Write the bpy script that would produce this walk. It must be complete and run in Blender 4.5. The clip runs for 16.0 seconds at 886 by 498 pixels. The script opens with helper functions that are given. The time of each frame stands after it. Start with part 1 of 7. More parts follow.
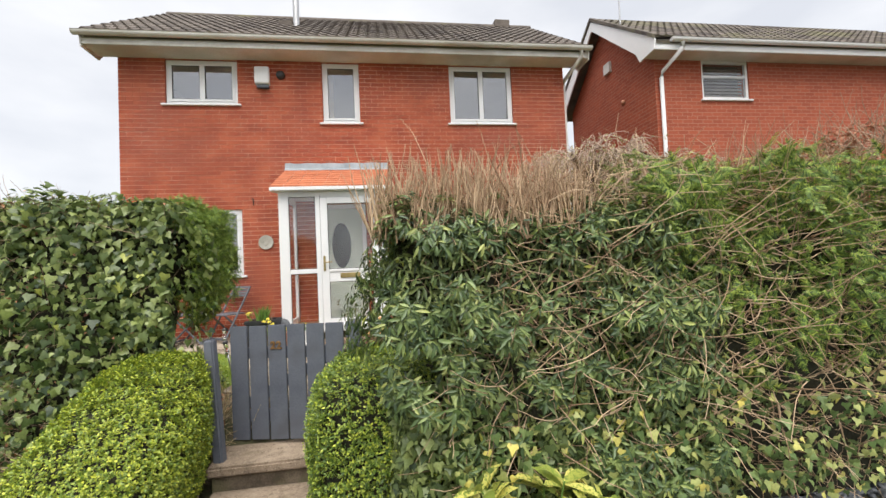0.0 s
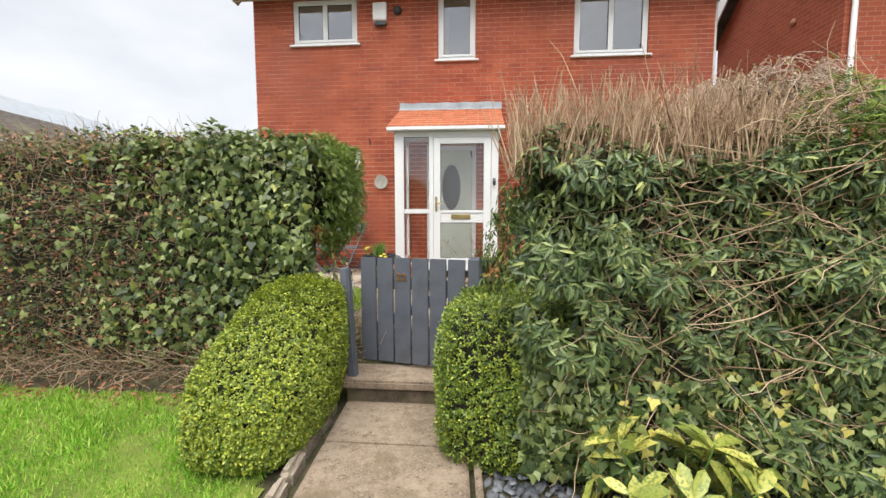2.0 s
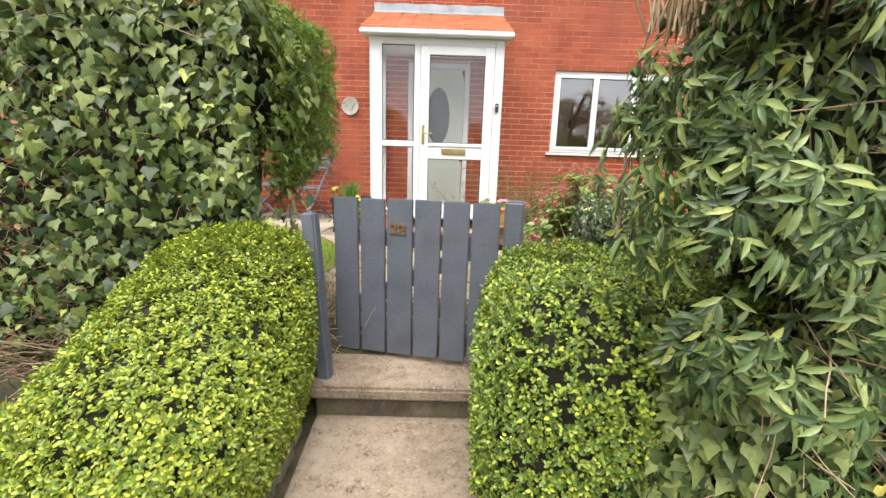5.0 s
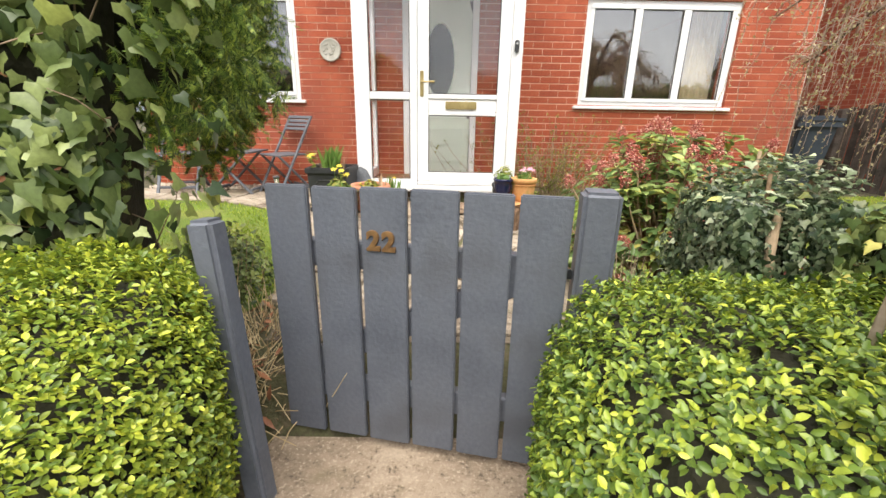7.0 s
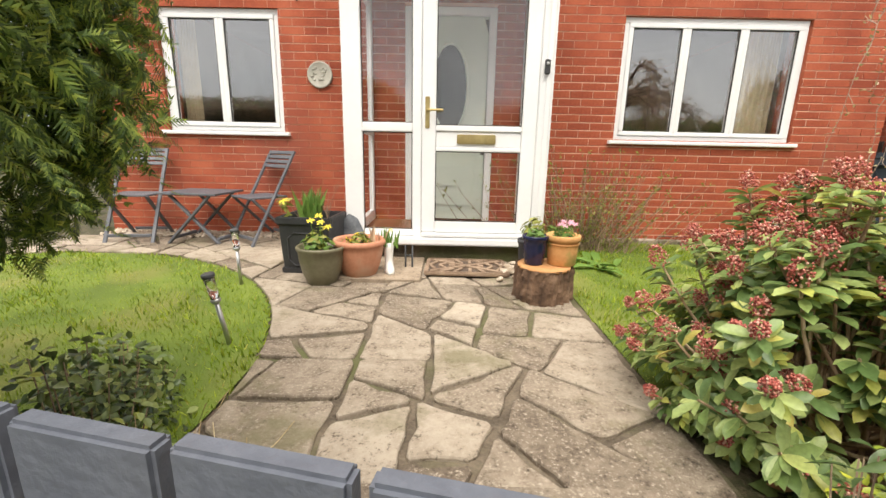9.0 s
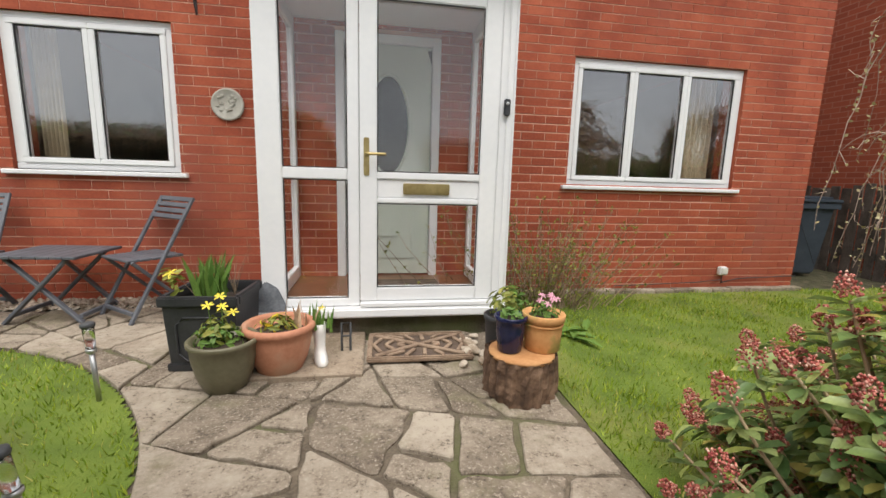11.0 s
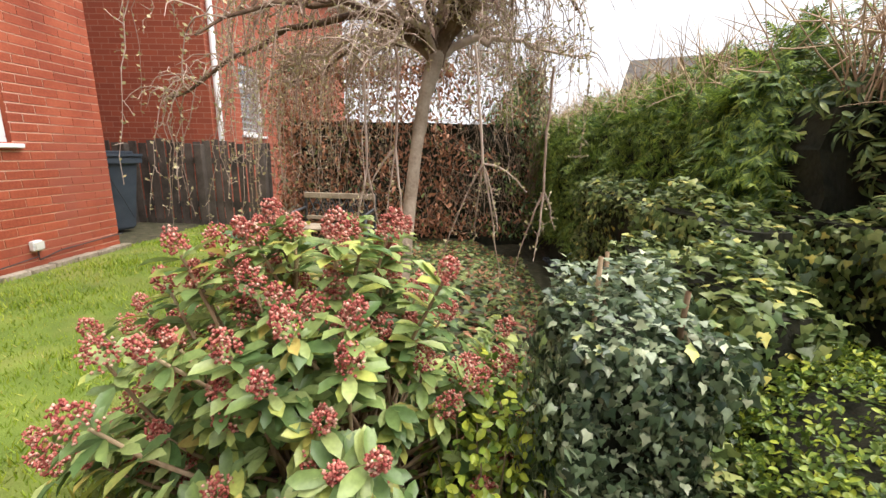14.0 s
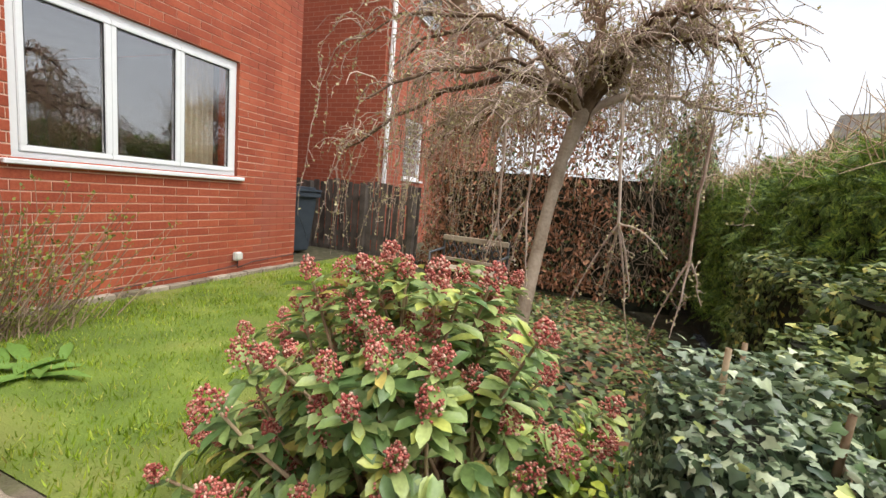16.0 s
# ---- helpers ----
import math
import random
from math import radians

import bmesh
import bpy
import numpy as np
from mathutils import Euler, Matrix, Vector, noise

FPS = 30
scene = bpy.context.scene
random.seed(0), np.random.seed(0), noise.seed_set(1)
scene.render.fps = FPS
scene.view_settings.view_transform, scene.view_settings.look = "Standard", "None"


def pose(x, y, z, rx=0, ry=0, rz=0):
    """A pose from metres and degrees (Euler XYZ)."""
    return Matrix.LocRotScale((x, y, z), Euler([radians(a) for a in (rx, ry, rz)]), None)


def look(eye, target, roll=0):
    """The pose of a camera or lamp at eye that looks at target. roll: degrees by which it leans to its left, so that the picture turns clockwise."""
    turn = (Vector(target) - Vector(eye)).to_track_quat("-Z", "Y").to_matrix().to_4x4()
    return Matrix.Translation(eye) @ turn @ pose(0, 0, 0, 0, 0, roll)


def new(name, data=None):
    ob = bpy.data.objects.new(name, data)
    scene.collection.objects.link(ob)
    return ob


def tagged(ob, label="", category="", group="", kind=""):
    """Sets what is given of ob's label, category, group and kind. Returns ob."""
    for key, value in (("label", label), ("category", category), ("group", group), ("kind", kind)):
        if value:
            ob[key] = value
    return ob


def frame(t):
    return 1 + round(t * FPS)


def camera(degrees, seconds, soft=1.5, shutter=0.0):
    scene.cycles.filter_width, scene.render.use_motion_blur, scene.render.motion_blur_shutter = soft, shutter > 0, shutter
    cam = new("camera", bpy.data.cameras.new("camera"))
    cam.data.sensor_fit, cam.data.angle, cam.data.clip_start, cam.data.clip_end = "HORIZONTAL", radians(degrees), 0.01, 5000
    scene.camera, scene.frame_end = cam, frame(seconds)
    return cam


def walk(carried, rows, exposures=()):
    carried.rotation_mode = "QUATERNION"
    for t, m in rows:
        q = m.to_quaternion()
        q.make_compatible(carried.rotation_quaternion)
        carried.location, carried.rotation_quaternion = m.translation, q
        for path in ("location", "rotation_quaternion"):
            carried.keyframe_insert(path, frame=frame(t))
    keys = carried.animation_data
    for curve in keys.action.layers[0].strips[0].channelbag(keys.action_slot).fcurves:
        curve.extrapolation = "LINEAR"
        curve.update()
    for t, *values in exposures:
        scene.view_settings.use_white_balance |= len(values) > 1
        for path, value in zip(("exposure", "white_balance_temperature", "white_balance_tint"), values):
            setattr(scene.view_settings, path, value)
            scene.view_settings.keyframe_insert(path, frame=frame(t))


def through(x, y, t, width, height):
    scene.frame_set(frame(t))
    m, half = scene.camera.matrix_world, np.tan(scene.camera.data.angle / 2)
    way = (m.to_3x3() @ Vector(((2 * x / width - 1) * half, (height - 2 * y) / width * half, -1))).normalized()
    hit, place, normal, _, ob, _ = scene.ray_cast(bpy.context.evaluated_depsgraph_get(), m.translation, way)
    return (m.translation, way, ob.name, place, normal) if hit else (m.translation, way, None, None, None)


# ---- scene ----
cam = camera(93.7, 16.0)
PATH = [
    (0, (-0.918, -7.53, 1.02), (-0.628, -5.552, 1.081), -2.6),
    (0.5, (-0.95, -7.543, 1.064), (-0.851, -5.546, 1.078), -1.8),
    (1, (-1.002, -7.539, 1.053), (-1.045, -5.54, 1.009), -1.0),
    (1.5, (-1.039, -7.516, 1.024), (-1.173, -5.524, 0.91), -0.4),
    (2, (-1.145, -7.442, 0.967), (-1.312, -5.457, 0.786), -0.0),
    (2.5, (-1.219, -7.377, 0.929), (-1.39, -5.401, 0.676), 0.4),
    (3, (-1.256, -7.254, 0.888), (-1.409, -5.287, 0.561), 0.9),
    (3.5, (-1.233, -7.042, 0.894), (-1.394, -5.088, 0.5), 0.6),
    (4, (-1.344, -6.814, 0.855), (-1.43, -4.858, 0.444), 0.9),
    (6.5, (-1.611, -5.497, 0.787), (-1.563, -3.573, 0.245), 2.1),
    (7, (-1.598, -5.278, 0.783), (-1.581, -3.373, 0.174), 1.0),
    (7.5, (-1.617, -5.091, 0.804), (-1.586, -3.195, 0.167), 0.6),
    (8, (-1.64, -4.819, 0.788), (-1.584, -2.909, 0.195), 0.6),
    (8.5, (-1.624, -4.557, 0.781), (-1.634, -2.626, 0.262), 1.2),
    (11, (-1.743, -3.696, 0.946), (-1.415, -1.75, 0.618), 1.6),
    (11.5, (-1.679, -3.548, 0.958), (-0.874, -1.741, 0.663), 1.7),
    (12, (-1.637, -3.416, 0.958), (-0.364, -1.904, 0.651), 1.4),
    (12.5, (-1.6, -3.385, 0.953), (0.021, -2.265, 0.608), 1.3),
    (13, (-1.537, -3.387, 0.937), (0.299, -2.694, 0.555), 1.4),
    (13.5, (-1.512, -3.448, 0.93), (0.428, -3.193, 0.515), 1.7),
    (14, (-1.496, -3.507, 0.921), (0.452, -3.462, 0.474), 1.2),
    (14.5, (-1.49, -3.562, 0.91), (0.451, -3.446, 0.442), -0.0),
    (15, (-1.469, -3.616, 0.918), (0.442, -3.119, 0.599), 2.5),
    (15.5, (-1.481, -3.65, 0.922), (0.435, -3.142, 0.658), 2.5),
    (16, (-1.493, -3.594, 0.945), (0.362, -2.893, 0.684), 5.1),
]
walk(cam, [(t, look(eye, target, roll)) for t, eye, target, roll in PATH], exposures=[(0.0, 1.2, 6500, 10), (3.0, 1.25, 6500, 10), (4.0, 1.5, 6500, 10), (7.0, 1.65, 6700, 10), (8.5, 1.55, 7000, 10), (11.0, 0.9, 6500, 10), (12.5, 1.05, 6500, 10), (13.5, 1.4, 7300, 11), (14.0, 1.55, 6500, 12), (14.5, 1.7, 5700, 16), (15.0, 1.5, 5900, 13), (16.0, 1.3, 6400, 10)])

# ---- world and light ----
world = bpy.data.worlds.new("overcast_sky")
scene.world = world
world.use_nodes = True
wn, wl = world.node_tree.nodes, world.node_tree.links
wn.clear()
sky = wn.new("ShaderNodeTexSky")
sky.sky_type, sky.sun_disc, sky.sun_elevation, sky.sun_rotation = "NISHITA", False, radians(62), radians(199)
sky_dim = wn.new("ShaderNodeVectorMath")
sky_dim.operation = "SCALE"
sky_dim.inputs["Scale"].default_value = 0.06
w_co = wn.new("ShaderNodeTexCoord")
w_map = wn.new("ShaderNodeMapping")
w_map.inputs["Scale"].default_value = (1.0, 1.0, 2.6)
w_noise = wn.new("ShaderNodeTexNoise")
w_noise.inputs["Scale"].default_value, w_noise.inputs["Detail"].default_value = 2.2, 6
w_ramp = wn.new("ShaderNodeValToRGB")
w_ramp.color_ramp.elements[0].position, w_ramp.color_ramp.elements[0].color = 0.32, (0.37, 0.38, 0.405, 1)
w_ramp.color_ramp.elements[1].position, w_ramp.color_ramp.elements[1].color = 0.66, (0.51, 0.51, 0.515, 1)
w_mix = wn.new("ShaderNodeMix")
w_mix.data_type = "RGBA"
w_mix.inputs["Factor"].default_value = 0.88
w_bg = wn.new("ShaderNodeBackground")
w_out = wn.new("ShaderNodeOutputWorld")
wl.new(sky.outputs[0], sky_dim.inputs[0])
wl.new(w_co.outputs["Generated"], w_map.inputs[0])
wl.new(w_map.outputs[0], w_noise.inputs["Vector"])
wl.new(w_noise.outputs[0], w_ramp.inputs[0])
wl.new(sky_dim.outputs[0], w_mix.inputs["A"])
wl.new(w_ramp.outputs[0], w_mix.inputs["B"])
wl.new(w_mix.outputs["Result"], w_bg.inputs[0])
wl.new(w_bg.outputs[0], w_out.inputs[0])
sun_data = bpy.data.lights.new("sun", "SUN")
sun_data.energy, sun_data.angle, sun_data.color = 2.2, radians(65), (1.0, 0.96, 0.9)
sun = new("sun", sun_data)
sun.matrix_basis = look((-0.8, -6, 14), (0, 0, 0))


# ---- materials ----
def surface(name, a, b, rough=0.7, scale=8.0, bump=0.2, fine=60.0, metal=0.0, spread=None, spec=0.5, vary=0.0, stain=None, stain_scale=1.2):
    """Two colours mixed by noise at two scales, with fine relief. vary: how far single pieces differ."""
    m = bpy.data.materials.new(name)
    m.use_nodes = True
    n, l = m.node_tree.nodes, m.node_tree.links
    p = n["Principled BSDF"]
    p.inputs["Roughness"].default_value, p.inputs["Metallic"].default_value = rough, metal
    p.inputs["Specular IOR Level"].default_value = spec
    co = n.new("ShaderNodeTexCoord")
    n1, n2 = n.new("ShaderNodeTexNoise"), n.new("ShaderNodeTexNoise")
    n1.inputs["Scale"].default_value, n1.inputs["Detail"].default_value = scale, 5
    n2.inputs["Scale"].default_value, n2.inputs["Detail"].default_value = fine, 4
    add = n.new("ShaderNodeMath")
    add.operation = "MULTIPLY_ADD"
    add.inputs[1].default_value = 0.45
    ramp = n.new("ShaderNodeValToRGB")
    ramp.color_ramp.elements[0].position, ramp.color_ramp.elements[1].position = 0.5, 0.95
    ramp.color_ramp.elements[0].color, ramp.color_ramp.elements[1].color = (*a, 1), (*b, 1)
    if spread:
        e = ramp.color_ramp.elements.new(0.72)
        e.color = (*spread, 1)
    l.new(co.outputs["Object"], n1.inputs["Vector"])
    l.new(co.outputs["Object"], n2.inputs["Vector"])
    l.new(n2.outputs[0], add.inputs[0])
    l.new(n1.outputs[0], add.inputs[2])
    drive = add.outputs[0]
    if vary:
        geo, inf = n.new("ShaderNodeNewGeometry"), n.new("ShaderNodeObjectInfo")
        both, frac = n.new("ShaderNodeMath"), n.new("ShaderNodeMath")
        frac.operation = "FRACT"
        l.new(geo.outputs["Random Per Island"], both.inputs[0])
        l.new(inf.outputs["Random"], both.inputs[1])
        l.new(both.outputs[0], frac.inputs[0])
        mad, off = n.new("ShaderNodeMath"), n.new("ShaderNodeMath")
        mad.operation, off.operation = "MULTIPLY_ADD", "SUBTRACT"
        mad.inputs[1].default_value = vary
        off.inputs[1].default_value = vary / 2
        l.new(frac.outputs[0], mad.inputs[0])
        l.new(drive, mad.inputs[2])
        l.new(mad.outputs[0], off.inputs[0])
        drive = off.outputs[0]
    l.new(drive, ramp.inputs[0])
    colour = ramp.outputs[0]
    if stain:
        n3, mx, r3 = n.new("ShaderNodeTexNoise"), n.new("ShaderNodeMix"), n.new("ShaderNodeValToRGB")
        n3.inputs["Scale"].default_value, n3.inputs["Detail"].default_value = stain_scale, 6
        r3.color_ramp.elements[0].position, r3.color_ramp.elements[1].position = 0.5, 0.68
        mx.data_type = "RGBA"
        mx.inputs["B"].default_value = (*stain, 1)
        l.new(co.outputs["Object"], n3.inputs["Vector"])
        l.new(n3.outputs[0], r3.inputs[0])
        l.new(r3.outputs[0], mx.inputs["Factor"])
        l.new(colour, mx.inputs["A"])
        colour = mx.outputs["Result"]
    l.new(colour, p.inputs["Base Color"])
    if bump:
        bp = n.new("ShaderNodeBump")
        bp.inputs["Strength"].default_value, bp.inputs["Distance"].default_value = bump, 0.01
        l.new(n2.outputs[0], bp.inputs["Height"])
        l.new(bp.outputs[0], p.inputs["Normal"])
    return m


def leaf_material(name, colours, rough=0.45, through=0.2, spec=0.4, spots=None):
    """Leaves: every leaf its own tint out of the given colours; some light passes through."""
    m = bpy.data.materials.new(name)
    m.use_nodes = True
    n, l = m.node_tree.nodes, m.node_tree.links
    p, out = n["Principled BSDF"], n["Material Output"]
    p.inputs["Roughness"].default_value, p.inputs["Specular IOR Level"].default_value = rough, spec
    geo, ramp = n.new("ShaderNodeNewGeometry"), n.new("ShaderNodeValToRGB")
    el = ramp.color_ramp.elements
    while len(el) < len(colours):
        el.new(0.5)
    for i, (at, c) in enumerate(colours):
        el[i].position, el[i].color = at, (*c, 1)
    noise_n, mul = n.new("ShaderNodeTexNoise"), n.new("ShaderNodeMix")
    co = n.new("ShaderNodeTexCoord")
    noise_n.inputs["Scale"].default_value = 90
    mul.data_type, mul.blend_type = "RGBA", "OVERLAY"
    mul.inputs["Factor"].default_value = 0.35
    l.new(co.outputs["Object"], noise_n.inputs["Vector"])
    l.new(geo.outputs["Random Per Island"], ramp.inputs[0])
    l.new(ramp.outputs[0], mul.inputs["A"])
    l.new(noise_n.outputs[0], mul.inputs["B"])
    colour = mul.outputs["Result"]
    if spots:
        n4, r4, m4 = n.new("ShaderNodeTexNoise"), n.new("ShaderNodeValToRGB"), n.new("ShaderNodeMix")
        n4.inputs["Scale"].default_value, n4.inputs["Detail"].default_value = spots[1], 3
        r4.color_ramp.elements[0].position, r4.color_ramp.elements[1].position = spots[2], spots[2] + 0.06
        m4.data_type = "RGBA"
        m4.inputs["B"].default_value = (*spots[0], 1)
        l.new(co.outputs["Object"], n4.inputs["Vector"])
        l.new(n4.outputs[0], r4.inputs[0])
        l.new(r4.outputs[0], m4.inputs["Factor"])
        l.new(colour, m4.inputs["A"])
        colour = m4.outputs["Result"]
    l.new(colour, p.inputs["Base Color"])
    tr, mix = n.new("ShaderNodeBsdfTranslucent"), n.new("ShaderNodeMixShader")
    mix.inputs[0].default_value = through
    l.new(colour, tr.inputs[0])
    l.new(p.outputs[0], mix.inputs[1])
    l.new(tr.outputs[0], mix.inputs[2])
    l.new(mix.outputs[0], out.inputs[0])
    return m


def rough_stone(name, dark, mid, pale, moss, vary=0.25):
    """Weathered riven stone: mottled at three scales, pale and dark specks, mossy blotches, pitted relief."""
    m = bpy.data.materials.new(name)
    m.use_nodes = True
    n, l = m.node_tree.nodes, m.node_tree.links
    p = n["Principled BSDF"]
    p.inputs["Roughness"].default_value, p.inputs["Specular IOR Level"].default_value = 0.9, 0.3
    co, inf = n.new("ShaderNodeTexCoord"), n.new("ShaderNodeObjectInfo")

    def noise(scale, detail, rough):
        t = n.new("ShaderNodeTexNoise")
        t.inputs["Scale"].default_value, t.inputs["Detail"].default_value, t.inputs["Roughness"].default_value = scale, detail, rough
        l.new(co.outputs["Object"], t.inputs["Vector"])
        return t.outputs[0]

    def calc(op, a, b):
        t = n.new("ShaderNodeMath")
        t.operation = op
        for k, v in enumerate((a, b)):
            if isinstance(v, float):
                t.inputs[k].default_value = v
            else:
                l.new(v, t.inputs[k])
        return t.outputs[0]

    def ramp(drive, stops):
        t = n.new("ShaderNodeValToRGB")
        el = t.color_ramp.elements
        while len(el) < len(stops):
            el.new(0.5)
        for k, (at, c) in enumerate(stops):
            el[k].position, el[k].color = at, (*c, 1)
        l.new(drive, t.inputs[0])
        return t.outputs[0]

    def blend(factor, a, b):
        t = n.new("ShaderNodeMix")
        t.data_type = "RGBA"
        l.new(factor, t.inputs["Factor"])
        for v, k in ((a, "A"), (b, "B")):
            if isinstance(v, tuple):
                t.inputs[k].default_value = (*v, 1)
            else:
                l.new(v, t.inputs[k])
        return t.outputs["Result"]

    broad, mid_n, fine = noise(3.2, 6, 0.65), noise(17.0, 6, 0.7), noise(75.0, 5, 0.7)
    mix = calc("ADD", calc("MULTIPLY", broad, 0.55), calc("MULTIPLY", mid_n, 0.45))
    mix = calc("ADD", mix, calc("MULTIPLY", calc("SUBTRACT", inf.outputs["Random"], 0.5), vary))
    base = ramp(mix, [(0.34, dark), (0.5, mid), (0.68, pale)])
    black, white = (0.0, 0.0, 0.0), (1.0, 1.0, 1.0)
    base = blend(ramp(fine, [(0.54, black), (0.66, white)]), base, pale)
    base = blend(ramp(calc("ADD", calc("MULTIPLY", fine, 0.6), calc("MULTIPLY", mid_n, 0.4)), [(0.36, white), (0.45, black)]), base, tuple(c * 0.5 for c in dark))
    base = blend(ramp(noise(2.1, 6, 0.7), [(0.55, black), (0.66, (0.7, 0.7, 0.7))]), base, moss)
    l.new(base, p.inputs["Base Color"])
    bp = n.new("ShaderNodeBump")
    bp.inputs["Strength"].default_value, bp.inputs["Distance"].default_value = 0.8, 0.012
    l.new(calc("ADD", calc("MULTIPLY", mid_n, 0.8), calc("MULTIPLY", fine, 0.5)), bp.inputs["Height"])
    l.new(bp.outputs[0], p.inputs["Normal"])
    return m


def glass_material(name, tint=(1, 1, 1), rough=0.0, ior=2.45):
    m = bpy.data.materials.new(name)
    m.use_nodes = True
    p = m.node_tree.nodes["Principled BSDF"]
    p.inputs["Base Color"].default_value = (*tint, 1)
    p.inputs["Roughness"].default_value, p.inputs["IOR"].default_value = rough, ior
    p.inputs["Transmission Weight"].default_value = 1.0
    return m


def far_brick(name):
    """Bricks on walls that stay far off, laid by a brick texture in world size."""
    m = bpy.data.materials.new(name)
    m.use_nodes = True
    n, l = m.node_tree.nodes, m.node_tree.links
    p = n["Principled BSDF"]
    p.inputs["Roughness"].default_value = 0.85
    co, sep, comb, add = (n.new("ShaderNode" + k) for k in ("TexCoord", "SeparateXYZ", "CombineXYZ", "Math"))
    bk = n.new("ShaderNodeTexBrick")
    bk.inputs["Scale"].default_value = 1
    bk.inputs["Brick Width"].default_value, bk.inputs["Row Height"].default_value, bk.inputs["Mortar Size"].default_value = 0.225, 0.075, 0.005
    bk.inputs["Color1"].default_value, bk.inputs["Color2"].default_value = (0.40, 0.095, 0.045, 1), (0.31, 0.07, 0.035, 1)
    bk.inputs["Mortar"].default_value = (0.44, 0.20, 0.13, 1)
    l.new(co.outputs["Object"], sep.inputs[0])
    l.new(sep.outputs[0], add.inputs[0])
    l.new(sep.outputs[1], add.inputs[1])
    l.new(add.outputs[0], comb.inputs[0])
    l.new(sep.outputs[2], comb.inputs[1])
    l.new(comb.outputs[0], bk.inputs["Vector"])
    l.new(bk.outputs[0], p.inputs["Base Color"])
    return m


M_BRICK = surface("red_brick", (0.27, 0.050, 0.022), (0.47, 0.118, 0.055), 0.85, 3.0, 0.35, 45, spread=(0.37, 0.078, 0.034), vary=0.2, stain=(0.31, 0.075, 0.042), stain_scale=0.8)
M_MORTAR = surface("mortar", (0.60, 0.34, 0.24), (0.84, 0.59, 0.46), 0.95, 2.2, 0.4, 120, stain=(0.54, 0.27, 0.17), stain_scale=0.9)
M_FAR_BRICK = far_brick("neighbour_brick")
M_UPVC = surface("white_upvc", (0.78, 0.79, 0.80), (0.86, 0.86, 0.86), 0.32, 2.0, 0.02, 30)
M_UPVC_OLD = surface("weathered_white_upvc", (0.58, 0.56, 0.51), (0.74, 0.73, 0.70), 0.5, 2.0, 0.04, 30, stain=(0.50, 0.47, 0.42))
M_GASKET = surface("black_rubber", (0.015, 0.015, 0.016), (0.03, 0.03, 0.03), 0.6, 20, 0)
M_GLASS = glass_material("window_glass", ior=1.65)
M_GLASS_HOUSE = glass_material("coated_window_glass", ior=2.6)
M_OVAL = glass_material("smoked_glass", (0.02, 0.026, 0.026), 0.12, 1.5)
M_TILE = surface("concrete_roof_tile", (0.055, 0.045, 0.04), (0.16, 0.135, 0.115), 0.9, 4, 0.4, 50, vary=0.3, stain=(0.15, 0.14, 0.08))
M_TILE_ORANGE = surface("orange_tile", (0.40, 0.125, 0.055), (0.56, 0.20, 0.10), 0.75, 6, 0.2, 60, vary=0.2)
M_LEAD = surface("lead_flashing", (0.24, 0.28, 0.31), (0.42, 0.46, 0.49), 0.5, 5, 0.2, 30)
M_STEEL = surface("galvanised_steel", (0.42, 0.42, 0.42), (0.6, 0.6, 0.6), 0.35, 6, 0.02, 60, metal=0.8)
M_BRASS = surface("aged_brass", (0.40, 0.30, 0.12), (0.60, 0.48, 0.22), 0.35, 14, 0.05, 60, metal=0.85)
M_GREY_PAINT = surface("grey_painted_timber", (0.078, 0.088, 0.112), (0.135, 0.148, 0.18), 0.55, 4, 0.25, 70, stain=(0.085, 0.092, 0.11), stain_scale=4)
M_BRONZE = surface("dull_bronze", (0.13, 0.07, 0.03), (0.30, 0.17, 0.07), 0.55, 14, 0.1, 60, metal=0.5)
M_GREY_FURN = surface("grey_painted_furniture", (0.075, 0.082, 0.098), (0.13, 0.14, 0.16), 0.5, 6, 0.15, 60)
M_CONCRETE = rough_stone("worn_concrete", (0.155, 0.118, 0.084), (0.275, 0.212, 0.155), (0.40, 0.325, 0.245), (0.16, 0.125, 0.075), 0.1)
M_SLAB = rough_stone("york_stone_slab", (0.15, 0.118, 0.088), (0.285, 0.235, 0.180), (0.43, 0.37, 0.295), (0.17, 0.155, 0.085))
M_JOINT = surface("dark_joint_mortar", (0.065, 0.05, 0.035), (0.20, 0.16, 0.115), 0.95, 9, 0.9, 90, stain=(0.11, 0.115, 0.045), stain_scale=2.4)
M_SOIL = surface("dark_soil", (0.03, 0.02, 0.014), (0.09, 0.065, 0.045), 0.95, 7, 0.9, 60)
M_LITTER = surface("leaf_litter", (0.035, 0.027, 0.016), (0.12, 0.09, 0.06), 0.95, 9, 1.0, 70, spread=(0.06, 0.06, 0.025))
M_TURF = surface("turf", (0.075, 0.115, 0.014), (0.19, 0.25, 0.035), 0.9, 3, 0.8, 120, spread=(0.12, 0.18, 0.02), stain=(0.20, 0.21, 0.05), stain_scale=1.6)
M_SLATE = surface("slate_chippings", (0.055, 0.06, 0.07), (0.20, 0.215, 0.235), 0.6, 10, 0.3, 60, vary=0.5)
M_PEBBLE = surface("pale_pebbles", (0.30, 0.23, 0.16), (0.62, 0.54, 0.44), 0.75, 10, 0.2, 60, vary=0.5)
M_TERRA = surface("terracotta", (0.44, 0.18, 0.10), (0.60, 0.29, 0.18), 0.75, 5, 0.15, 50, stain=(0.50, 0.30, 0.20), stain_scale=5)
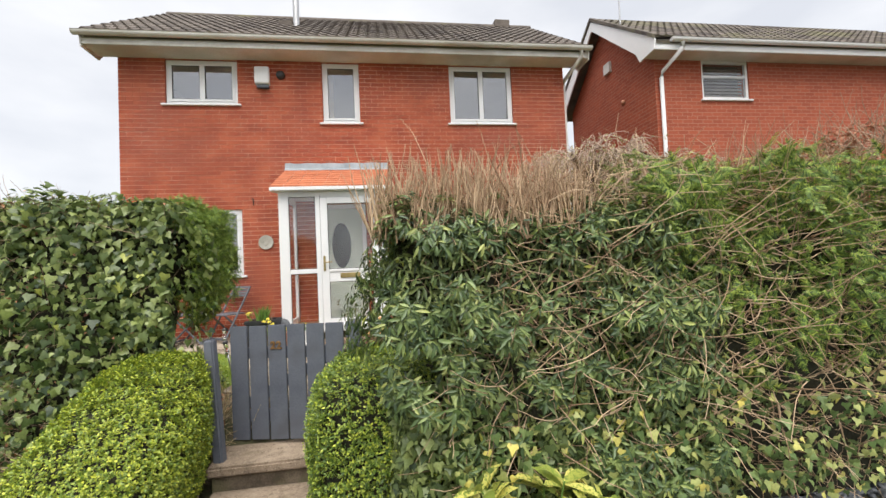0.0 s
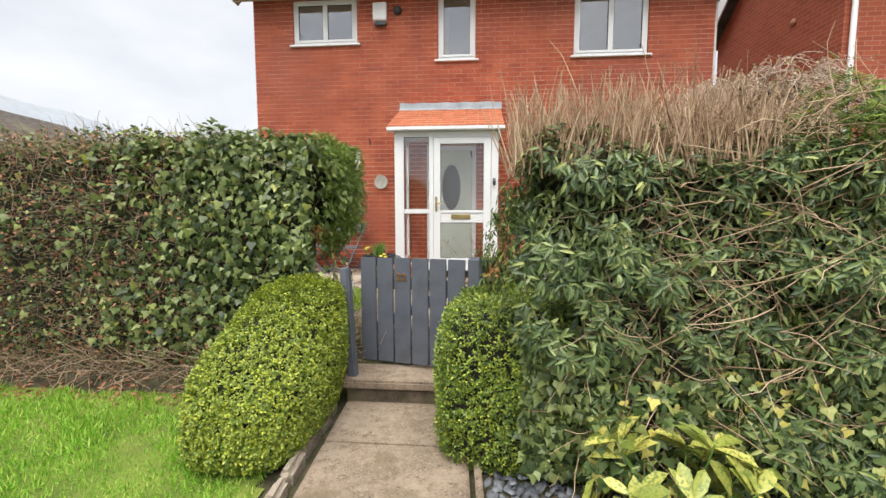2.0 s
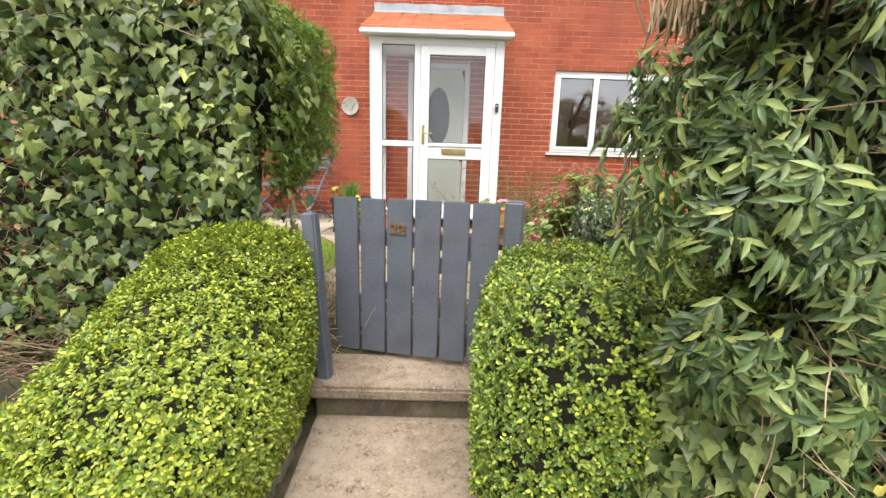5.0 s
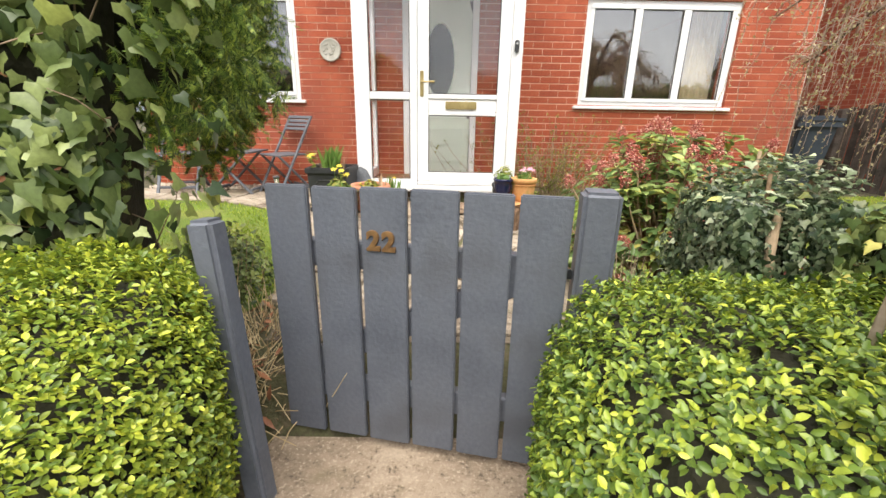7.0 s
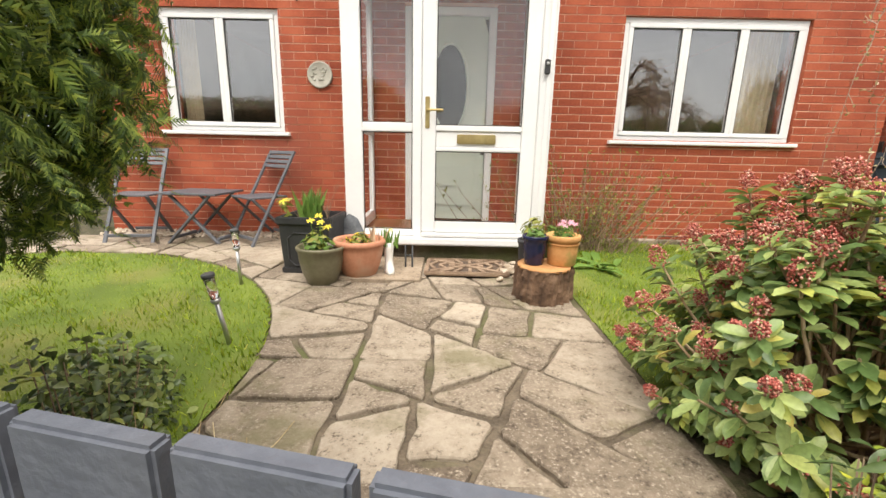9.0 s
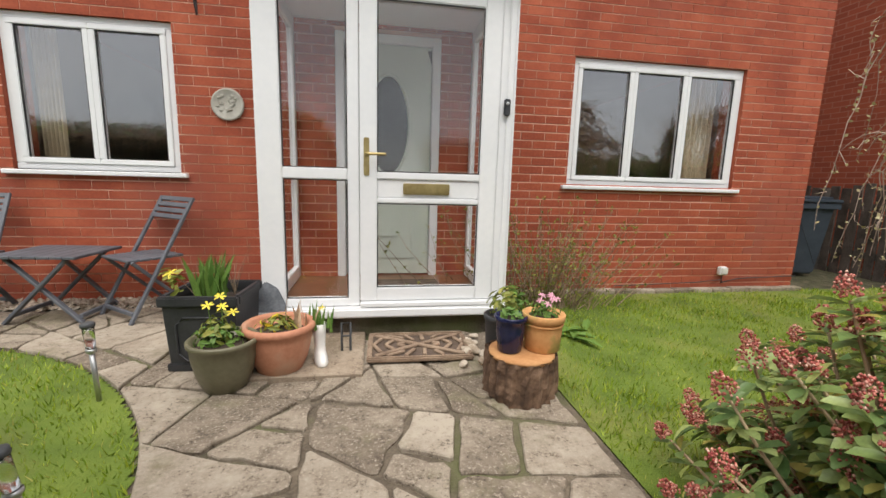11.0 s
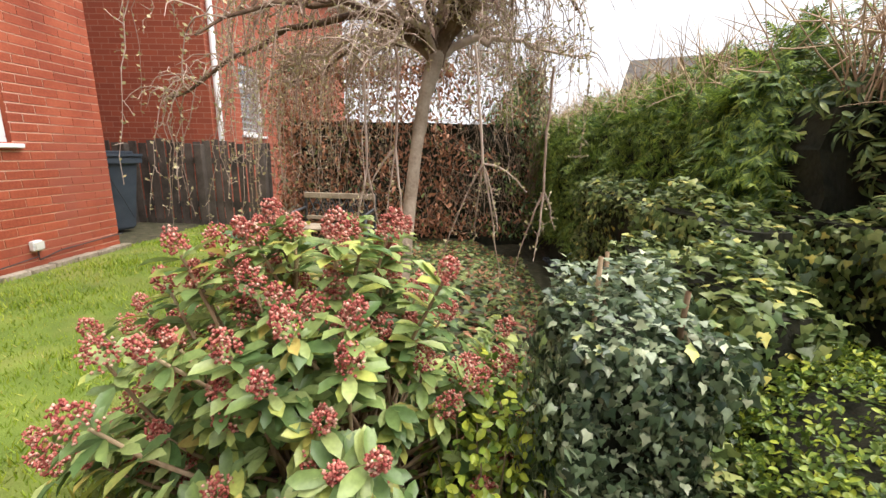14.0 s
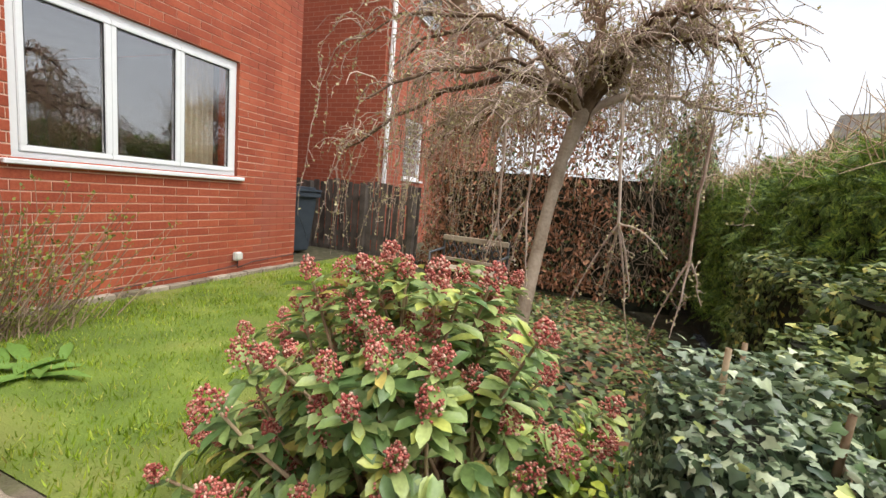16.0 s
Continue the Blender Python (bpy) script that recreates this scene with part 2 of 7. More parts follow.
M_TERRA_MOSSY = surface("mossy_terracotta", (0.52, 0.25, 0.085), (0.66, 0.36, 0.15), 0.75, 6, 0.15, 50, stain=(0.28, 0.27, 0.07), stain_scale=9)
M_OLIVE_POT = surface("olive_glazed_pot", (0.115, 0.105, 0.06), (0.19, 0.175, 0.11), 0.4, 4, 0.1, 40)
M_BLUE_POT = surface("cobalt_glazed_pot", (0.005, 0.008, 0.034), (0.011, 0.016, 0.066), 0.15, 5, 0.05, 40)
M_BLACK_POT = surface("black_plastic", (0.02, 0.021, 0.023), (0.045, 0.046, 0.05), 0.5, 8, 0.1, 60)
M_BIN = surface("blue_grey_plastic", (0.035, 0.046, 0.062), (0.06, 0.075, 0.095), 0.45, 6, 0.1, 60)
M_BARK = surface("rough_bark", (0.05, 0.028, 0.017), (0.24, 0.15, 0.095), 0.95, 9, 1.0, 40, spread=(0.12, 0.07, 0.042))
M_CUT = surface("sawn_wood", (0.42, 0.19, 0.07), (0.60, 0.33, 0.14), 0.8, 5, 0.2, 50)
M_BIRCH = surface("smooth_tan_bark", (0.24, 0.175, 0.12), (0.46, 0.365, 0.275), 0.85, 9, 0.4, 60)
M_TWIG = surface("brown_twigs", (0.19, 0.13, 0.085), (0.44, 0.325, 0.225), 0.85, 12, 0.1, 60, vary=0.5)
M_TWIG_PALE = surface("pale_cut_twigs", (0.29, 0.185, 0.11), (0.60, 0.44, 0.29), 0.85, 12, 0.1, 60, vary=0.6)
M_FENCE = surface("weathered_fence_timber", (0.045, 0.036, 0.030), (0.15, 0.12, 0.10), 0.9, 5, 0.5, 70, vary=0.3)
M_BENCH = surface("silvered_bench_timber", (0.24, 0.19, 0.13), (0.46, 0.38, 0.28), 0.85, 6, 0.3, 60)
M_CASTIRON = surface("dark_cast_iron", (0.03, 0.032, 0.034), (0.08, 0.085, 0.09), 0.55, 8, 0.2, 60)
M_MAT = surface("coir_and_rubber_mat", (0.19, 0.125, 0.085), (0.36, 0.26, 0.18), 0.95, 14, 0.8, 120)
M_MAT_DARK = surface("dark_mat_base", (0.07, 0.048, 0.035), (0.13, 0.09, 0.065), 0.95, 14, 0.6, 120)
M_STONE = surface("plaque_stone", (0.36, 0.34, 0.29), (0.55, 0.53, 0.47), 0.85, 12, 0.4, 60)
M_WHITE = surface("white_enamel", (0.74, 0.72, 0.69), (0.84, 0.83, 0.80), 0.35, 6, 0.03, 40)
M_DOOR_GREEN = surface("pale_green_door", (0.55, 0.62, 0.55), (0.64, 0.70, 0.63), 0.4, 3, 0.02, 40)
M_FLOOR_WOOD = surface("brown_laminate", (0.15, 0.065, 0.032), (0.26, 0.12, 0.06), 0.4, 5, 0.1, 50)
# plaster colour lowered to carry the low light of the rooms
M_PLASTER = surface("dimmed_room_plaster", (0.17, 0.155, 0.135), (0.23, 0.21, 0.185), 0.9, 3, 0.05, 60)
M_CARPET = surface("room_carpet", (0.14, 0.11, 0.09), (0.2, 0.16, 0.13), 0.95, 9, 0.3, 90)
M_CURTAIN = surface("cream_curtain", (0.46, 0.40, 0.26), (0.60, 0.54, 0.38), 0.9, 5, 0.1, 90)
# near-black, so the shade behind the leaves is put into the colour
M_CORE = surface("hedge_inner_shade", (0.010, 0.012, 0.006), (0.035, 0.032, 0.016), 0.95, 9, 0.8, 40)
M_BLADE = leaf_material("grass_blades", [(0.0, (0.135, 0.215, 0.014)), (0.5, (0.275, 0.385, 0.026)), (0.85, (0.430, 0.500, 0.060)), (1.0, (0.54, 0.49, 0.16))], 0.5, 0.3)
M_BLADE_VIVID = leaf_material("lush_grass_blades", [(0.0, (0.145, 0.310, 0.022)), (0.6, (0.310, 0.580, 0.065)), (1.0, (0.52, 0.64, 0.13))], 0.5, 0.3)
M_IVY = leaf_material("ivy_leaves", [(0.0, (0.030, 0.056, 0.022)), (0.5, (0.155, 0.208, 0.068)), (0.86, (0.340, 0.400, 0.140)), (0.975, (0.30, 0.36, 0.12)), (1.0, (0.55, 0.57, 0.11))], 0.33, 0.26, 0.45)
M_IVY_GREY = leaf_material("grey_green_ivy_leaves", [(0.0, (0.030, 0.058, 0.032)), (0.5, (0.120, 0.170, 0.085)), (0.85, (0.320, 0.385, 0.230)), (1.0, (0.58, 0.62, 0.40))], 0.3, 0.22, 0.6)
M_IVY_VARI = leaf_material("variegated_ivy_leaves", [(0.0, (0.070, 0.126, 0.035)), (0.5, (0.182, 0.252, 0.084)), (0.85, (0.48, 0.50, 0.17)), (1.0, (0.76, 0.65, 0.16))], 0.36, 0.15)
M_LAUREL = leaf_material("lance_leaves", [(0.0, (0.034, 0.066, 0.024)), (0.6, (0.130, 0.195, 0.062)), (0.92, (0.290, 0.355, 0.115)), (1.0, (0.40, 0.43, 0.12))], 0.35, 0.15, 0.5)
M_BOX = leaf_material("box_leaves", [(0.0, (0.095, 0.165, 0.028)), (0.45, (0.245, 0.330, 0.045)), (0.85, (0.470, 0.530, 0.066)), (1.0, (0.64, 0.66, 0.08))], 0.36, 0.22, 0.5)
# lower-toned copy of the box leaves; a bush's shaded side put into colour
M_BOX_SHADED = leaf_material("shaded_box_leaves", [(0.0, (0.060, 0.115, 0.024)), (0.5, (0.165, 0.250, 0.040)), (0.84, (0.370, 0.455, 0.060)), (1.0, (0.60, 0.65, 0.078))], 0.36, 0.2, 0.5)
M_CONIFER = leaf_material("conifer_sprays", [(0.0, (0.050, 0.095, 0.030)), (0.55, (0.165, 0.262, 0.054)), (0.9, (0.390, 0.500, 0.092)), (1.0, (0.50, 0.56, 0.10))], 0.5, 0.32)
M_AUCUBA = leaf_material("spotted_yellow_leaves", [(0.0, (0.16, 0.23, 0.04)), (0.4, (0.38, 0.41, 0.085)), (1.0, (0.68, 0.62, 0.17))], 0.35, 0.2, 0.5, ((0.20, 0.27, 0.05), 70, 0.52))
M_SKIMMIA = leaf_material("skimmia_leaves", [(0.0, (0.100, 0.180, 0.060)), (0.45, (0.250, 0.345, 0.110)), (0.8, (0.430, 0.510, 0.190)), (0.94, (0.50, 0.55, 0.13)), (1.0, (0.60, 0.48, 0.14))], 0.35, 0.28, 0.5)
# grey-blue base colour carries the haze of distance
M_HILL = surface("hazed_hillside", (0.26, 0.29, 0.33), (0.36, 0.39, 0.42), 0.95, 0.02, 0, 0.3)
M_STRAW = surface("dry_straw", (0.42, 0.31, 0.16), (0.72, 0.60, 0.38), 0.9, 12, 0.1, 60, vary=0.5)
M_BERRY = leaf_material("red_buds", [(0.0, (0.27, 0.040, 0.036)), (0.55, (0.52, 0.160, 0.120)), (1.0, (0.75, 0.49, 0.38))], 0.5, 0.05)
M_WILLOW = surface("pale_pinkish_twigs", (0.30, 0.205, 0.155), (0.58, 0.45, 0.37), 0.85, 12, 0.1, 60, vary=0.5)
M_BEECH = leaf_material("dry_copper_leaves", [(0.0, (0.180, 0.074, 0.042)), (0.6, (0.380, 0.165, 0.085)), (1.0, (0.52, 0.27, 0.15))], 0.6, 0.15)
M_BUD = leaf_material("green_buds", [(0.0, (0.32, 0.27, 0.12)), (0.6, (0.50, 0.44, 0.22)), (1.0, (0.68, 0.60, 0.36))], 0.6, 0.2)
M_YOUNG = leaf_material("young_leaves", [(0.0, (0.13, 0.16, 0.03)), (0.6, (0.24, 0.28, 0.05)), (1.0, (0.38, 0.36, 0.09))], 0.5, 0.25)
M_FLOWER_Y = leaf_material("yellow_petals", [(0.0, (0.75, 0.55, 0.03)), (1.0, (0.85, 0.72, 0.08))], 0.5, 0.2)
M_FLOWER_P = leaf_material("pink_petals", [(0.0, (0.55, 0.16, 0.28)), (1.0, (0.75, 0.42, 0.50))], 0.5, 0.2)
M_DAFF = leaf_material("strap_leaves", [(0.0, (0.08, 0.17, 0.03)), (1.0, (0.20, 0.33, 0.07))], 0.45, 0.2)


# ---- mesh helpers ----
def mesh_of(name, verts, faces, material, smooth=False):
    me = bpy.data.meshes.new(name)
    me.from_pydata([tuple(v) for v in verts], [], faces)
    me.materials.append(material)
    if smooth:
        me.shade_smooth()
    me.update()
    return me


def array_mesh(name, verts, tris, material, smooth=False):
    """A mesh from an array of corners and an array of triangles."""
    me = bpy.data.meshes.new(name)
    me.vertices.add(len(verts))
    me.vertices.foreach_set("co", np.asarray(verts, np.float32).ravel())
    me.loops.add(tris.size)
    me.loops.foreach_set("vertex_index", np.asarray(tris, np.int32).ravel())
    me.polygons.add(len(tris))
    me.polygons.foreach_set("loop_start", np.arange(0, tris.size, 3, dtype=np.int32))
    if smooth:
        me.polygons.foreach_set("use_smooth", np.ones(len(tris), bool))
    me.update(calc_edges=True)
    me.materials.append(material)
    return me


def hang(name, me, parent=None, label="", kind=""):
    ob = new(name, me)
    if parent:
        ob.parent = parent
    return tagged(ob, label, kind=kind)


def part(name, bm, material, parent=None, label="", smooth=False, kind=""):
    """Links a bmesh as one mesh object under a thing or a part."""
    me = bpy.data.meshes.new(name)
    bmesh.ops.recalc_face_normals(bm, faces=bm.faces)
    bm.to_mesh(me)
    bm.free()
    me.materials.append(material)
    if smooth:
        me.shade_smooth()
    return hang(name, me, parent, label, kind)


def thing(name, m, label, category, group=""):
    ob = new(name)
    ob.empty_display_size = 0.1
    ob.matrix_basis = m
    return tagged(ob, label, category, group)


def box(bm, x0, x1, y0, y1, z0, z1, m=None):
    r = bmesh.ops.create_cube(bm, size=1)
    t = Matrix.Translation(((x0 + x1) / 2, (y0 + y1) / 2, (z0 + z1) / 2)) @ Matrix.Diagonal((x1 - x0, y1 - y0, z1 - z0, 1))
    bmesh.ops.transform(bm, matrix=(m @ t) if m else t, verts=r["verts"])
    return r["verts"]


def soften(bm, width=0.004, segments=1):
    bmesh.ops.bevel(bm, geom=bm.edges[:], offset=width, segments=segments, affect="EDGES", clamp_overlap=True)


def block(name, x0, x1, y0, y1, z0, z1, material, parent=None, label="", bevel=0.004, m=None, kind=""):
    bm = bmesh.new()
    box(bm, x0, x1, y0, y1, z0, z1, m)
    if bevel:
        soften(bm, bevel)
    return part(name, bm, material, parent, label, kind=kind)


def lathe(name, rings, material, parent=None, label="", steps=28, smooth=True, m=None):
    """A turned shape from rings of radius and height."""
    verts, faces = [], []
    for r, z in rings:
        for i in range(steps):
            a = math.tau * i / steps
            v = Vector((r * math.cos(a), r * math.sin(a), z))
            verts.append(m @ v if m else v)
    for j in range(len(rings) - 1):
        for i in range(steps):
            k = (i + 1) % steps
            faces.append((j * steps + i, j * steps + k, (j + 1) * steps + k, (j + 1) * steps + i))
    faces.append(tuple(reversed(range(steps))))
    faces.append(tuple(range((len(rings) - 1) * steps, len(rings) * steps)))
    return hang(name, mesh_of(name, verts, faces, material, smooth), parent, label)


def tubes(lines, sides=5):
    """Corners and triangles of tapered tubes. A line: its points and the radius at each."""
    vs, ts, base = [], [], 0
    for pts, radii in lines:
        pts = np.asarray(pts, float)
        n = len(pts)
        d = np.gradient(pts, axis=0)
        d /= np.linalg.norm(d, axis=1)[:, None] + 1e-9
        ref = np.where(np.abs(d[:, 2:3]) > 0.9, [[1.0, 0, 0]], [[0, 0, 1.0]])
        u = np.cross(d, ref)
        u /= np.linalg.norm(u, axis=1)[:, None] + 1e-9
        w = np.cross(d, u)
        a = np.arange(sides) * math.tau / sides
        ring = pts[:, None] + np.asarray(radii, float)[:, None, None] * (np.cos(a)[None, :, None] * u[:, None] + np.sin(a)[None, :, None] * w[:, None])
        vs.append(ring.reshape(-1, 3))
        i, k = np.meshgrid(np.arange(n - 1), np.arange(sides), indexing="ij")
        p, q = base + i * sides + k, base + i * sides + (k + 1) % sides
        ts.append(np.stack([p, q, q + sides], -1).reshape(-1, 3))
        ts.append(np.stack([p, q + sides, p + sides], -1).reshape(-1, 3))
        base += n * sides
    return np.concatenate(vs), np.concatenate(ts)


def tube_part(name, lines, material, parent=None, label="", sides=5, kind=""):
    v, t = tubes(lines, sides)
    return hang(name, array_mesh(name, v, t, material, True), parent, label, kind)


def unit(v):
    return v / (np.linalg.norm(v, axis=-1, keepdims=True) + 1e-9)


LEAVES = {
    "ivy": (np.array([(0, .32, .06), (0, 0, 0), (.36, -.12, -.03), (.52, .22, -.06), (.26, .46, 0), (0, 1, -.05), (-.26, .46, 0), (-.52, .22, -.06), (-.36, -.12, -.03)]), [(0, i, i % 8 + 1) for i in range(1, 9)]),
    "lance": (np.array([(0, 0, 0), (.10, .3, .05), (.115, .6, .02), (0, 1, -.16), (-.115, .6, .02), (-.10, .3, .05), (0, .45, 0)]), [(0, 1, 6), (1, 2, 6), (2, 3, 6), (3, 4, 6), (4, 5, 6), (5, 0, 6)]),
    "oval": (np.array([(0, 0, 0), (.10, .2, .04), (.18, .48, .06), (.17, .80, .02), (0, 1, -.12), (-.17, .80, .02), (-.18, .48, .06), (-.10, .2, .04), (0, .3, 0), (0, .68, -.03)]), [(0, 1, 8), (1, 2, 8), (2, 9, 8), (2, 3, 9), (3, 4, 9), (4, 5, 9), (5, 6, 9), (6, 8, 9), (6, 7, 8), (7, 0, 8)]),
    "small": (np.array([(0, 0, 0), (.32, .5, .08), (0, 1, 0), (-.32, .5, .08)]), [(0, 1, 2), (0, 2, 3)]),
    "round": (np.array([(0, 0, -.02), (.27, .32, .10), (.25, .70, .08), (0, 1, -.08), (-.25, .70, .08), (-.27, .32, .10)]), [(0, 1, 2), (0, 2, 3), (0, 3, 4), (0, 4, 5)]),
    "blade": (np.array([(-.07, 0, 0), (.07, 0, 0), (.055, .55, .06), (-.055, .55, .06), (0, 1, .22)]), [(0, 1, 2), (0, 2, 3), (3, 2, 4)]),
}
_v, _f = [], []
_ribs = [(0.0, 0, 1.0, .03)]
for _k in range(8):
    for _s in (1, -1):
        _ribs.append((0.08 + 0.11 * _k, _s * (56 - 3 * _k), 0.40 - 0.035 * _k + 0.05 * (_k % 2), .042))
for _s, _a, _l, _w in _ribs:
    _c, _d = math.sin(radians(_a)), math.cos(radians(_a))
    _b = len(_v)
    _v += [(-_w * _d, _s + _w * _c, 0), (_w * _d, _s - _w * _c, 0), (_c * _l, _s + _d * _l, -.06 - .16 * _l)]
    _f.append((_b, _b + 1, _b + 2))
LEAVES["spray"] = (np.array(_v), _f)


def leaves(name, kind, pos, nrm, tip, size, material, parent=None, label="", jitter=0.5, seed=1, tag=""):
    """Many leaves in one mesh: places, outward directions, the way that the tips point, and sizes."""
    rng = np.random.default_rng(seed)
    tv, tf = LEAVES[kind]
    n = len(pos)
    nn = unit(nrm + rng.normal(0, jitter, (n, 3)))
    tt = tip + rng.normal(0, jitter, (n, 3))
    tt = unit(tt - nn * (tt * nn).sum(1, keepdims=True))
    bb = np.cross(tt, nn)
    size = np.broadcast_to(size, (n,))
    v = pos[:, None] + size[:, None, None] * (tv[None, :, 0:1] * bb[:, None] + tv[None, :, 1:2] * tt[:, None] + tv[None, :, 2:3] * nn[:, None])
    f = np.asarray(tf)[None] + (np.arange(n) * len(tv))[:, None, None]
    return hang(name, array_mesh(name, v.reshape(-1, 3), f.reshape(-1, 3), material), parent, label, tag)


def lump(p, f=1.0, s=0.0):
    """Smooth uneven field, about -1 to 1."""
    x, y, z = p[:, 0] * f, p[:, 1] * f, p[:, 2] * f
    return (np.sin(2.1 * x + 1.3 * y + s) + np.sin(2.7 * z - 1.9 * y + 2 * s) + np.sin(3.1 * x + 2.3 * z + 3 * s) + np.sin(5.3 * y + 4.1 * x - 3.7 * z + s)) / 4


def shell(n, lo, hi, rng, faces="fblrt", depth=0.12, rough=0.06, f=3.0, s=0.0, round_top=0.15):
    """Places on the outside of a clipped block (front, back, left, right, top), uneven, with outward directions."""
    lo, hi = np.array(lo, float), np.array(hi, float)
    d = hi - lo
    area = {"f": d[0] * d[2], "b": d[0] * d[2], "l": d[1] * d[2], "r": d[1] * d[2], "t": d[0] * d[1]}
    tot = sum(area[k] for k in faces)
    ps, ns = [], []
    for k in faces:
        m = int(n * area[k] / tot)
        p = lo + rng.random((m, 3)) * d
        nv = np.zeros((m, 3))
        ax, side = {"f": (1, 0), "b": (1, 1), "l": (0, 0), "r": (0, 1), "t": (2, 1)}[k]
        p[:, ax] = (hi if side else lo)[ax]
        nv[:, ax] = 1 if side else -1
        ps.append(p)
        ns.append(nv)
    p, nv = np.concatenate(ps), np.concatenate(ns)
    c = (lo + hi) / 2
    q = (p - c) / (d / 2)
    edge = np.clip(np.sort(np.abs(q), axis=1)[:, 1] - (1 - round_top * 2), 0, None)
    p = c + (p - c) * (1 - 0.35 * edge * (np.abs(q).max(1)))[:, None]
    nv = unit(nv + 0.6 * q * edge[:, None])
    p = p + nv * (rough * lump(p, f, s) - depth * rng.random(len(p)) ** 1.5)[:, None]
    return p, nv


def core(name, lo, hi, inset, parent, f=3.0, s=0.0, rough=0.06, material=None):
    """Uneven block inside a hedge; its near-black colour stands for shade between leaves."""
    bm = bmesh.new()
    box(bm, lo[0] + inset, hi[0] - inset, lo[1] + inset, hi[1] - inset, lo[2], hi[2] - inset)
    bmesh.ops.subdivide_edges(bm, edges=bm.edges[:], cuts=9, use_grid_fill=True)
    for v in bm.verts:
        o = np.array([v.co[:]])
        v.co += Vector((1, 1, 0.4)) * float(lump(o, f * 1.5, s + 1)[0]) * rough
    return part(name, bm, material or M_CORE, parent, "near-black block painted as inner shade")


def twig_lines(rng, starts, aims, length, radius, bend=0.25, n=5):
    out = []
    for s, a in zip(starts, aims):
        ln = length * (0.6 + 0.8 * rng.random())
        t = np.linspace(0, 1, n)[:, None]
        w = rng.normal(0, bend, 3)
        pts = s + a * ln * t + w * ln * 0.5 * t * t + rng.normal(0, 0.02 * ln, (n, 3)) * t
        out.append((pts, np.linspace(radius, radius * 0.35, n)))
    return out


# ---- ground ----
def ground_z(x, y):
    def step(a, b, v):
        t = np.clip((v - a) / (b - a), 0, 1)
        return t * t * (3 - 2 * t)
    up = step(-4.35, -3.75, y)
    z = -0.56 + 0.44 * up
    dip = step(1.6, 3.2, x) * step(-0.4, -1.6, y) * up
    return z - 0.22 * dip


def build_ground():
    xs = np.concatenate([[-400, -60, -20, -12], np.arange(-8, 8.01, 0.2), [12, 20, 60, 400]])
    ys = np.concatenate([[-400, -60, -20, -12], np.arange(-9, 3.01, 0.15), [8, 20, 60, 400]])
    gx, gy = np.meshgrid(xs, ys)
    gz = ground_z(gx, gy)
    v = np.stack([gx, gy, gz], -1).reshape(-1, 3)
    nx, f = len(xs), []
    for j in range(len(ys) - 1):
        for i in range(nx - 1):
            f.append((j * nx + i, j * nx + i + 1, (j + 1) * nx + i + 1, (j + 1) * nx + i))
    tagged(hang("ground", mesh_of("ground", v, f, M_LITTER, True)), "bare soil and leaf litter under the gardens", "ground", kind="structure")


build_ground()


def sheet(name, inside, x0, x1, y0, y1, lift, material, label, category, cell=0.1):
    """A patch of the ground with its own surface, cut to a shape."""
    nx, ny = int((x1 - x0) / cell), int((y1 - y0) / cell)
    v, f, ids = [], [], {}
    def vid(i, j):
        if (i, j) not in ids:
            x, y = x0 + (x1 - x0) * i / nx, y0 + (y1 - y0) * j / ny
            ids[i, j] = len(v)
            v.append((x, y, float(ground_z(x, y)) + lift))
        return ids[i, j]
    for j in range(ny):
        for i in range(nx):
            if inside(x0 + (x1 - x0) * (i + .5) / nx, y0 + (y1 - y0) * (j + .5) / ny):
                f.append((vid(i, j), vid(i + 1, j), vid(i + 1, j + 1), vid(i, j + 1)))
    return tagged(hang(name, mesh_of(name, v, f, material, True)), label, category, kind="structure")


def blades(name, inside, x0, x1, y0, y1, n, size, material, label, seed, lift=0.0):
    rng = np.random.default_rng(seed)
    p = np.stack([x0 + (x1 - x0) * rng.random(n), y0 + (y1 - y0) * rng.random(n), np.zeros(n)], 1)
    keep = np.array([inside(a, b) for a, b in p[:, :2]])
    p = p[keep]
    p[:, 2] = ground_z(p[:, 0], p[:, 1]) + lift
    tip = np.tile((0, 0, 1.0), (len(p), 1))
    nrm = np.concatenate([rng.normal(0, 1, (len(p), 2)), np.zeros((len(p), 1))], 1)
    patch = 0.8 + 0.45 * lump(p, 2.5, seed)
    ob = leaves(name, "blade", p, nrm, tip, size * patch * (0.6 + 0.8 * rng.random(len(p))), material, jitter=0.42, seed=seed)
    return tagged(ob, label, "grass", kind="stuff")


LAWN_X, LAWN_Y, LAWN_R = -4.5, -3.0, 2.07
def in_round_lawn(x, y):
    return math.hypot(x - LAWN_X, y - LAWN_Y) < LAWN_R and y > -3.75 and x > -6.5
def in_side_lawn(x, y):
    return -0.8 < x < 4.1 and -0.06 > y > -3.0 - 0.1 * math.sin(x * 2.2) + 0.5 * max(0, x - 0.3)
def in_front_lawn(x, y):
    return -9 < x < -2.35 + 0.05 * math.sin(3 * y) and -8.5 < y < -4.27 - 0.06 * math.sin(4 * x) - 0.04 * math.sin(11 * x)


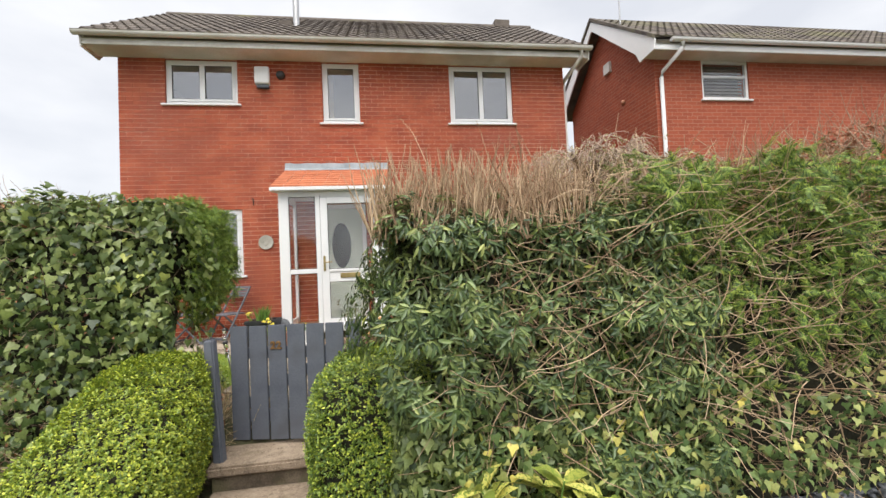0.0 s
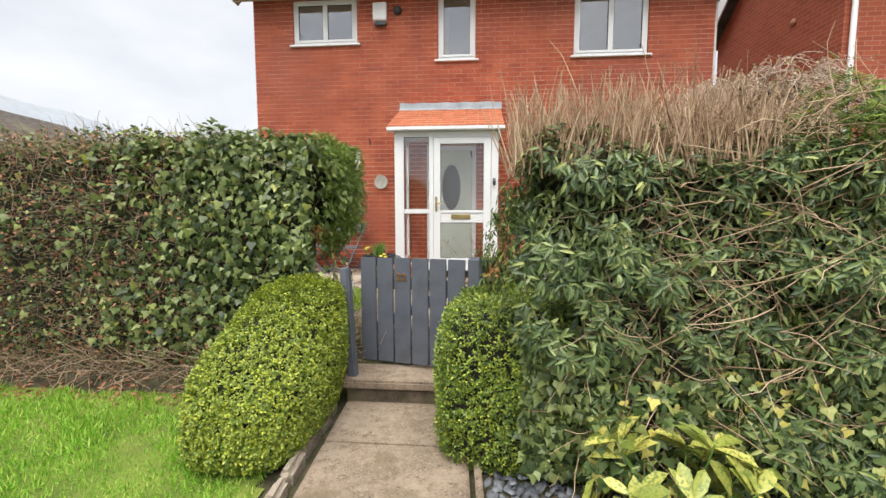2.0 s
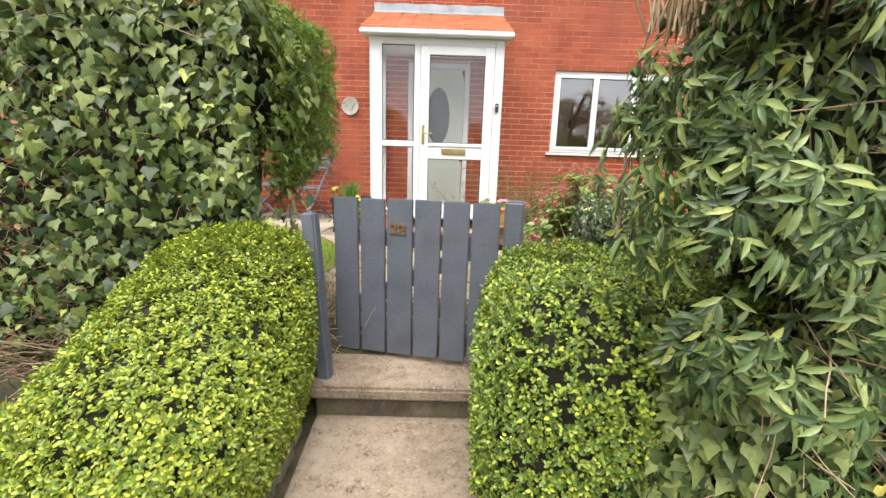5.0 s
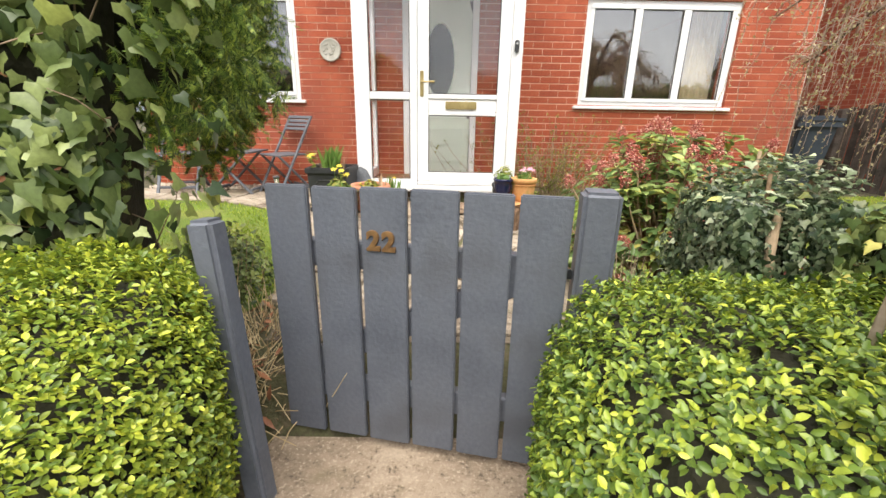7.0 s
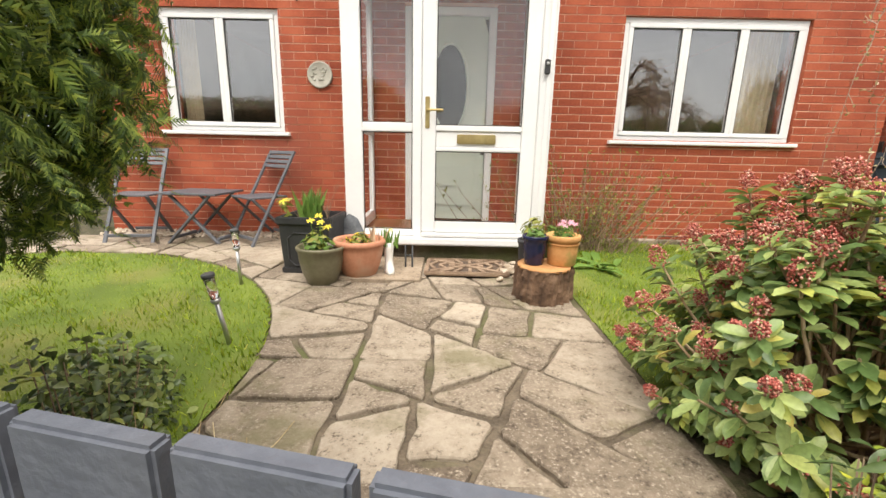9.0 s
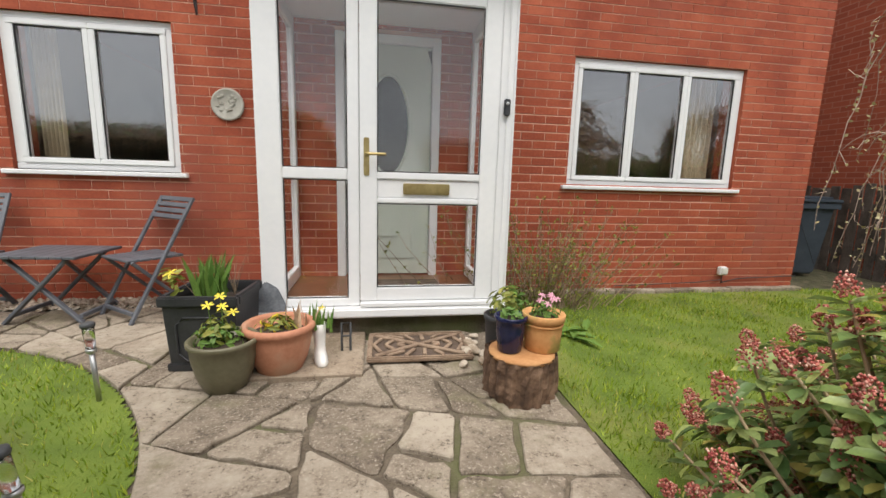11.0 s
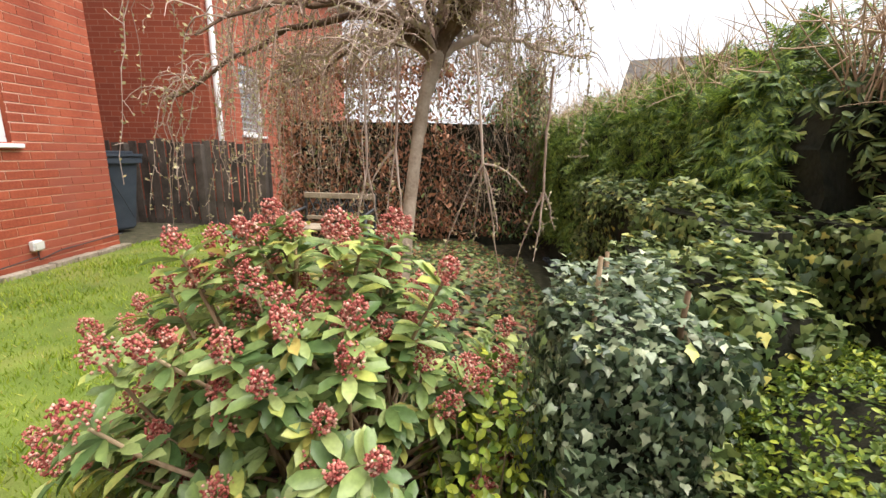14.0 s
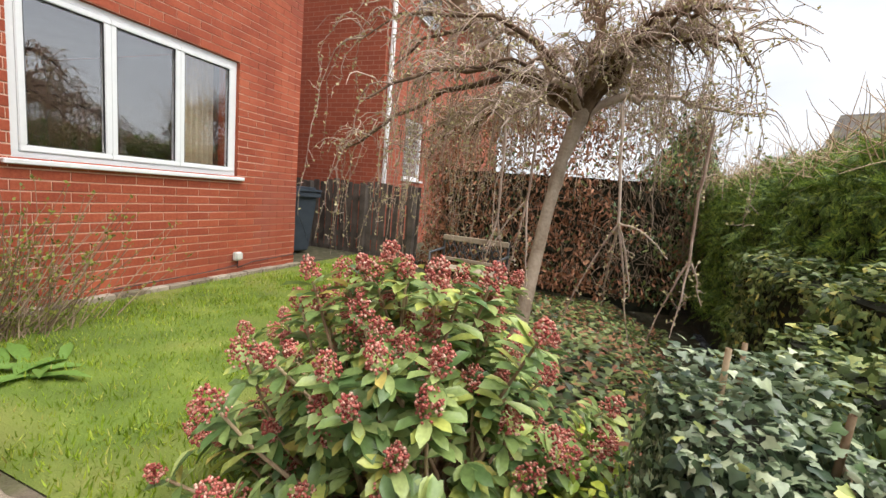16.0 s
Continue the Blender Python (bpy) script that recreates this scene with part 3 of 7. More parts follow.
sheet("round_lawn", in_round_lawn, -6.5, -2.2, -3.75, -0.7, 0.012, M_TURF, "circular green lawn beside the crazy paving", "lawn", 0.03)
sheet("side_lawn", in_side_lawn, -0.8, 4.1, -3.2, 0, 0.012, M_TURF, "mown green lawn below the brick wall", "lawn", 0.06)
sheet("front_lawn", in_front_lawn, -9, -2.3, -8.5, -4.3, 0.012, M_TURF, "bright green lawn in front of the hedge", "lawn", 0.06)
blades("grass", in_round_lawn, -6.5, -2.2, -3.75, -0.7, 34000, 0.042, M_BLADE, "short sunlit yellow-green lawn grass", 5)
blades("grass", in_side_lawn, -0.8, 4.1, -3.2, 0, 48000, 0.045, M_BLADE, "short green lawn grass with worn patches", 6)
blades("grass", in_front_lawn, -5.6, -2.3, -6.8, -4.3, 42000, 0.06, M_BLADE_VIVID, "longer lush bright green lawn grass", 7)

# ---- garden path, step and kerbs below the gate ----
PATH_SKEW = 0.055
def path_piece(name, x0, x1, y0, y1, z0, z1, material, parent, bevel=0.012, label=""):
    bm = bmesh.new()
    box(bm, x0, x1, y0, y1, z0, z1)
    soften(bm, bevel, 2)
    for v in bm.verts:
        v.co.x += (v.co.y + 4.3) * -PATH_SKEW
    return part(name, bm, material, parent, label)


garden_path = thing("garden_path", pose(0, 0, 0), "worn concrete slab path leading to the gate", "path")
tagged(garden_path, kind="structure")
py = -4.32
for length in (0.64, 0.66, 0.68, 0.66, 0.66, 0.66, 0.66):
    path_piece("paving_slab", -2.165, -1.235, py - length + 0.008, py, -0.62, -0.515, M_CONCRETE, garden_path)
    py -= length
doorstep = thing("gate_step", pose(0, 0, 0), "worn concrete step with chipped edge below the gate", "step")
tagged(doorstep, kind="structure")
path_piece("tread", -2.19, -1.13, -4.415, -3.62, -0.405, -0.335, M_CONCRETE, doorstep, 0.015)
# riser takes the dark joint colour, darker than the tread
path_piece("riser", -2.165, -1.16, -4.375, -3.62, -0.60, -0.409, M_JOINT, doorstep, 0.01, "rough concrete riser coloured darker than the tread")
upper_step = thing("upper_step", pose(0, 0, 0), "stone step inside the gate", "step")
tagged(upper_step, kind="structure")
block("tread", -2.2, -0.9, -3.70, -3.38, -0.32, -0.085, M_SLAB, upper_step, bevel=0.012)

kerb = thing("path_kerb", pose(0, 0, 0), "row of rough kerb stones edging the path", "kerb")
tagged(kerb, kind="structure")
rng = np.random.default_rng(3)
ky = -4.42
while ky > -7.4:
    ln = 0.16 + 0.13 * rng.random()
    bm = bmesh.new()
    w = 0.035 + 0.02 * rng.random()
    box(bm, -2.25 - w, -2.25 + w * 0.7, ky - ln + 0.006, ky, -0.62, -0.475 + 0.05 * rng.random())
    soften(bm, 0.026, 3)
    for v in bm.verts:
        v.co += Vector(rng.normal(0, 0.003, 3))
        v.co.x += (v.co.y + 4.3) * -PATH_SKEW * 1.05
    part("kerb_stone", bm, M_SLAB, kerb)
    ky -= ln
edging = thing("path_edging", pose(0, 0, 0), "thin concrete edging strip beside the slate bed", "edging")
tagged(edging, kind="structure")
for i in range(5):
    path_piece("edging_strip", -1.205, -1.165, -5.05 - 0.5 * i, -4.56 - 0.5 * i, -0.62, -0.49, M_CONCRETE, edging, 0.008)

# slate chippings
rng = np.random.default_rng(8)
ct, cf = np.array([(-.5, -.3, 0), (.45, -.35, 0), (.55, .2, 0), (-.1, .42, 0), (-.52, .1, 0), (-.4, -.2, .22), (.4, -.25, .2), (.42, .16, .24), (-.1, .32, .2), (-.42, .1, .24)]), []
for i in range(5):
    j = (i + 1) % 5
    cf += [(i, j, j + 5), (i, j + 5, i + 5)]
cf += [(5, 6, 7), (5, 7, 8), (5, 8, 9)]


def chips(name, p, size, material, label, category, seed, flat=0.4):
    rng = np.random.default_rng(seed)
    n = len(p)
    a = rng.random(n) * math.tau
    s = size * (0.5 + rng.random(n))
    v = ct[None] * s[:, None, None]
    tilt = rng.normal(0, flat, (n, 2))
    x = v[..., 0] * np.cos(a)[:, None] - v[..., 1] * np.sin(a)[:, None]
    y = v[..., 0] * np.sin(a)[:, None] + v[..., 1] * np.cos(a)[:, None]
    z = v[..., 2] + x * tilt[:, :1] + y * tilt[:, 1:]
    w = np.stack([x, y, z], -1) + p[:, None]
    f = np.asarray(cf)[None] + (np.arange(n) * len(ct))[:, None, None]
    return tagged(hang(name, array_mesh(name, w.reshape(-1, 3), f.reshape(-1, 3), material)), label, category, kind="stuff")


p = np.stack([-1.1 + 5.6 * rng.random(9000), -7.2 + 2.35 * rng.random(9000), np.full(9000, -0.555)], 1)
p[:, 2] += 0.015 * rng.random(9000)
chips("slate_chippings", p, 0.05, M_SLATE, "loose blue-grey slate chippings in the front bed", "slate", 9)
p = np.stack([-5.1 + 2.55 * rng.random(2600), -0.27 + 0.25 * rng.random(2600), -0.10 + 0.02 * rng.random(2600)], 1)
chips("gravel", p, 0.026, M_PEBBLE, "pale gravel strip along the foot of the brick wall", "gravel", 10)

# ---- the house ----
HX0, HX1, HZ0, HZ1, HD = -5.16, 2.69, -0.25, 4.70, 4.9
OPENINGS = [(-4.44, -3.28, 3.90, 4.67), (-1.86, -1.21, 3.58, 4.67), (0.44, 1.65, 3.58, 4.67),
            (-4.44, -3.27, 0.94, 2.08), (0.03, 1.80, 0.93, 2.07), (-2.06, -1.18, 0.08, 2.12)]


def pierced_wall(name, x0, x1, z0, z1, holes, y0, y1, material, parent):
    """A wall with thickness whose openings go through it."""
    xs = sorted({x0, x1, *(c for h in holes for c in h[:2])})
    zs = sorted({z0, z1, *(c for h in holes for c in h[2:])})
    solid = {}
    for i in range(len(xs) - 1):
        for j in range(len(zs) - 1):
            cx, cz = (xs[i] + xs[i + 1]) / 2, (zs[j] + zs[j + 1]) / 2
            solid[i, j] = not any(a < cx < b and c < cz < d for a, b, c, d in holes)
    bm = bmesh.new()
    def quad(*pts):
        bm.faces.new([bm.verts.new(q) for q in pts])
    for (i, j), s in solid.items():
        if not s:
            continue
        a, b, c, d = xs[i], xs[i + 1], zs[j], zs[j + 1]
        quad((a, y0, c), (b, y0, c), (b, y0, d), (a, y0, d))
        quad((a, y1, c), (a, y1, d), (b, y1, d), (b, y1, c))
        if not solid.get((i - 1, j)):
            quad((a, y0, c), (a, y0, d), (a, y1, d), (a, y1, c))
        if not solid.get((i + 1, j)):
            quad((b, y0, c), (b, y1, c), (b, y1, d), (b, y0, d))
        if not solid.get((i, j - 1)):
            quad((a, y0, c), (a, y1, c), (b, y1, c), (b, y0, c))
        if not solid.get((i, j + 1)):
            quad((a, y0, d), (b, y0, d), (b, y1, d), (a, y1, d))
    bmesh.ops.remove_doubles(bm, verts=bm.verts[:], dist=1e-4)
    return part(name, bm, material, parent)


house = thing("house", pose(0, 0, 0), "detached two-storey red brick house with dark tiled roof", "house")
wall_front = pierced_wall("wall", HX0, HX1, HZ0, HZ1, OPENINGS, 0.0, 0.28, M_MORTAR, house)
tagged(wall_front, "red brick front wall with pale mortar joints")
wall_front.data.materials.append(M_BRICK)
for poly in wall_front.data.polygons:
    if abs(poly.normal.y) < 0.5:
        poly.material_index = 1
block("wall", HX0, HX0 + 0.25, 0.283, HD, HZ0, HZ1, M_FAR_BRICK, house, bevel=0)
block("wall", HX1 - 0.25, HX1, 0.283, HD, HZ0, HZ1, M_FAR_BRICK, house, bevel=0)
block("wall", HX0 + 0.253, HX1 - 0.253, HD - 0.25, HD, HZ0, HZ1, M_FAR_BRICK, house, bevel=0)
# rooms behind the panes, with their dimness put into the plaster colour
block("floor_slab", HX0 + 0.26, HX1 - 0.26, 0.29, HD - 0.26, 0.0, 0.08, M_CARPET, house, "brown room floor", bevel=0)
block("floor_slab", HX0 + 0.26, HX1 - 0.26, 0.29, HD - 0.26, 2.42, 2.66, M_PLASTER, house, "ceiling between storeys, dimmed in colour", bevel=0)
block("floor_slab", HX0 + 0.26, HX1 - 0.26, 0.29, HD - 0.26, 4.70, 4.76, M_PLASTER, house, "upper ceiling, dimmed in colour", bevel=0)
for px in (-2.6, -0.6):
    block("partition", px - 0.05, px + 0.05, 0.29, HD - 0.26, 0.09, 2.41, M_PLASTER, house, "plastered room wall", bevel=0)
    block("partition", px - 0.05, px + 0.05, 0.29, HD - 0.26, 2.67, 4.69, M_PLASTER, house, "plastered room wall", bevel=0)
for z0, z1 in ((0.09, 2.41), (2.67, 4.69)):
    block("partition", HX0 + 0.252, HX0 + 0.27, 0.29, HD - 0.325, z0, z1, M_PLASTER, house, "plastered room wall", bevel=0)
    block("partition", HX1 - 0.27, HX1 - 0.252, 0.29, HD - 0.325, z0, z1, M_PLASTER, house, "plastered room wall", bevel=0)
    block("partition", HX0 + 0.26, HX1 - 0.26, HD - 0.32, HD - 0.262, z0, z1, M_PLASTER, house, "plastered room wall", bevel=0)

# roof: two slopes of tiles on boards, fascia, soffit, gutter
EAVE_Y, EAVE_Z, RIDGE_Y, RIDGE_Z, RX0, RX1 = -0.44, 4.86, 2.30, 6.75, -5.42, 2.98


def roof(parent, x0, x1, ey, ez, ry, rz, tile_w, rows_n, far=False):
    slope = math.atan2(rz - ez, ry - ey)
    length = math.hypot(rz - ez, ry - ey)
    frame_m = Matrix.Translation((x0, ey, ez)) @ Matrix.Rotation(slope, 4, "X")
    bm = bmesh.new()
    for s in (1, -1):
        a, b = (ey, ry) if s == 1 else (2 * ry - ey, ry)
        q = [(x0 + .03, a, ez - .03), (x1 - .03, a, ez - .03), (x1 - .03, b, rz - .03), (x0 + .03, b, rz - .03)]
        up = [bm.verts.new(c) for c in q]
        dn = [bm.verts.new((c[0], c[1], c[2] - .06)) for c in q]
        bm.faces.new(up)
        bm.faces.new(dn)
        for i in range(4):
            bm.faces.new((up[i], up[(i + 1) % 4], dn[(i + 1) % 4], dn[i]))
    deck = part("roof", bm, M_TILE, parent, "dark brown concrete tiled roof")
    cols = int(round((x1 - x0) / tile_w))
    tw, th = (x1 - x0) / cols, length / rows_n
    prof = [(0, .028), (.12, .05), (.28, .028), (.5, .028), (.62, .05), (.78, .028), (.97, .028)]
    v, f = [], []
    for k, (yy, zz) in enumerate(((-0.03, 0.012), (-0.03, 0.0), (th, -0.008))):
        for u, h in prof:
            v.append((u * tw, yy, (h * (0.75 if k == 2 else 1) if k != 1 else 0.0) + (0.0 if k == 2 else 0.014)))
    n = len(prof)
    order = (1, 0, 2)
    for a, b in zip(order, order[1:]):
        for i in range(n - 1):
            f.append((a * n + i, a * n + i + 1, b * n + i + 1, b * n + i))
    me = mesh_of("roof_tile", v, f, M_TILE)
    return deck, me, frame_m, cols, tw, th


roof_deck, tile_mesh, tile_frame, tile_cols, tile_w, tile_h = roof(house, RX0, RX1, EAVE_Y, EAVE_Z, RIDGE_Y, RIDGE_Z, 0.33, 11)
tube_part("ridge", [([(RX0, RIDGE_Y, RIDGE_Z - 0.01), (RX1, RIDGE_Y, RIDGE_Z - 0.01)], (0.10, 0.10))], M_TILE, roof_deck, "half-round ridge tiles", 12)
# gable triangles
for gx in (HX0, HX1 - 0.25):
    v = [(x, y, z) for x in (gx, gx + 0.25) for y, z in ((0, HZ1), (HD, HZ1), (RIDGE_Y, RIDGE_Z - 0.14))]
    hang("gable", mesh_of("gable", v, [(0, 1, 2), (5, 4, 3), (0, 3, 4, 1), (1, 4, 5, 2), (2, 5, 3, 0)], M_FAR_BRICK), house)


def gutter(name, x0, x1, y, z, parent, material, depth=0.11):
    """A half-round gutter along x with a rolled lip and closed ends."""
    prof = [(math.cos(a) * 0.058, math.sin(a) * 0.058) for a in np.linspace(math.pi, math.tau, 9)]
    prof += [(0.064, 0.008), (0.05, 0.012), (-0.05, 0.0)]
    v, f, n = [], [], len(prof)
    for x in (x0, x1):
        v += [(x, y - a, z + b) for a, b in prof]
    for i in range(n):
        f.append((i, (i + 1) % n, n + (i + 1) % n, n + i))
    f += [tuple(range(n)), tuple(reversed(range(n, 2 * n)))]
    return hang(name, mesh_of(name, v, f, material), parent, "white plastic rain gutter")


block("fascia", RX0 - 0.02, RX1 + 0.02, -0.42, -0.395, 4.68, 4.855, M_UPVC_OLD, house, "white fascia board")
block("soffit", RX0 - 0.02, RX1 + 0.02, -0.393, -0.004, 4.678, 4.695, M_UPVC_OLD, house, "cream soffit board", bevel=0.002)
for ex in (RX0 - 0.035, RX1 + 0.023):
    bm = bmesh.new()
    q = [(-0.42, 4.64), (0.0, 4.62), (0.16, 4.80), (RIDGE_Y, RIDGE_Z - 0.24), (RIDGE_Y, RIDGE_Z - 0.02), (-0.46, 4.86)]
    s0 = [bm.verts.new((ex, a, b)) for a, b in q]
    s1 = [bm.verts.new((ex + 0.022, a, b)) for a, b in q]
    bm.faces.new(s0)
    bm.faces.new(s1)
    for i in range(len(q)):
        bm.faces.new((s0[i], s0[(i + 1) % len(q)], s1[(i + 1) % len(q)], s1[i]))
    part("bargeboard", bm, M_UPVC_OLD, house, "white sloping bargeboard")
gutter("gutter", RX0 - 0.1, RX1 + 0.07, -0.485, 4.845, house, M_UPVC_OLD)
tube_part("downpipe", [([(2.86, -0.47, 4.80), (2.86, -0.46, 4.68), (2.75, 0.06, 4.46), (2.74, 0.10, 4.36), (2.74, 0.10, -0.1)], (0.036,) * 5)], M_UPVC_OLD, house, "white plastic downpipe", 10)
tube_part("flue", [([(-2.44, 1.0, 5.75), (-2.44, 1.0, 7.45)], (0.062, 0.062))], M_STEEL, house, "grey metal flue pipe", 16)
block("roof_vent", -2.78, -2.52, 0.96, 1.16, 5.86, 5.98, M_TILE, house, "raised tile vent", m=None)
block("roof_vent", 0.55, 0.75, 0.98, 1.14, 5.88, 5.97, M_TILE, house, "raised tile vent")
block("ridge_terminal", 2.05, 2.42, 2.18, 2.42, 6.74, 6.92, M_TILE, house, "raised ridge vent")


def window(number, x0, x1, z0, z1, panes, sill_label, y=0.03, parent=None, widths=None, glass=None):
    win = thing(f"window_{number}", pose((x0 + x1) / 2, 0, z0), "white plastic framed casement window in the brick wall", "window")
    tagged(win, kind="structure")
    w, h = (x1 - x0) / 2 - 0.003, z1 - z0
    bm = bmesh.new()
    t = 0.052
    for a in ((-w, w, y, y + 0.07, 0.003, t), (-w, w, y, y + 0.07, h - t, h - 0.003), (-w, -w + t, y + .001, y + 0.069, t, h - t), (w - t, w, y + .001, y + 0.069, t, h - t)):
        box(bm, *a)
    soften(bm, 0.005, 2)
    part("window_frame", bm, M_UPVC, win)
    inner = 2 * w - 2 * t
    cuts = [-w + t + inner * k / panes for k in range(panes + 1)]
    for k in range(panes):
        a, b = cuts[k], cuts[k + 1]
        s = 0.042
        bm = bmesh.new()
        for c in ((a, b, y - .012, y + 0.05, t, t + s), (a, b, y - .012, y + 0.05, h - t - s, h - t), (a, a + s, y - .011, y + 0.05, t + s, h - t - s), (b - s, b, y - .011, y + 0.05, t + s, h - t - s)):
            box(bm, *c)
        soften(bm, 0.005, 2)
        sash = part("sash", bm, M_UPVC, win)
        bm = bmesh.new()
        g = 0.006
        for c in ((a + s, b - s, y - .004, y + .01, t + s, t + s + g), (a + s, b - s, y - .004, y + .01, h - t - s - g, h - t - s), (a + s, a + s + g, y - .004, y + .01, t + s + g, h - t - s - g), (b - s - g, b - s, y - .004, y + .01, t + s + g, h - t - s - g)):
            box(bm, *c)
        part("gasket", bm, M_GASKET, sash, "black rubber glazing seal")
        pane = block("pane", a + s, b - s, y + 0.014, y + 0.02, t + s, h - t - s, glass or M_GLASS_HOUSE, sash, "clear reflecting glass", bevel=0)
        pane.visible_shadow = False
    block("window_sill", -w - 0.06, w + 0.06, -0.05, y + 0.06, -0.035, 0.0, M_UPVC, win, sill_label, 0.006)
    return win


window(1, -4.44, -3.28, 3.90, 4.67, 2, "white sill")
window(2, -1.86, -1.21, 3.58, 4.67, 1, "white sill")
window(3, 0.44, 1.65, 3.58, 4.67, 2, "white sill")
window(4, -4.44, -3.27, 0.94, 2.08, 2, "white sill")
window(5, 0.03, 1.80, 0.93, 2.07, 3, "white sill")


def curtain(x0, x1, z0, z1, y, label):
    n = 40
    v, f = [], []
    for s in (0, 0.006):
        for k, z in enumerate((z0, z1)):
            for i in range(n + 1):
                u = i / n
                v.append((x0 + (x1 - x0) * u, y + 0.03 * math.sin(u * 38) * (1.1 - 0.4 * k) + s, z))
    for o in (0, 2 * (n + 1)):
        for i in range(n):
            f.append((o + i, o + i + 1, o + n + 2 + i, o + n + 1 + i))
    tagged(hang("curtain", mesh_of("curtain", v, f, M_CURTAIN, True)), label, "curtain")


curtain(1.42, 1.78, 0.70, 2.30, 0.34, "cream pleated curtain drawn aside behind the window")
curtain(-4.46, -4.28, 0.70, 2.30, 0.36, "cream pleated curtain at the edge of the window")
curtain(-1.87, -1.70, 3.3, 4.6, 0.36, "cream net curtain behind the landing window")

# ---- porch ----
PX0, PX1, PY = -2.44, -0.85, -0.98
porch = thing("porch", pose(0, 0, 0), "white plastic glazed porch with an orange tiled lean-to roof", "porch")
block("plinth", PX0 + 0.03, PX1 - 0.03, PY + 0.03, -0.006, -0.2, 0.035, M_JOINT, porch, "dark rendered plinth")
block("porch_floor", PX0 + 0.03, PX1 - 0.03, PY + 0.04, -0.006, 0.037, 0.085, M_FLOOR_WOOD, porch, "reddish-brown floor")
bm = bmesh.new()
box(bm, PX0 - 0.04, PX1 + 0.03, PY - 0.085, PY + 0.05, 0.045, 0.11)
soften(bm, 0.012, 2)
part("cill", bm, M_UPVC, porch, "projecting white cill")


def bars(name, pieces, material, parent, label="", bevel=0.006):
    bm = bmesh.new()
    for q in pieces:
        box(bm, *q)
    soften(bm, bevel, 2)
    return part(name, bm, material, parent, label)


F0, F1 = PY - 0.03, PY + 0.045
bars("front_frame", [(PX0, PX0 + 0.145, F0, F1, 0.112, 2.18), (-1.905, -1.835, F0 + .001, F1 - .001, 0.112, 2.18), (-0.95, PX1, F0, F1, 0.112, 2.18),
                     (PX0 + 0.146, -1.906, F0 + .002, F1, 2.10, 2.178), (-1.834, -0.951, F0 + .002, F1, 2.09, 2.178),
                     (PX0 + 0.146, -1.906, F0 + .002, F1, 0.114, 0.165), (PX0 + 0.146, -1.906, F0 + .002, F1, 0.93, 1.0)], M_UPVC, porch, "white window frame")
bars("corner_trim", [(PX1 - 0.055, PX1 - 0.015, F0 - 0.014, F0 - 0.001, 0.112, 2.17), (PX1 - 0.014, PX1 + 0.006, F0 - 0.005, F1, 0.112, 2.17)], M_UPVC, porch, "ribbed white corner post")
def pane(name, x0, x1, y0, y1, z0, z1, parent, material=None, label="clear reflecting glass"):
    ob = block(name, x0, x1, y0, y1, z0, z1, material or M_GLASS, parent, label, bevel=0)
    ob.visible_shadow = False
    return ob
pane("pane", PX0 + 0.146, -1.906, PY, PY + 0.006, 1.0, 2.1, porch)
pane("pane", PX0 + 0.146, -1.906, PY, PY + 0.006, 0.165, 0.93, porch)
def seal(x0, x1, z0, z1, y, parent):
    g = 0.007
    bars("gasket", [(x0, x1, y, y + .008, z0, z0 + g), (x0, x1, y, y + .008, z1 - g, z1), (x0, x0 + g, y, y + .008, z0 + g, z1 - g), (x1 - g, x1, y, y + .008, z0 + g, z1 - g)], M_GASKET, parent, "black rubber seal", 0.001)
seal(PX0 + 0.146, -1.906, 1.0, 2.1, PY - 0.012, porch)
seal(PX0 + 0.146, -1.906, 0.165, 0.93, PY - 0.012, porch)

door = thing("door_1", pose(0, 0, 0), "white half-glazed porch door with brass handle and letterbox", "door")
tagged(door, kind="structure")
D0, D1 = PY - 0.045, PY + 0.02
bars("door_leaf", [(-1.83, -1.725, D0, D1, 0.15, 2.085), (-1.065, -0.955, D0, D1, 0.15, 2.085), (-1.724, -1.066, D0 + .001, D1, 1.99, 2.085),
                   (-1.724, -1.066, D0 + .001, D1, 0.15, 0.24), (-1.724, -1.066, D0 + .001, D1, 0.94, 0.985), (-1.724, -1.066, D0 + .001, D1, 0.79, 0.825), (-1.724, -1.066, D0 + .014, D1, 0.826, 0.939)], M_UPVC, door)
pane("pane", -1.724, -1.066, PY - 0.02, PY - 0.014, 0.985, 1.99, door)
pane("pane", -1.724, -1.066, PY - 0.02, PY - 0.014, 0.24, 0.79, door)
seal(-1.724, -1.066, 0.985, 1.99, D0 + 0.006, door)
seal(-1.724, -1.066, 0.24, 0.79, D0 + 0.006, door)
letterbox = bars("letterbox", [(-1.56, -1.262, D0 - 0.004, D0 + 0.02, 0.848, 0.918)], M_BRASS, door, "brass letterbox plate", 0.004)
bars("letter_flap", [(-1.535, -1.287, D0 - 0.009, D0 - 0.0045, 0.86, 0.906)], M_BRASS, letterbox, "hinged brass flap", 0.002)
bars("handle_plate", [(-1.806, -1.772, D0 - 0.009, D0 - 0.0005, 0.96, 1.19)], M_BRASS, door, "long brass handle plate", 0.004)
tube_part("handle", [([(-1.789, D0 - 0.008, 1.09), (-1.789, D0 - 0.05, 1.09), (-1.775, D0 - 0.058, 1.09), (-1.67, D0 - 0.056, 1.093)], (0.009, 0.009, 0.009, 0.007))], M_BRASS, door, "brass lever handle", 8)
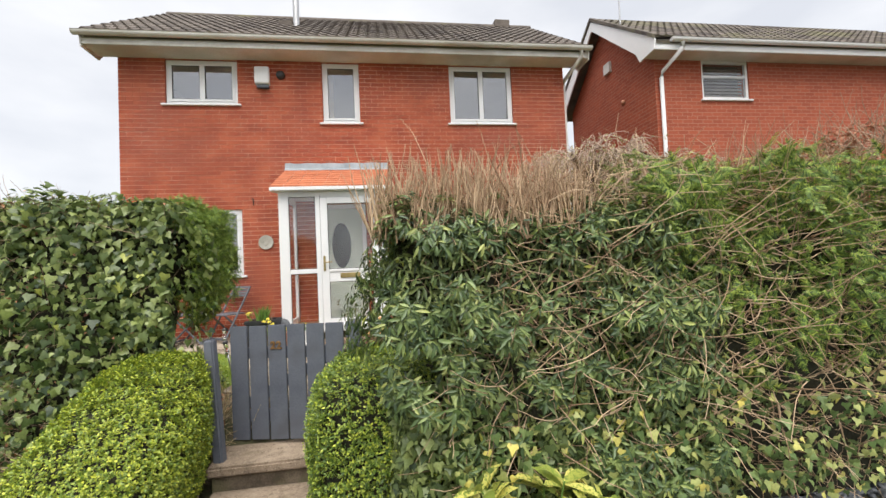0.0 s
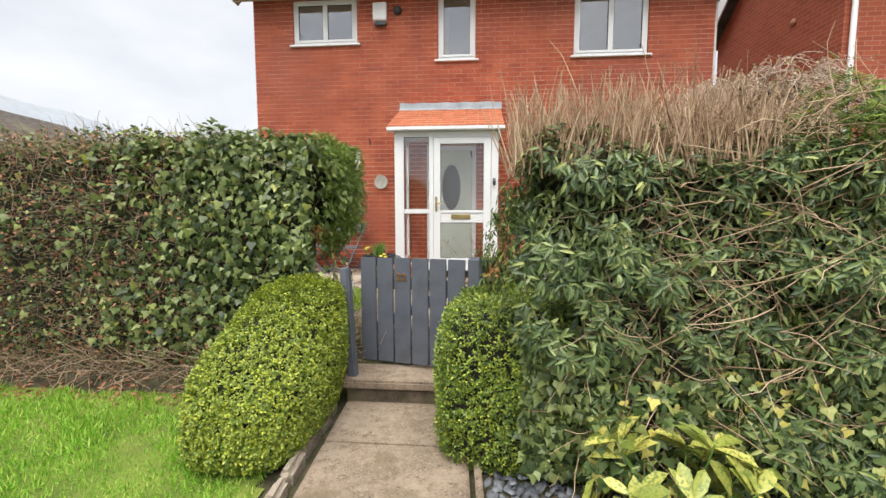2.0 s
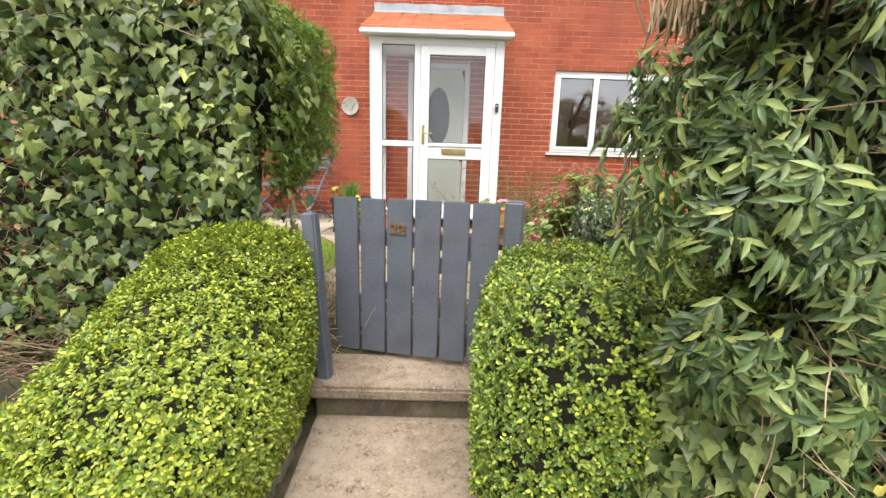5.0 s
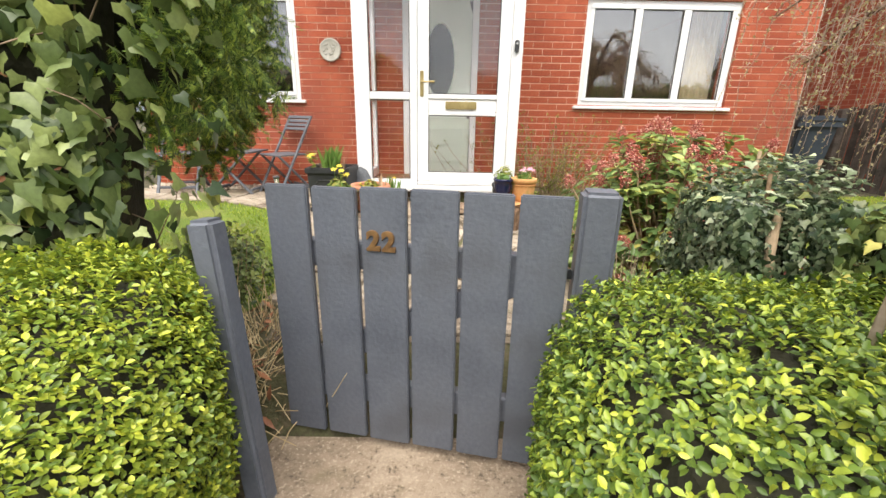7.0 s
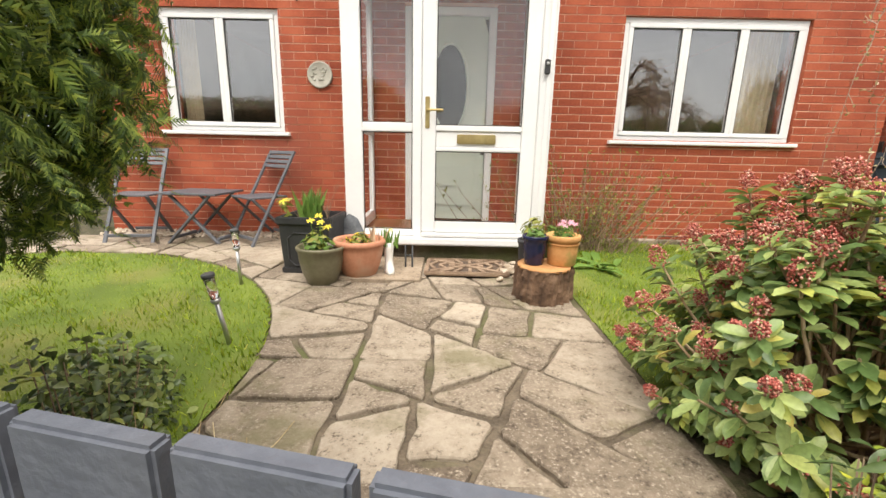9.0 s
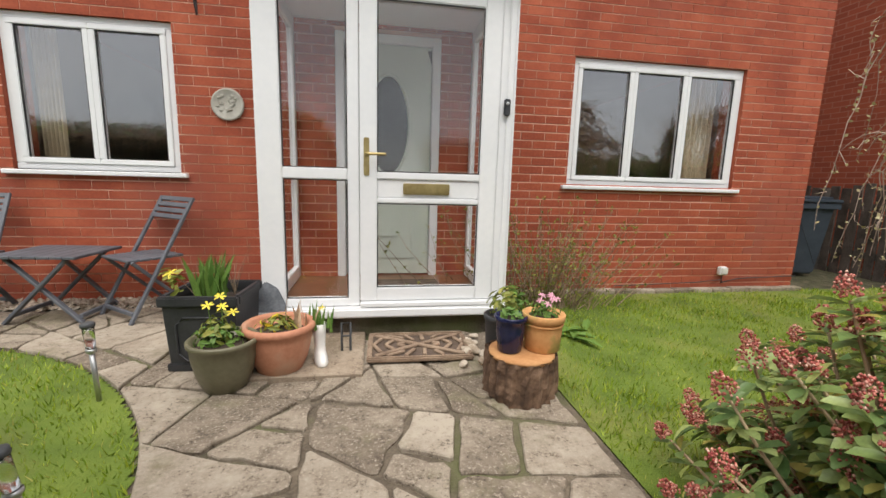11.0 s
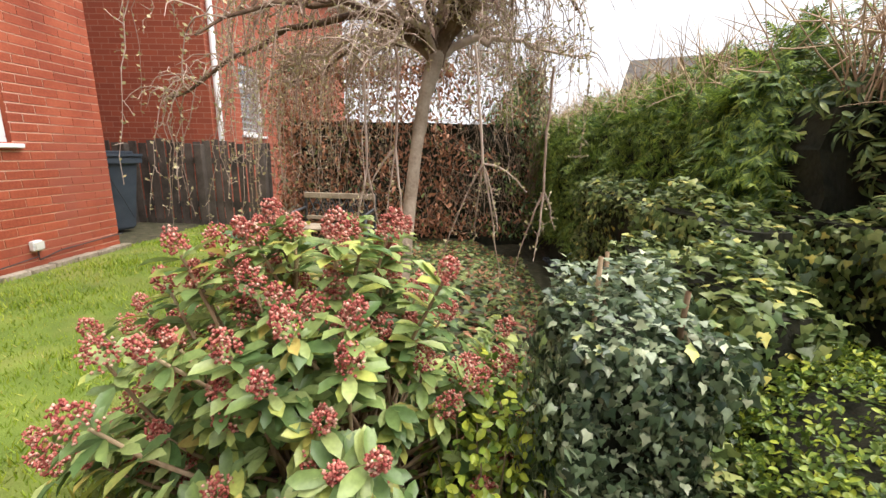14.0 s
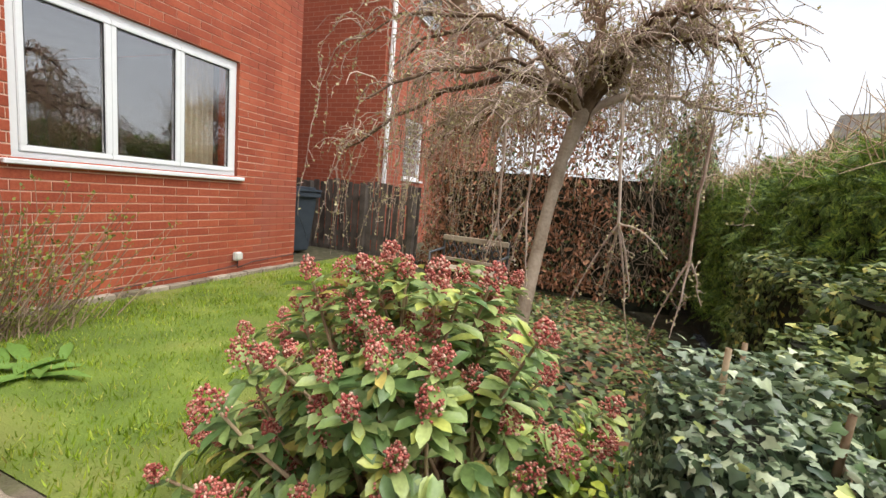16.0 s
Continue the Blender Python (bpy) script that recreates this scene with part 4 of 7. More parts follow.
bars("threshold", [(-1.83, -0.955, D0 - 0.03, D1, 0.113, 0.146)], M_UPVC, door, "white threshold strip", 0.006)
doorbell = thing("doorbell", pose(-0.905, F0 - 0.015, 1.36), "small black wireless doorbell on the porch post", "doorbell")
bars("case", [(-0.021, 0.021, -0.02, 0, 0, 0.105)], M_BLACK_POT, doorbell, "", 0.007)
lathe("button", [(0.011, 0), (0.011, 0.004), (0.007, 0.005)], M_STEEL, doorbell, "pale round button", 14, m=Matrix.Translation((0, -0.02, 0.075)) @ Matrix.Rotation(radians(90), 4, "X"))

for sx in (PX0 + 0.02, PX1 - 0.07):
    bars("side_frame", [(sx, sx + 0.05, PY + 0.05, PY + 0.12, 0.086, 2.18), (sx, sx + 0.05, -0.08, -0.008, 0.086, 2.18), (sx, sx + 0.049, PY + 0.121, -0.081, 0.086, 0.19), (sx, sx + 0.049, PY + 0.121, -0.081, 2.08, 2.18), (sx, sx + 0.049, PY + 0.121, -0.081, 0.93, 1.0)], M_UPVC, porch, "white side frame")
    pane("pane", sx + 0.02, sx + 0.026, PY + 0.121, -0.081, 1.0, 2.08, porch)
    pane("pane", sx + 0.02, sx + 0.026, PY + 0.121, -0.081, 0.19, 0.93, porch)

# lean-to roof: stepped rows of small orange tiles, eaves box and lead flashing
rx0, rx1, ry0, rz0, ry1, rz1 = PX0 - 0.085, PX1 + 0.085, PY - 0.13, 2.255, -0.02, 2.745
v, f = [], []
for y, z in ((ry0, rz0 - 0.03), (ry1, rz1 - 0.03), (ry1, rz0 - 0.06), (ry0, rz0 - 0.06)):
    v += [(rx0 + 0.02, y, z), (rx1 - 0.02, y, z)]
f = [(0, 1, 3, 2), (2, 3, 5, 4), (4, 5, 7, 6), (6, 7, 1, 0), (0, 2, 4, 6), (1, 7, 5, 3)]
porch_roof = hang("porch_roof", mesh_of("porch_roof", v, f, M_UPVC), porch, "lean-to roof")
rows_n, cols_n = 8, 9
for r in range(rows_n):
    bm = bmesh.new()
    a, b = r / rows_n, (r + 1.12) / rows_n
    for c in range(cols_n):
        x0 = rx0 + (rx1 - rx0) * c / cols_n
        x1 = rx0 + (rx1 - rx0) * (c + 1) / cols_n - 0.004
        ya, yb, za, zb = ry0 + (ry1 - ry0) * a, ry0 + (ry1 - ry0) * b, rz0 + (rz1 - rz0) * a, rz0 + (rz1 - rz0) * b
        b = min(b, 1.0)
        t = [bm.verts.new(q) for q in ((x0, ya, za + .012), (x1, ya, za + .012), (x1, yb, zb - .006), (x0, yb, zb - .006), (x0, ya, za - .012), (x1, ya, za - .012))]
        bm.faces.new(t[:4])
        bm.faces.new((t[4], t[5], t[1], t[0]))
    part("tile_row", bm, M_TILE_ORANGE, porch_roof, "row of small orange tiles")
bars("eaves_box", [(rx0 - 0.01, rx1 + 0.01, ry0 - 0.03, PY + 0.06, 2.182, 2.235)], M_UPVC, porch, "white eaves board", 0.008)
v = []
for x in np.linspace(rx0 - 0.01, rx1 + 0.01, 24):
    w = 0.006 * math.sin(x * 17)
    v += [(x, -0.014, 2.855 + w), (x, -0.022, 2.76), (x, -0.10, 2.712 + w * .5)]
f = [(i * 3 + k, i * 3 + 3 + k, i * 3 + 4 + k, i * 3 + 1 + k) for i in range(23) for k in (0, 1)]
fl = hang("flashing", mesh_of("flashing", v, f, M_LEAD), porch, "dressed grey lead flashing")
fl.modifiers.new("thick", "SOLIDIFY").thickness = 0.004
block("porch_ceiling", PX0 + 0.03, PX1 - 0.03, PY + 0.05, -0.006, 2.183, 2.2, M_UPVC, porch, "white ceiling", bevel=0)
block("inner_mat", -1.75, -1.2, -0.62, -0.2, 0.086, 0.094, M_MAT_DARK, None, bevel=0.003)
tagged(scene.objects["inner_mat"], "dark door mat on the porch floor", "mat")

inner_door = thing("door_2", pose(0, 0, 0), "pale green panelled front door with a smoked oval pane", "door")
tagged(inner_door, kind="structure")
bars("door_frame", [(-2.055, -1.985, -0.03, 0.06, 0.085, 2.11), (-1.255, -1.185, -0.03, 0.06, 0.085, 2.11), (-1.984, -1.256, -0.029, 0.06, 2.04, 2.11)], M_UPVC, inner_door, "white door frame")
v, f, n = [], [], 40
cx, cz, ow, oh = -1.62, 1.39, 0.165, 0.40
for y in (0.0, 0.045):
    for k in range(n):
        a = math.tau * k / n
        v.append((cx + ow * math.cos(a), y, cz + oh * math.sin(a)))
    for k in range(n):
        a = math.tau * k / n
        s = max(abs(math.cos(a)) / 0.36, abs(math.sin(a)) / 0.63)
        ex, ez = cx + math.cos(a) / s, cz + math.sin(a) / s
        v.append((ex, y, ez))
for k in range(n):
    j = (k + 1) % n
    f += [(k, j, n + j, n + k), (2 * n + j, 2 * n + k, 3 * n + k, 3 * n + j), (j, k, 2 * n + k, 2 * n + j), (n + k, n + j, 3 * n + j, 3 * n + k)]
hang("door_leaf", mesh_of("door_leaf", v, f, M_DOOR_GREEN), inner_door, "pale green leaf round the oval")
bars("door_leaf", [(-1.98, -1.26, 0.001, 0.045, 0.10, 0.758), (-1.98, -1.26, 0.001, 0.045, 2.022, 2.038)], M_DOOR_GREEN, inner_door, "", 0.004)
bars("raised_panel", [(-1.86, -1.38, -0.012, 0.0005, 0.24, 0.64)], M_DOOR_GREEN, inner_door, "raised lower panel", 0.012)
bars("panel_knocker", [(-1.70, -1.54, -0.03, -0.013, 0.44, 0.47)], M_DOOR_GREEN, inner_door, "low moulded ledge", 0.006)
v = [(cx, 0.02, cz)] + [(cx + ow * math.cos(math.tau * k / n), 0.02, cz + oh * math.sin(math.tau * k / n)) for k in range(n)]
ov = hang("oval_pane", mesh_of("oval_pane", v, [(0, k + 1, (k + 1) % n + 1) for k in range(n)], M_OVAL), inner_door, "dark smoked oval glass")
ov.modifiers.new("thick", "SOLIDIFY").thickness = 0.006
ring = [(cx + (ow + 0.012) * math.cos(math.tau * k / n), -0.006, cz + (oh + 0.012) * math.sin(math.tau * k / n)) for k in range(n + 1)]
tube_part("oval_moulding", [(ring, [0.014] * (n + 1))], M_DOOR_GREEN, inner_door, "raised oval moulding", 6)


# ---- hedges ----
DOWN, UP = np.array((0, 0, -1.0)), np.array((0, 0, 1.0))


def tile(a, n):
    return np.tile(a, (n, 1))


def fronds(name, starts, outward, length, parent, seed, nodes=9):
    """Conifer branchlets: each a drooping line with flat fans of sprays on both sides."""
    rng = np.random.default_rng(seed)
    n = len(starts)
    d = unit(outward + rng.normal(0, 0.45, (n, 3)) + UP * 0.1)
    ln = length * (0.6 + 0.8 * rng.random((n, 1)))
    side = unit(np.cross(d, UP + rng.normal(0, 0.25, (n, 3))))
    flat = unit(np.cross(side, d))
    flat *= np.sign(flat[:, 2:3] + 1e-6)
    pos, nrm, tip, size = [], [], [], []
    for k in range(nodes):
        t = (k + 0.5) / nodes
        q = starts + d * ln * t + DOWN * (0.35 * ln * t * t)
        for s in (1, -1):
            pos.append(q)
            nrm.append(flat)
            tip.append(d * 0.75 + side * (s * (0.85 - 0.55 * t)) + DOWN * (0.15 + 0.3 * t))
            size.append((0.32 * ln * (1.15 - 0.7 * t))[:, 0])
    return leaves(name, "spray", np.concatenate(pos), np.concatenate(nrm), np.concatenate(tip), np.concatenate(size), M_CONIFER, parent, "drooping flat conifer branchlets", 0.16, seed, "stuff")


# left hedge: ivy over bare twigs, conifer on the garden side
rng = np.random.default_rng(11)
hedge = thing("hedge", pose(-4.2, -3.7, -0.5), "tall clipped hedge overgrown with glossy dark ivy beside the gate", "hedge")
off = np.array((-4.2, -3.7, -0.5))
lo, hi = np.array((-7.5, -4.22, -0.5)), np.array((-2.22, -3.28, 1.66))
core("inside", lo - off, np.array((-2.42, -3.70, 1.66)) - off, 0.17, hedge, s=1, rough=0.03)
core("inside", np.array((-3.9, -4.0, 0.84)) - off, hi - off, 0.27, hedge, s=2, rough=0.03)
p, nv = shell(30000, lo, hi, rng, "fbrt", 0.17, 0.08, 3.0, 1.0)
bare = lump(p * np.array((1, 0, 1)), 1.6, 2.0) * 0.35 + (-3.55 - p[:, 0]) * 0.9
low = (p[:, 2] < -0.22 + 0.15 * lump(p, 4, 3)) & (rng.random(len(p)) < 0.6)
under = (p[:, 1] > -4.13) & (p[:, 2] < 0.42 - 0.8 * (-2.2 - p[:, 0]))
keep = (rng.random(len(p)) > np.clip(bare, 0, 0.9)) & ~low & ~under & ((p[:, 1] < -4.05 + 0.04 * lump(p, 5, 2)) | (p[:, 2] > 1.5))
p1, n1 = p[keep], nv[keep]
leaves("ivy_leaves", "ivy", p1 - off, n1, tile(DOWN, len(p1)) + 0.35 * n1, 0.034 + 0.05 * rng.random(len(p1)) ** 1.4, M_IVY, hedge, "glossy dark green ivy leaves", 0.42, 12, "stuff")
p, nv = shell(8000, lo, hi, rng, "ft", 0.2, 0.06, 3.0, 1.0)
keep = (rng.random(len(p)) < np.clip(0.2 + (-3.2 - p[:, 0]) * 0.8, 0.12, 1)) | (p[:, 2] < 0)
p, nv = p[keep], nv[keep]
st = p - nv * 0.1
aim = unit(nv * 0.5 + rng.normal(0, 0.7, p.shape))
tube_part("twigs", twig_lines(rng, st - off, aim, 0.22, 0.0036), M_TWIG, hedge, "bare brown twigs", 3, "stuff")
p, nv = shell(15000, (-4.6, -4.10, 0.42), (-2.24, -3.26, 1.66), rng, "brt", 0.2, 0.10, 3.0, 1.0)
inward = np.clip(np.minimum(-2.2 - p[:, 0], -3.1 - p[:, 1]), 0, 0.6)
keep = (p[:, 2] > 0.84 - 0.7 * inward + 0.14 * lump(p, 4, 2)) & ((p[:, 1] > -3.66) | (p[:, 2] < 1.5)) & ((p[:, 0] < -2.42) | (p[:, 1] > -4.06))
p, nv = p[keep], nv[keep]
leaves("conifer_sprays", "spray", p - off, nv, nv * 0.8 + DOWN * 0.35, 0.045 + 0.045 * rng.random(len(p)), M_CONIFER, hedge, "feathery green conifer sprays", 0.45, 13, "stuff")
p, nv = p[::15], nv[::15]
fronds("conifer_fronds", p - nv * 0.08 - off, nv, 0.14, hedge, 20)

p, nv = shell(26000, lo, hi, rng, "ft", 0.2, 0.09, 3.0, 1.0)
keep = (rng.random(len(p)) < np.clip(0.12 + (-3.35 - p[:, 0]) * 0.9 + 0.3 * lump(p, 3, 4), 0.05, 0.75)) | (p[:, 2] < -0.1) & (rng.random(len(p)) < 0.6)
p, nv = p[keep], nv[keep]
dry = rng.random(len(p)) < 0.4
leaves("privet_leaves", "round", p[~dry] - off, nv[~dry], nv[~dry] * 0.6 + UP * 0.3, 0.022 + 0.022 * rng.random((~dry).sum()), M_LAUREL, hedge, "small dull green hedge leaves", 0.7, 25, "stuff")
leaves("dry_leaves", "round", p[dry] - off, nv[dry], nv[dry] * 0.6 + DOWN * 0.2, 0.02 + 0.022 * rng.random(dry.sum()), M_BEECH, hedge, "small dry brown leaves", 0.7, 26, "stuff")

# litter and bare stems at the hedge foot
n = 700
st = np.stack([-7.2 + 4.7 * rng.random(n), -4.3 + 0.3 * rng.random(n), -0.5 + 0.25 * rng.random(n)], 1)
aim = unit(np.stack([rng.normal(0, 0.8, n), -0.5 - 0.4 * rng.random(n), rng.normal(0.3, 0.5, n)], 1))
tube_part("stems", twig_lines(rng, st - off, aim, 0.26, 0.0045, 0.35), M_TWIG, hedge, "bare brown stems at the foot", 4, "stuff")
n = 1500
q = np.stack([-7.2 + 4.9 * rng.random(n), -4.5 + 0.55 * rng.random(n), np.zeros(n)], 1)
q[:, 2] = ground_z(q[:, 0], q[:, 1]) + 0.015
leaves("litter", "oval", q - off, tile(UP, n), rng.normal(0, 1, (n, 3)), 0.04 + 0.03 * rng.random(n), M_BEECH, hedge, "dry leaves under the hedge", 0.4, 17, "stuff")

# big mixed hedge right of the gate
hedge2 = thing("hedge", pose(1.8, -5.0, -0.5), "wild overgrown mixed hedge of ivy, conifer and bare twigs", "hedge")
off = np.array((1.8, -5.0, -0.5))
lo, hi = np.array((-1.05, -5.42, -0.52)), np.array((6.5, -4.72, 1.62))
core("inside", lo - off + np.array((1.0, 0, 0)), hi - off - np.array((0, 0, 0.3)), 0.2, hedge2, s=4, rough=0.03)
core("inside", np.array((-1.0, -5.42, 0.66)) - off, np.array((0.4, -4.98, 1.3)) - off, 0.15, hedge2, s=4, rough=0.02)
core("inside", np.array((-0.62, -5.42, -0.52)) - off, np.array((0.4, -4.98, 0.6)) - off, 0.13, hedge2, s=5, rough=0.02)
p, nv = shell(34000, lo, hi, rng, "fbt", 0.22, 0.13, 2.6, 4.0)
p[:, 2] = lo[2] + (p[:, 2] - lo[2]) * (1 - 0.15 * np.clip((p[:, 1] + 5.42) / 0.7, 0, 1))
clear = (p[:, 0] > 0.0) | (p[:, 1] < -5.0)
p, nv = p[clear], nv[clear]
split = p[:, 0] + 0.35 * lump(p, 2.0, 5) - 0.25
px, nx2 = shell(15000, (-1.05, -5.42, -0.52), (1.05, -4.98, 1.36), rng, "flbt", 0.2, 0.12, 2.6, 4.0)
hollow = lump(px, 5.5, 8) + 0.5 * lump(px, 11, 3) > -0.02
px, nx2 = px[hollow], nx2[hollow]
px = px + nx2 * (0.12 * lump(px, 6, 2) + 0.03)[:, None]
low_end = ((px[:, 2] > 0.30 + 0.1 * lump(px, 5, 1) - 0.5 * (px[:, 0] + 0.95)) & (px[:, 0] > -0.93) & (px[:, 1] < -5.2) | (px[:, 2] > 0.60 + 0.1 * lump(px, 5, 1)) | (px[:, 0] > -0.55)) & ((px[:, 1] < -5.12) | (px[:, 2] > 0.85) | (px[:, 0] > -0.2))
px, nx2 = px[low_end][::2], nx2[low_end][::2]
whorl = 9
pi, ni = np.repeat(px, whorl, 0), np.repeat(nx2, whorl, 0)
ring = unit(np.cross(ni, unit(rng.normal(0, 1, pi.shape))))
pi = pi + ring * 0.012 - ni * (0.05 * rng.random((len(pi), 1)))
leaves("pointed_leaves", "lance", pi - off, ni + UP * 0.3, ring * 0.9 + DOWN * 0.55 + 0.3 * ni, 0.038 + 0.042 * rng.random(len(pi)), M_LAUREL, hedge2, "whorls of drooping dark green pointed leaves", 0.25, 14, "stuff")
pf, nf = shell(9000, (-1.0, -5.36, -0.5), (1.2, -5.0, 1.22), rng, "flt", 0.16, 0.06, 2.6, 4.0)
deep = ((pf[:, 2] > 0.62 + 0.1 * lump(pf, 5, 1)) | (pf[:, 0] > -0.58)) & ((pf[:, 1] < -5.1) | (pf[:, 2] > 0.85))
pf, nf = pf[deep], nf[deep]
leaves("inner_leaves", "lance", pf - off, nf, tile(DOWN, len(pf)) * 0.6 + nf * 0.4, 0.05 + 0.04 * rng.random(len(pf)), M_IVY, hedge2, "dark inner leaves", 0.5, 19, "stuff")
con = (split >= 0.3) & ((p[:, 2] > 0.3 + 0.35 * lump(p, 2.2, 7) + 0.7 * np.clip(1.3 - p[:, 0], 0, 1)) | (p[:, 1] > -5.1) & (p[:, 2] > -0.1)) & (lump(p, 5, 9) + 0.5 * lump(p, 10, 4) > -0.36)
pc, nc = p[con], nv[con]
leaves("conifer_sprays", "spray", pc - off, nc, nc * 0.9 + DOWN * 0.3 + UP * 0.25, 0.055 + 0.08 * rng.random(len(pc)), M_CONIFER, hedge2, "feathery bright green conifer sprays", 0.4, 15, "stuff")
far = (pc[:, 0] > 0.55) & ((pc[:, 2] > 0.75) | (pc[:, 1] > -5.1)) & (rng.random(len(pc)) < 0.055)
fronds("conifer_fronds", pc[far] - nc[far] * 0.08 - off, nc[far], 0.19, hedge2, 24)
lowv = (p[:, 0] > -0.6) & (p[:, 2] < 0.25 + 0.25 * lump(p, 2, 6)) & (p[:, 1] < -4.9) & (rng.random(len(p)) < 0.6)
pl, nl = p[lowv] + np.array((0, -0.04, 0)), nv[lowv]
leaves("variegated_ivy", "ivy", pl - off, nl, tile(DOWN, len(pl)) + 0.3 * nl, 0.035 + 0.03 * rng.random(len(pl)), M_IVY_VARI, hedge2, "small yellow-edged variegated ivy leaves", 0.4, 16, "stuff")
p, nv = shell(3800, lo, hi, rng, "ft", 0.2, 0.1, 2.6, 4.0)
p, nv = p[p[:, 0] > -0.75], nv[p[:, 0] > -0.75]
aim = unit(nv * 0.7 + rng.normal(0, 0.6, p.shape))
tube_part("twigs", twig_lines(rng, p - nv * 0.15 - off, aim, 0.3, 0.0035), M_TWIG_PALE, hedge2, "straggling bare brown twigs", 4, "stuff")
# upright cut twigs on top at the gate end
n = 900
st = np.stack([-0.98 + 1.25 * rng.random(n), -5.4 + 0.42 * rng.random(n), 1.12 + 0.1 * rng.random(n)], 1)
aim = unit(np.stack([rng.normal(0, 0.22, n), rng.normal(0, 0.2, n), np.ones(n)], 1))
tube_part("cut_twigs", twig_lines(rng, st - off, aim, 0.34, 0.0045, 0.12), M_TWIG_PALE, hedge2, "upright pale cut twigs along the top", 4, "stuff")
# dark ivy at the foot, over the end of the box hedge
pd, nd = shell(13000, (-0.98, -5.32, -0.5), (0.35, -4.7, 0.42), rng, "fl", 0.12, 0.1, 4.0, 3.0)
keep = (pd[:, 1] < -5.02) & (pd[:, 0] > -0.90 + 0.10 * lump(pd, 4, 2) - 0.12 * pd[:, 2]) & (rng.random(len(pd)) < 0.5) & (lump(pd, 7, 5) > -0.25)
pd, nd = pd[keep], nd[keep]
leaves("foot_ivy", "ivy", pd - off, nd, tile(DOWN, len(pd)) + 0.35 * nd, 0.03 + 0.045 * rng.random(len(pd)), M_IVY, hedge2, "dark ivy leaves at the foot", 0.45, 18, "stuff")
# tan stems standing behind the box hedge
for sx, sy, lean, top, r in ((-0.80, -4.60, -0.05, 0.86, 0.009), (-0.74, -4.62, 0.03, 0.80, 0.007), (-0.66, -4.56, 0.06, 0.74, 0.006)):
    tube_part("upright_stem", [(np.array([(sx, sy, 0.1), (sx + lean * 0.3, sy - 0.02, 0.45), (sx + lean * 0.6, sy - 0.05, 0.7), (sx + lean, sy - 0.08, top)]) - off, (r, r * 0.95, r * 0.85, r * 0.6))], M_BIRCH, hedge2, "smooth tan stem", 8)
# longer arching stems and a few branches in front
n = 460
st = np.stack([-0.35 + 3.2 * rng.random(n), -5.35 + 0.1 * rng.random(n), -0.1 + 1.3 * rng.random(n) ** 0.8], 1)
aim = unit(np.stack([rng.normal(0.15, 0.9, n), -0.3 - 0.2 * rng.random(n), rng.normal(0.15, 0.5, n)], 1))
tube_part("branches", twig_lines(rng, st - off, aim, 0.38, 0.0042, 0.5, 7), M_TWIG_PALE, hedge2, "longer arching bare stems", 5, "stuff")


def box_bush(loc, label, half, height, lean, n, seed, square=5.6, turn=0, material=None):
    """A clipped box bush: a rounded block, packed with tiny leaves."""
    rng = np.random.default_rng(seed)
    ob = thing("box_hedge", pose(*loc, 0, 0, turn), label, "hedge", "clipped box hedges by the gate")
    def form(q):
        s = q / (np.abs(q) ** square).sum(1, keepdims=True) ** (1 / square)
        v = s * np.array((half[0], half[1], height / 2))
        v[:, 2] += height / 2
        v[:, 0] += lean[0] * q[:, 2] * 0.5
        v[:, 2] *= 1 + lean[1] * v[:, 1]
        v *= (1 + 0.035 * lump(v, 6, seed))[:, None]
        return v
    # solid body coloured near-black to paint the shade under the leaves
    bm = bmesh.new()
    bmesh.ops.create_icosphere(bm, subdivisions=4, radius=1)
    q = np.array([v.co[:] for v in bm.verts])
    for v, c in zip(bm.verts, form(q) * np.array((0.93, 0.93, 0.965))):
        v.co = c
    part("inside", bm, M_CORE, ob, "dark body with the inner shade painted on")
    q = unit(rng.normal(0, 1, (n // 7, 3)))
    q = q[q[:, 2] > -0.93]
    v = form(q) * (1.025 - 0.065 * rng.random(len(q)) ** 1.4)[:, None]
    axis = unit(q * np.array((1, 1, 1.1)) + UP * 0.45 + rng.normal(0, 0.35, q.shape))
    v, axis = np.repeat(v, 7, 0), np.repeat(axis, 7, 0)
    up = np.tile(np.arange(7) / 6, len(q))[:, None]
    side = unit(np.cross(axis, unit(rng.normal(0, 1, v.shape))))
    v = v + axis * (0.028 * up - 0.018) + side * 0.002
    leaves("box_leaves", "round", v, axis - side * (0.7 * up), side * (1.05 - 0.55 * up) + axis * (0.35 + 0.5 * up), 0.0120 + 0.0095 * rng.random(len(v)), material or M_BOX, ob, "tiny glossy yellow-green leaves", 0.2, seed, "stuff")
    return ob


box_bush((-2.53, -4.755, -0.62), "sloping clipped box hedge with yellow-green tips beside the path", (0.40, 0.62, 0), 0.93, (0.10, 0.50), 90000, 21, 3.1)
box_bush((-0.80, -4.70, -0.62), "upright clipped box hedge with dense small leaves beside the gate", (0.56, 0.53, 0), 1.03, (0.0, 0.0), 96000, 22, 4.6, -7, M_BOX_SHADED)

# ---- gate and posts ----
gate = thing("gate", pose(-2.135, -4.02, -0.30, 0, 0, -11.8), "dark grey painted wooden picket gate with a bronze number", "gate")
bw = 0.922 / 6
rng = np.random.default_rng(31)
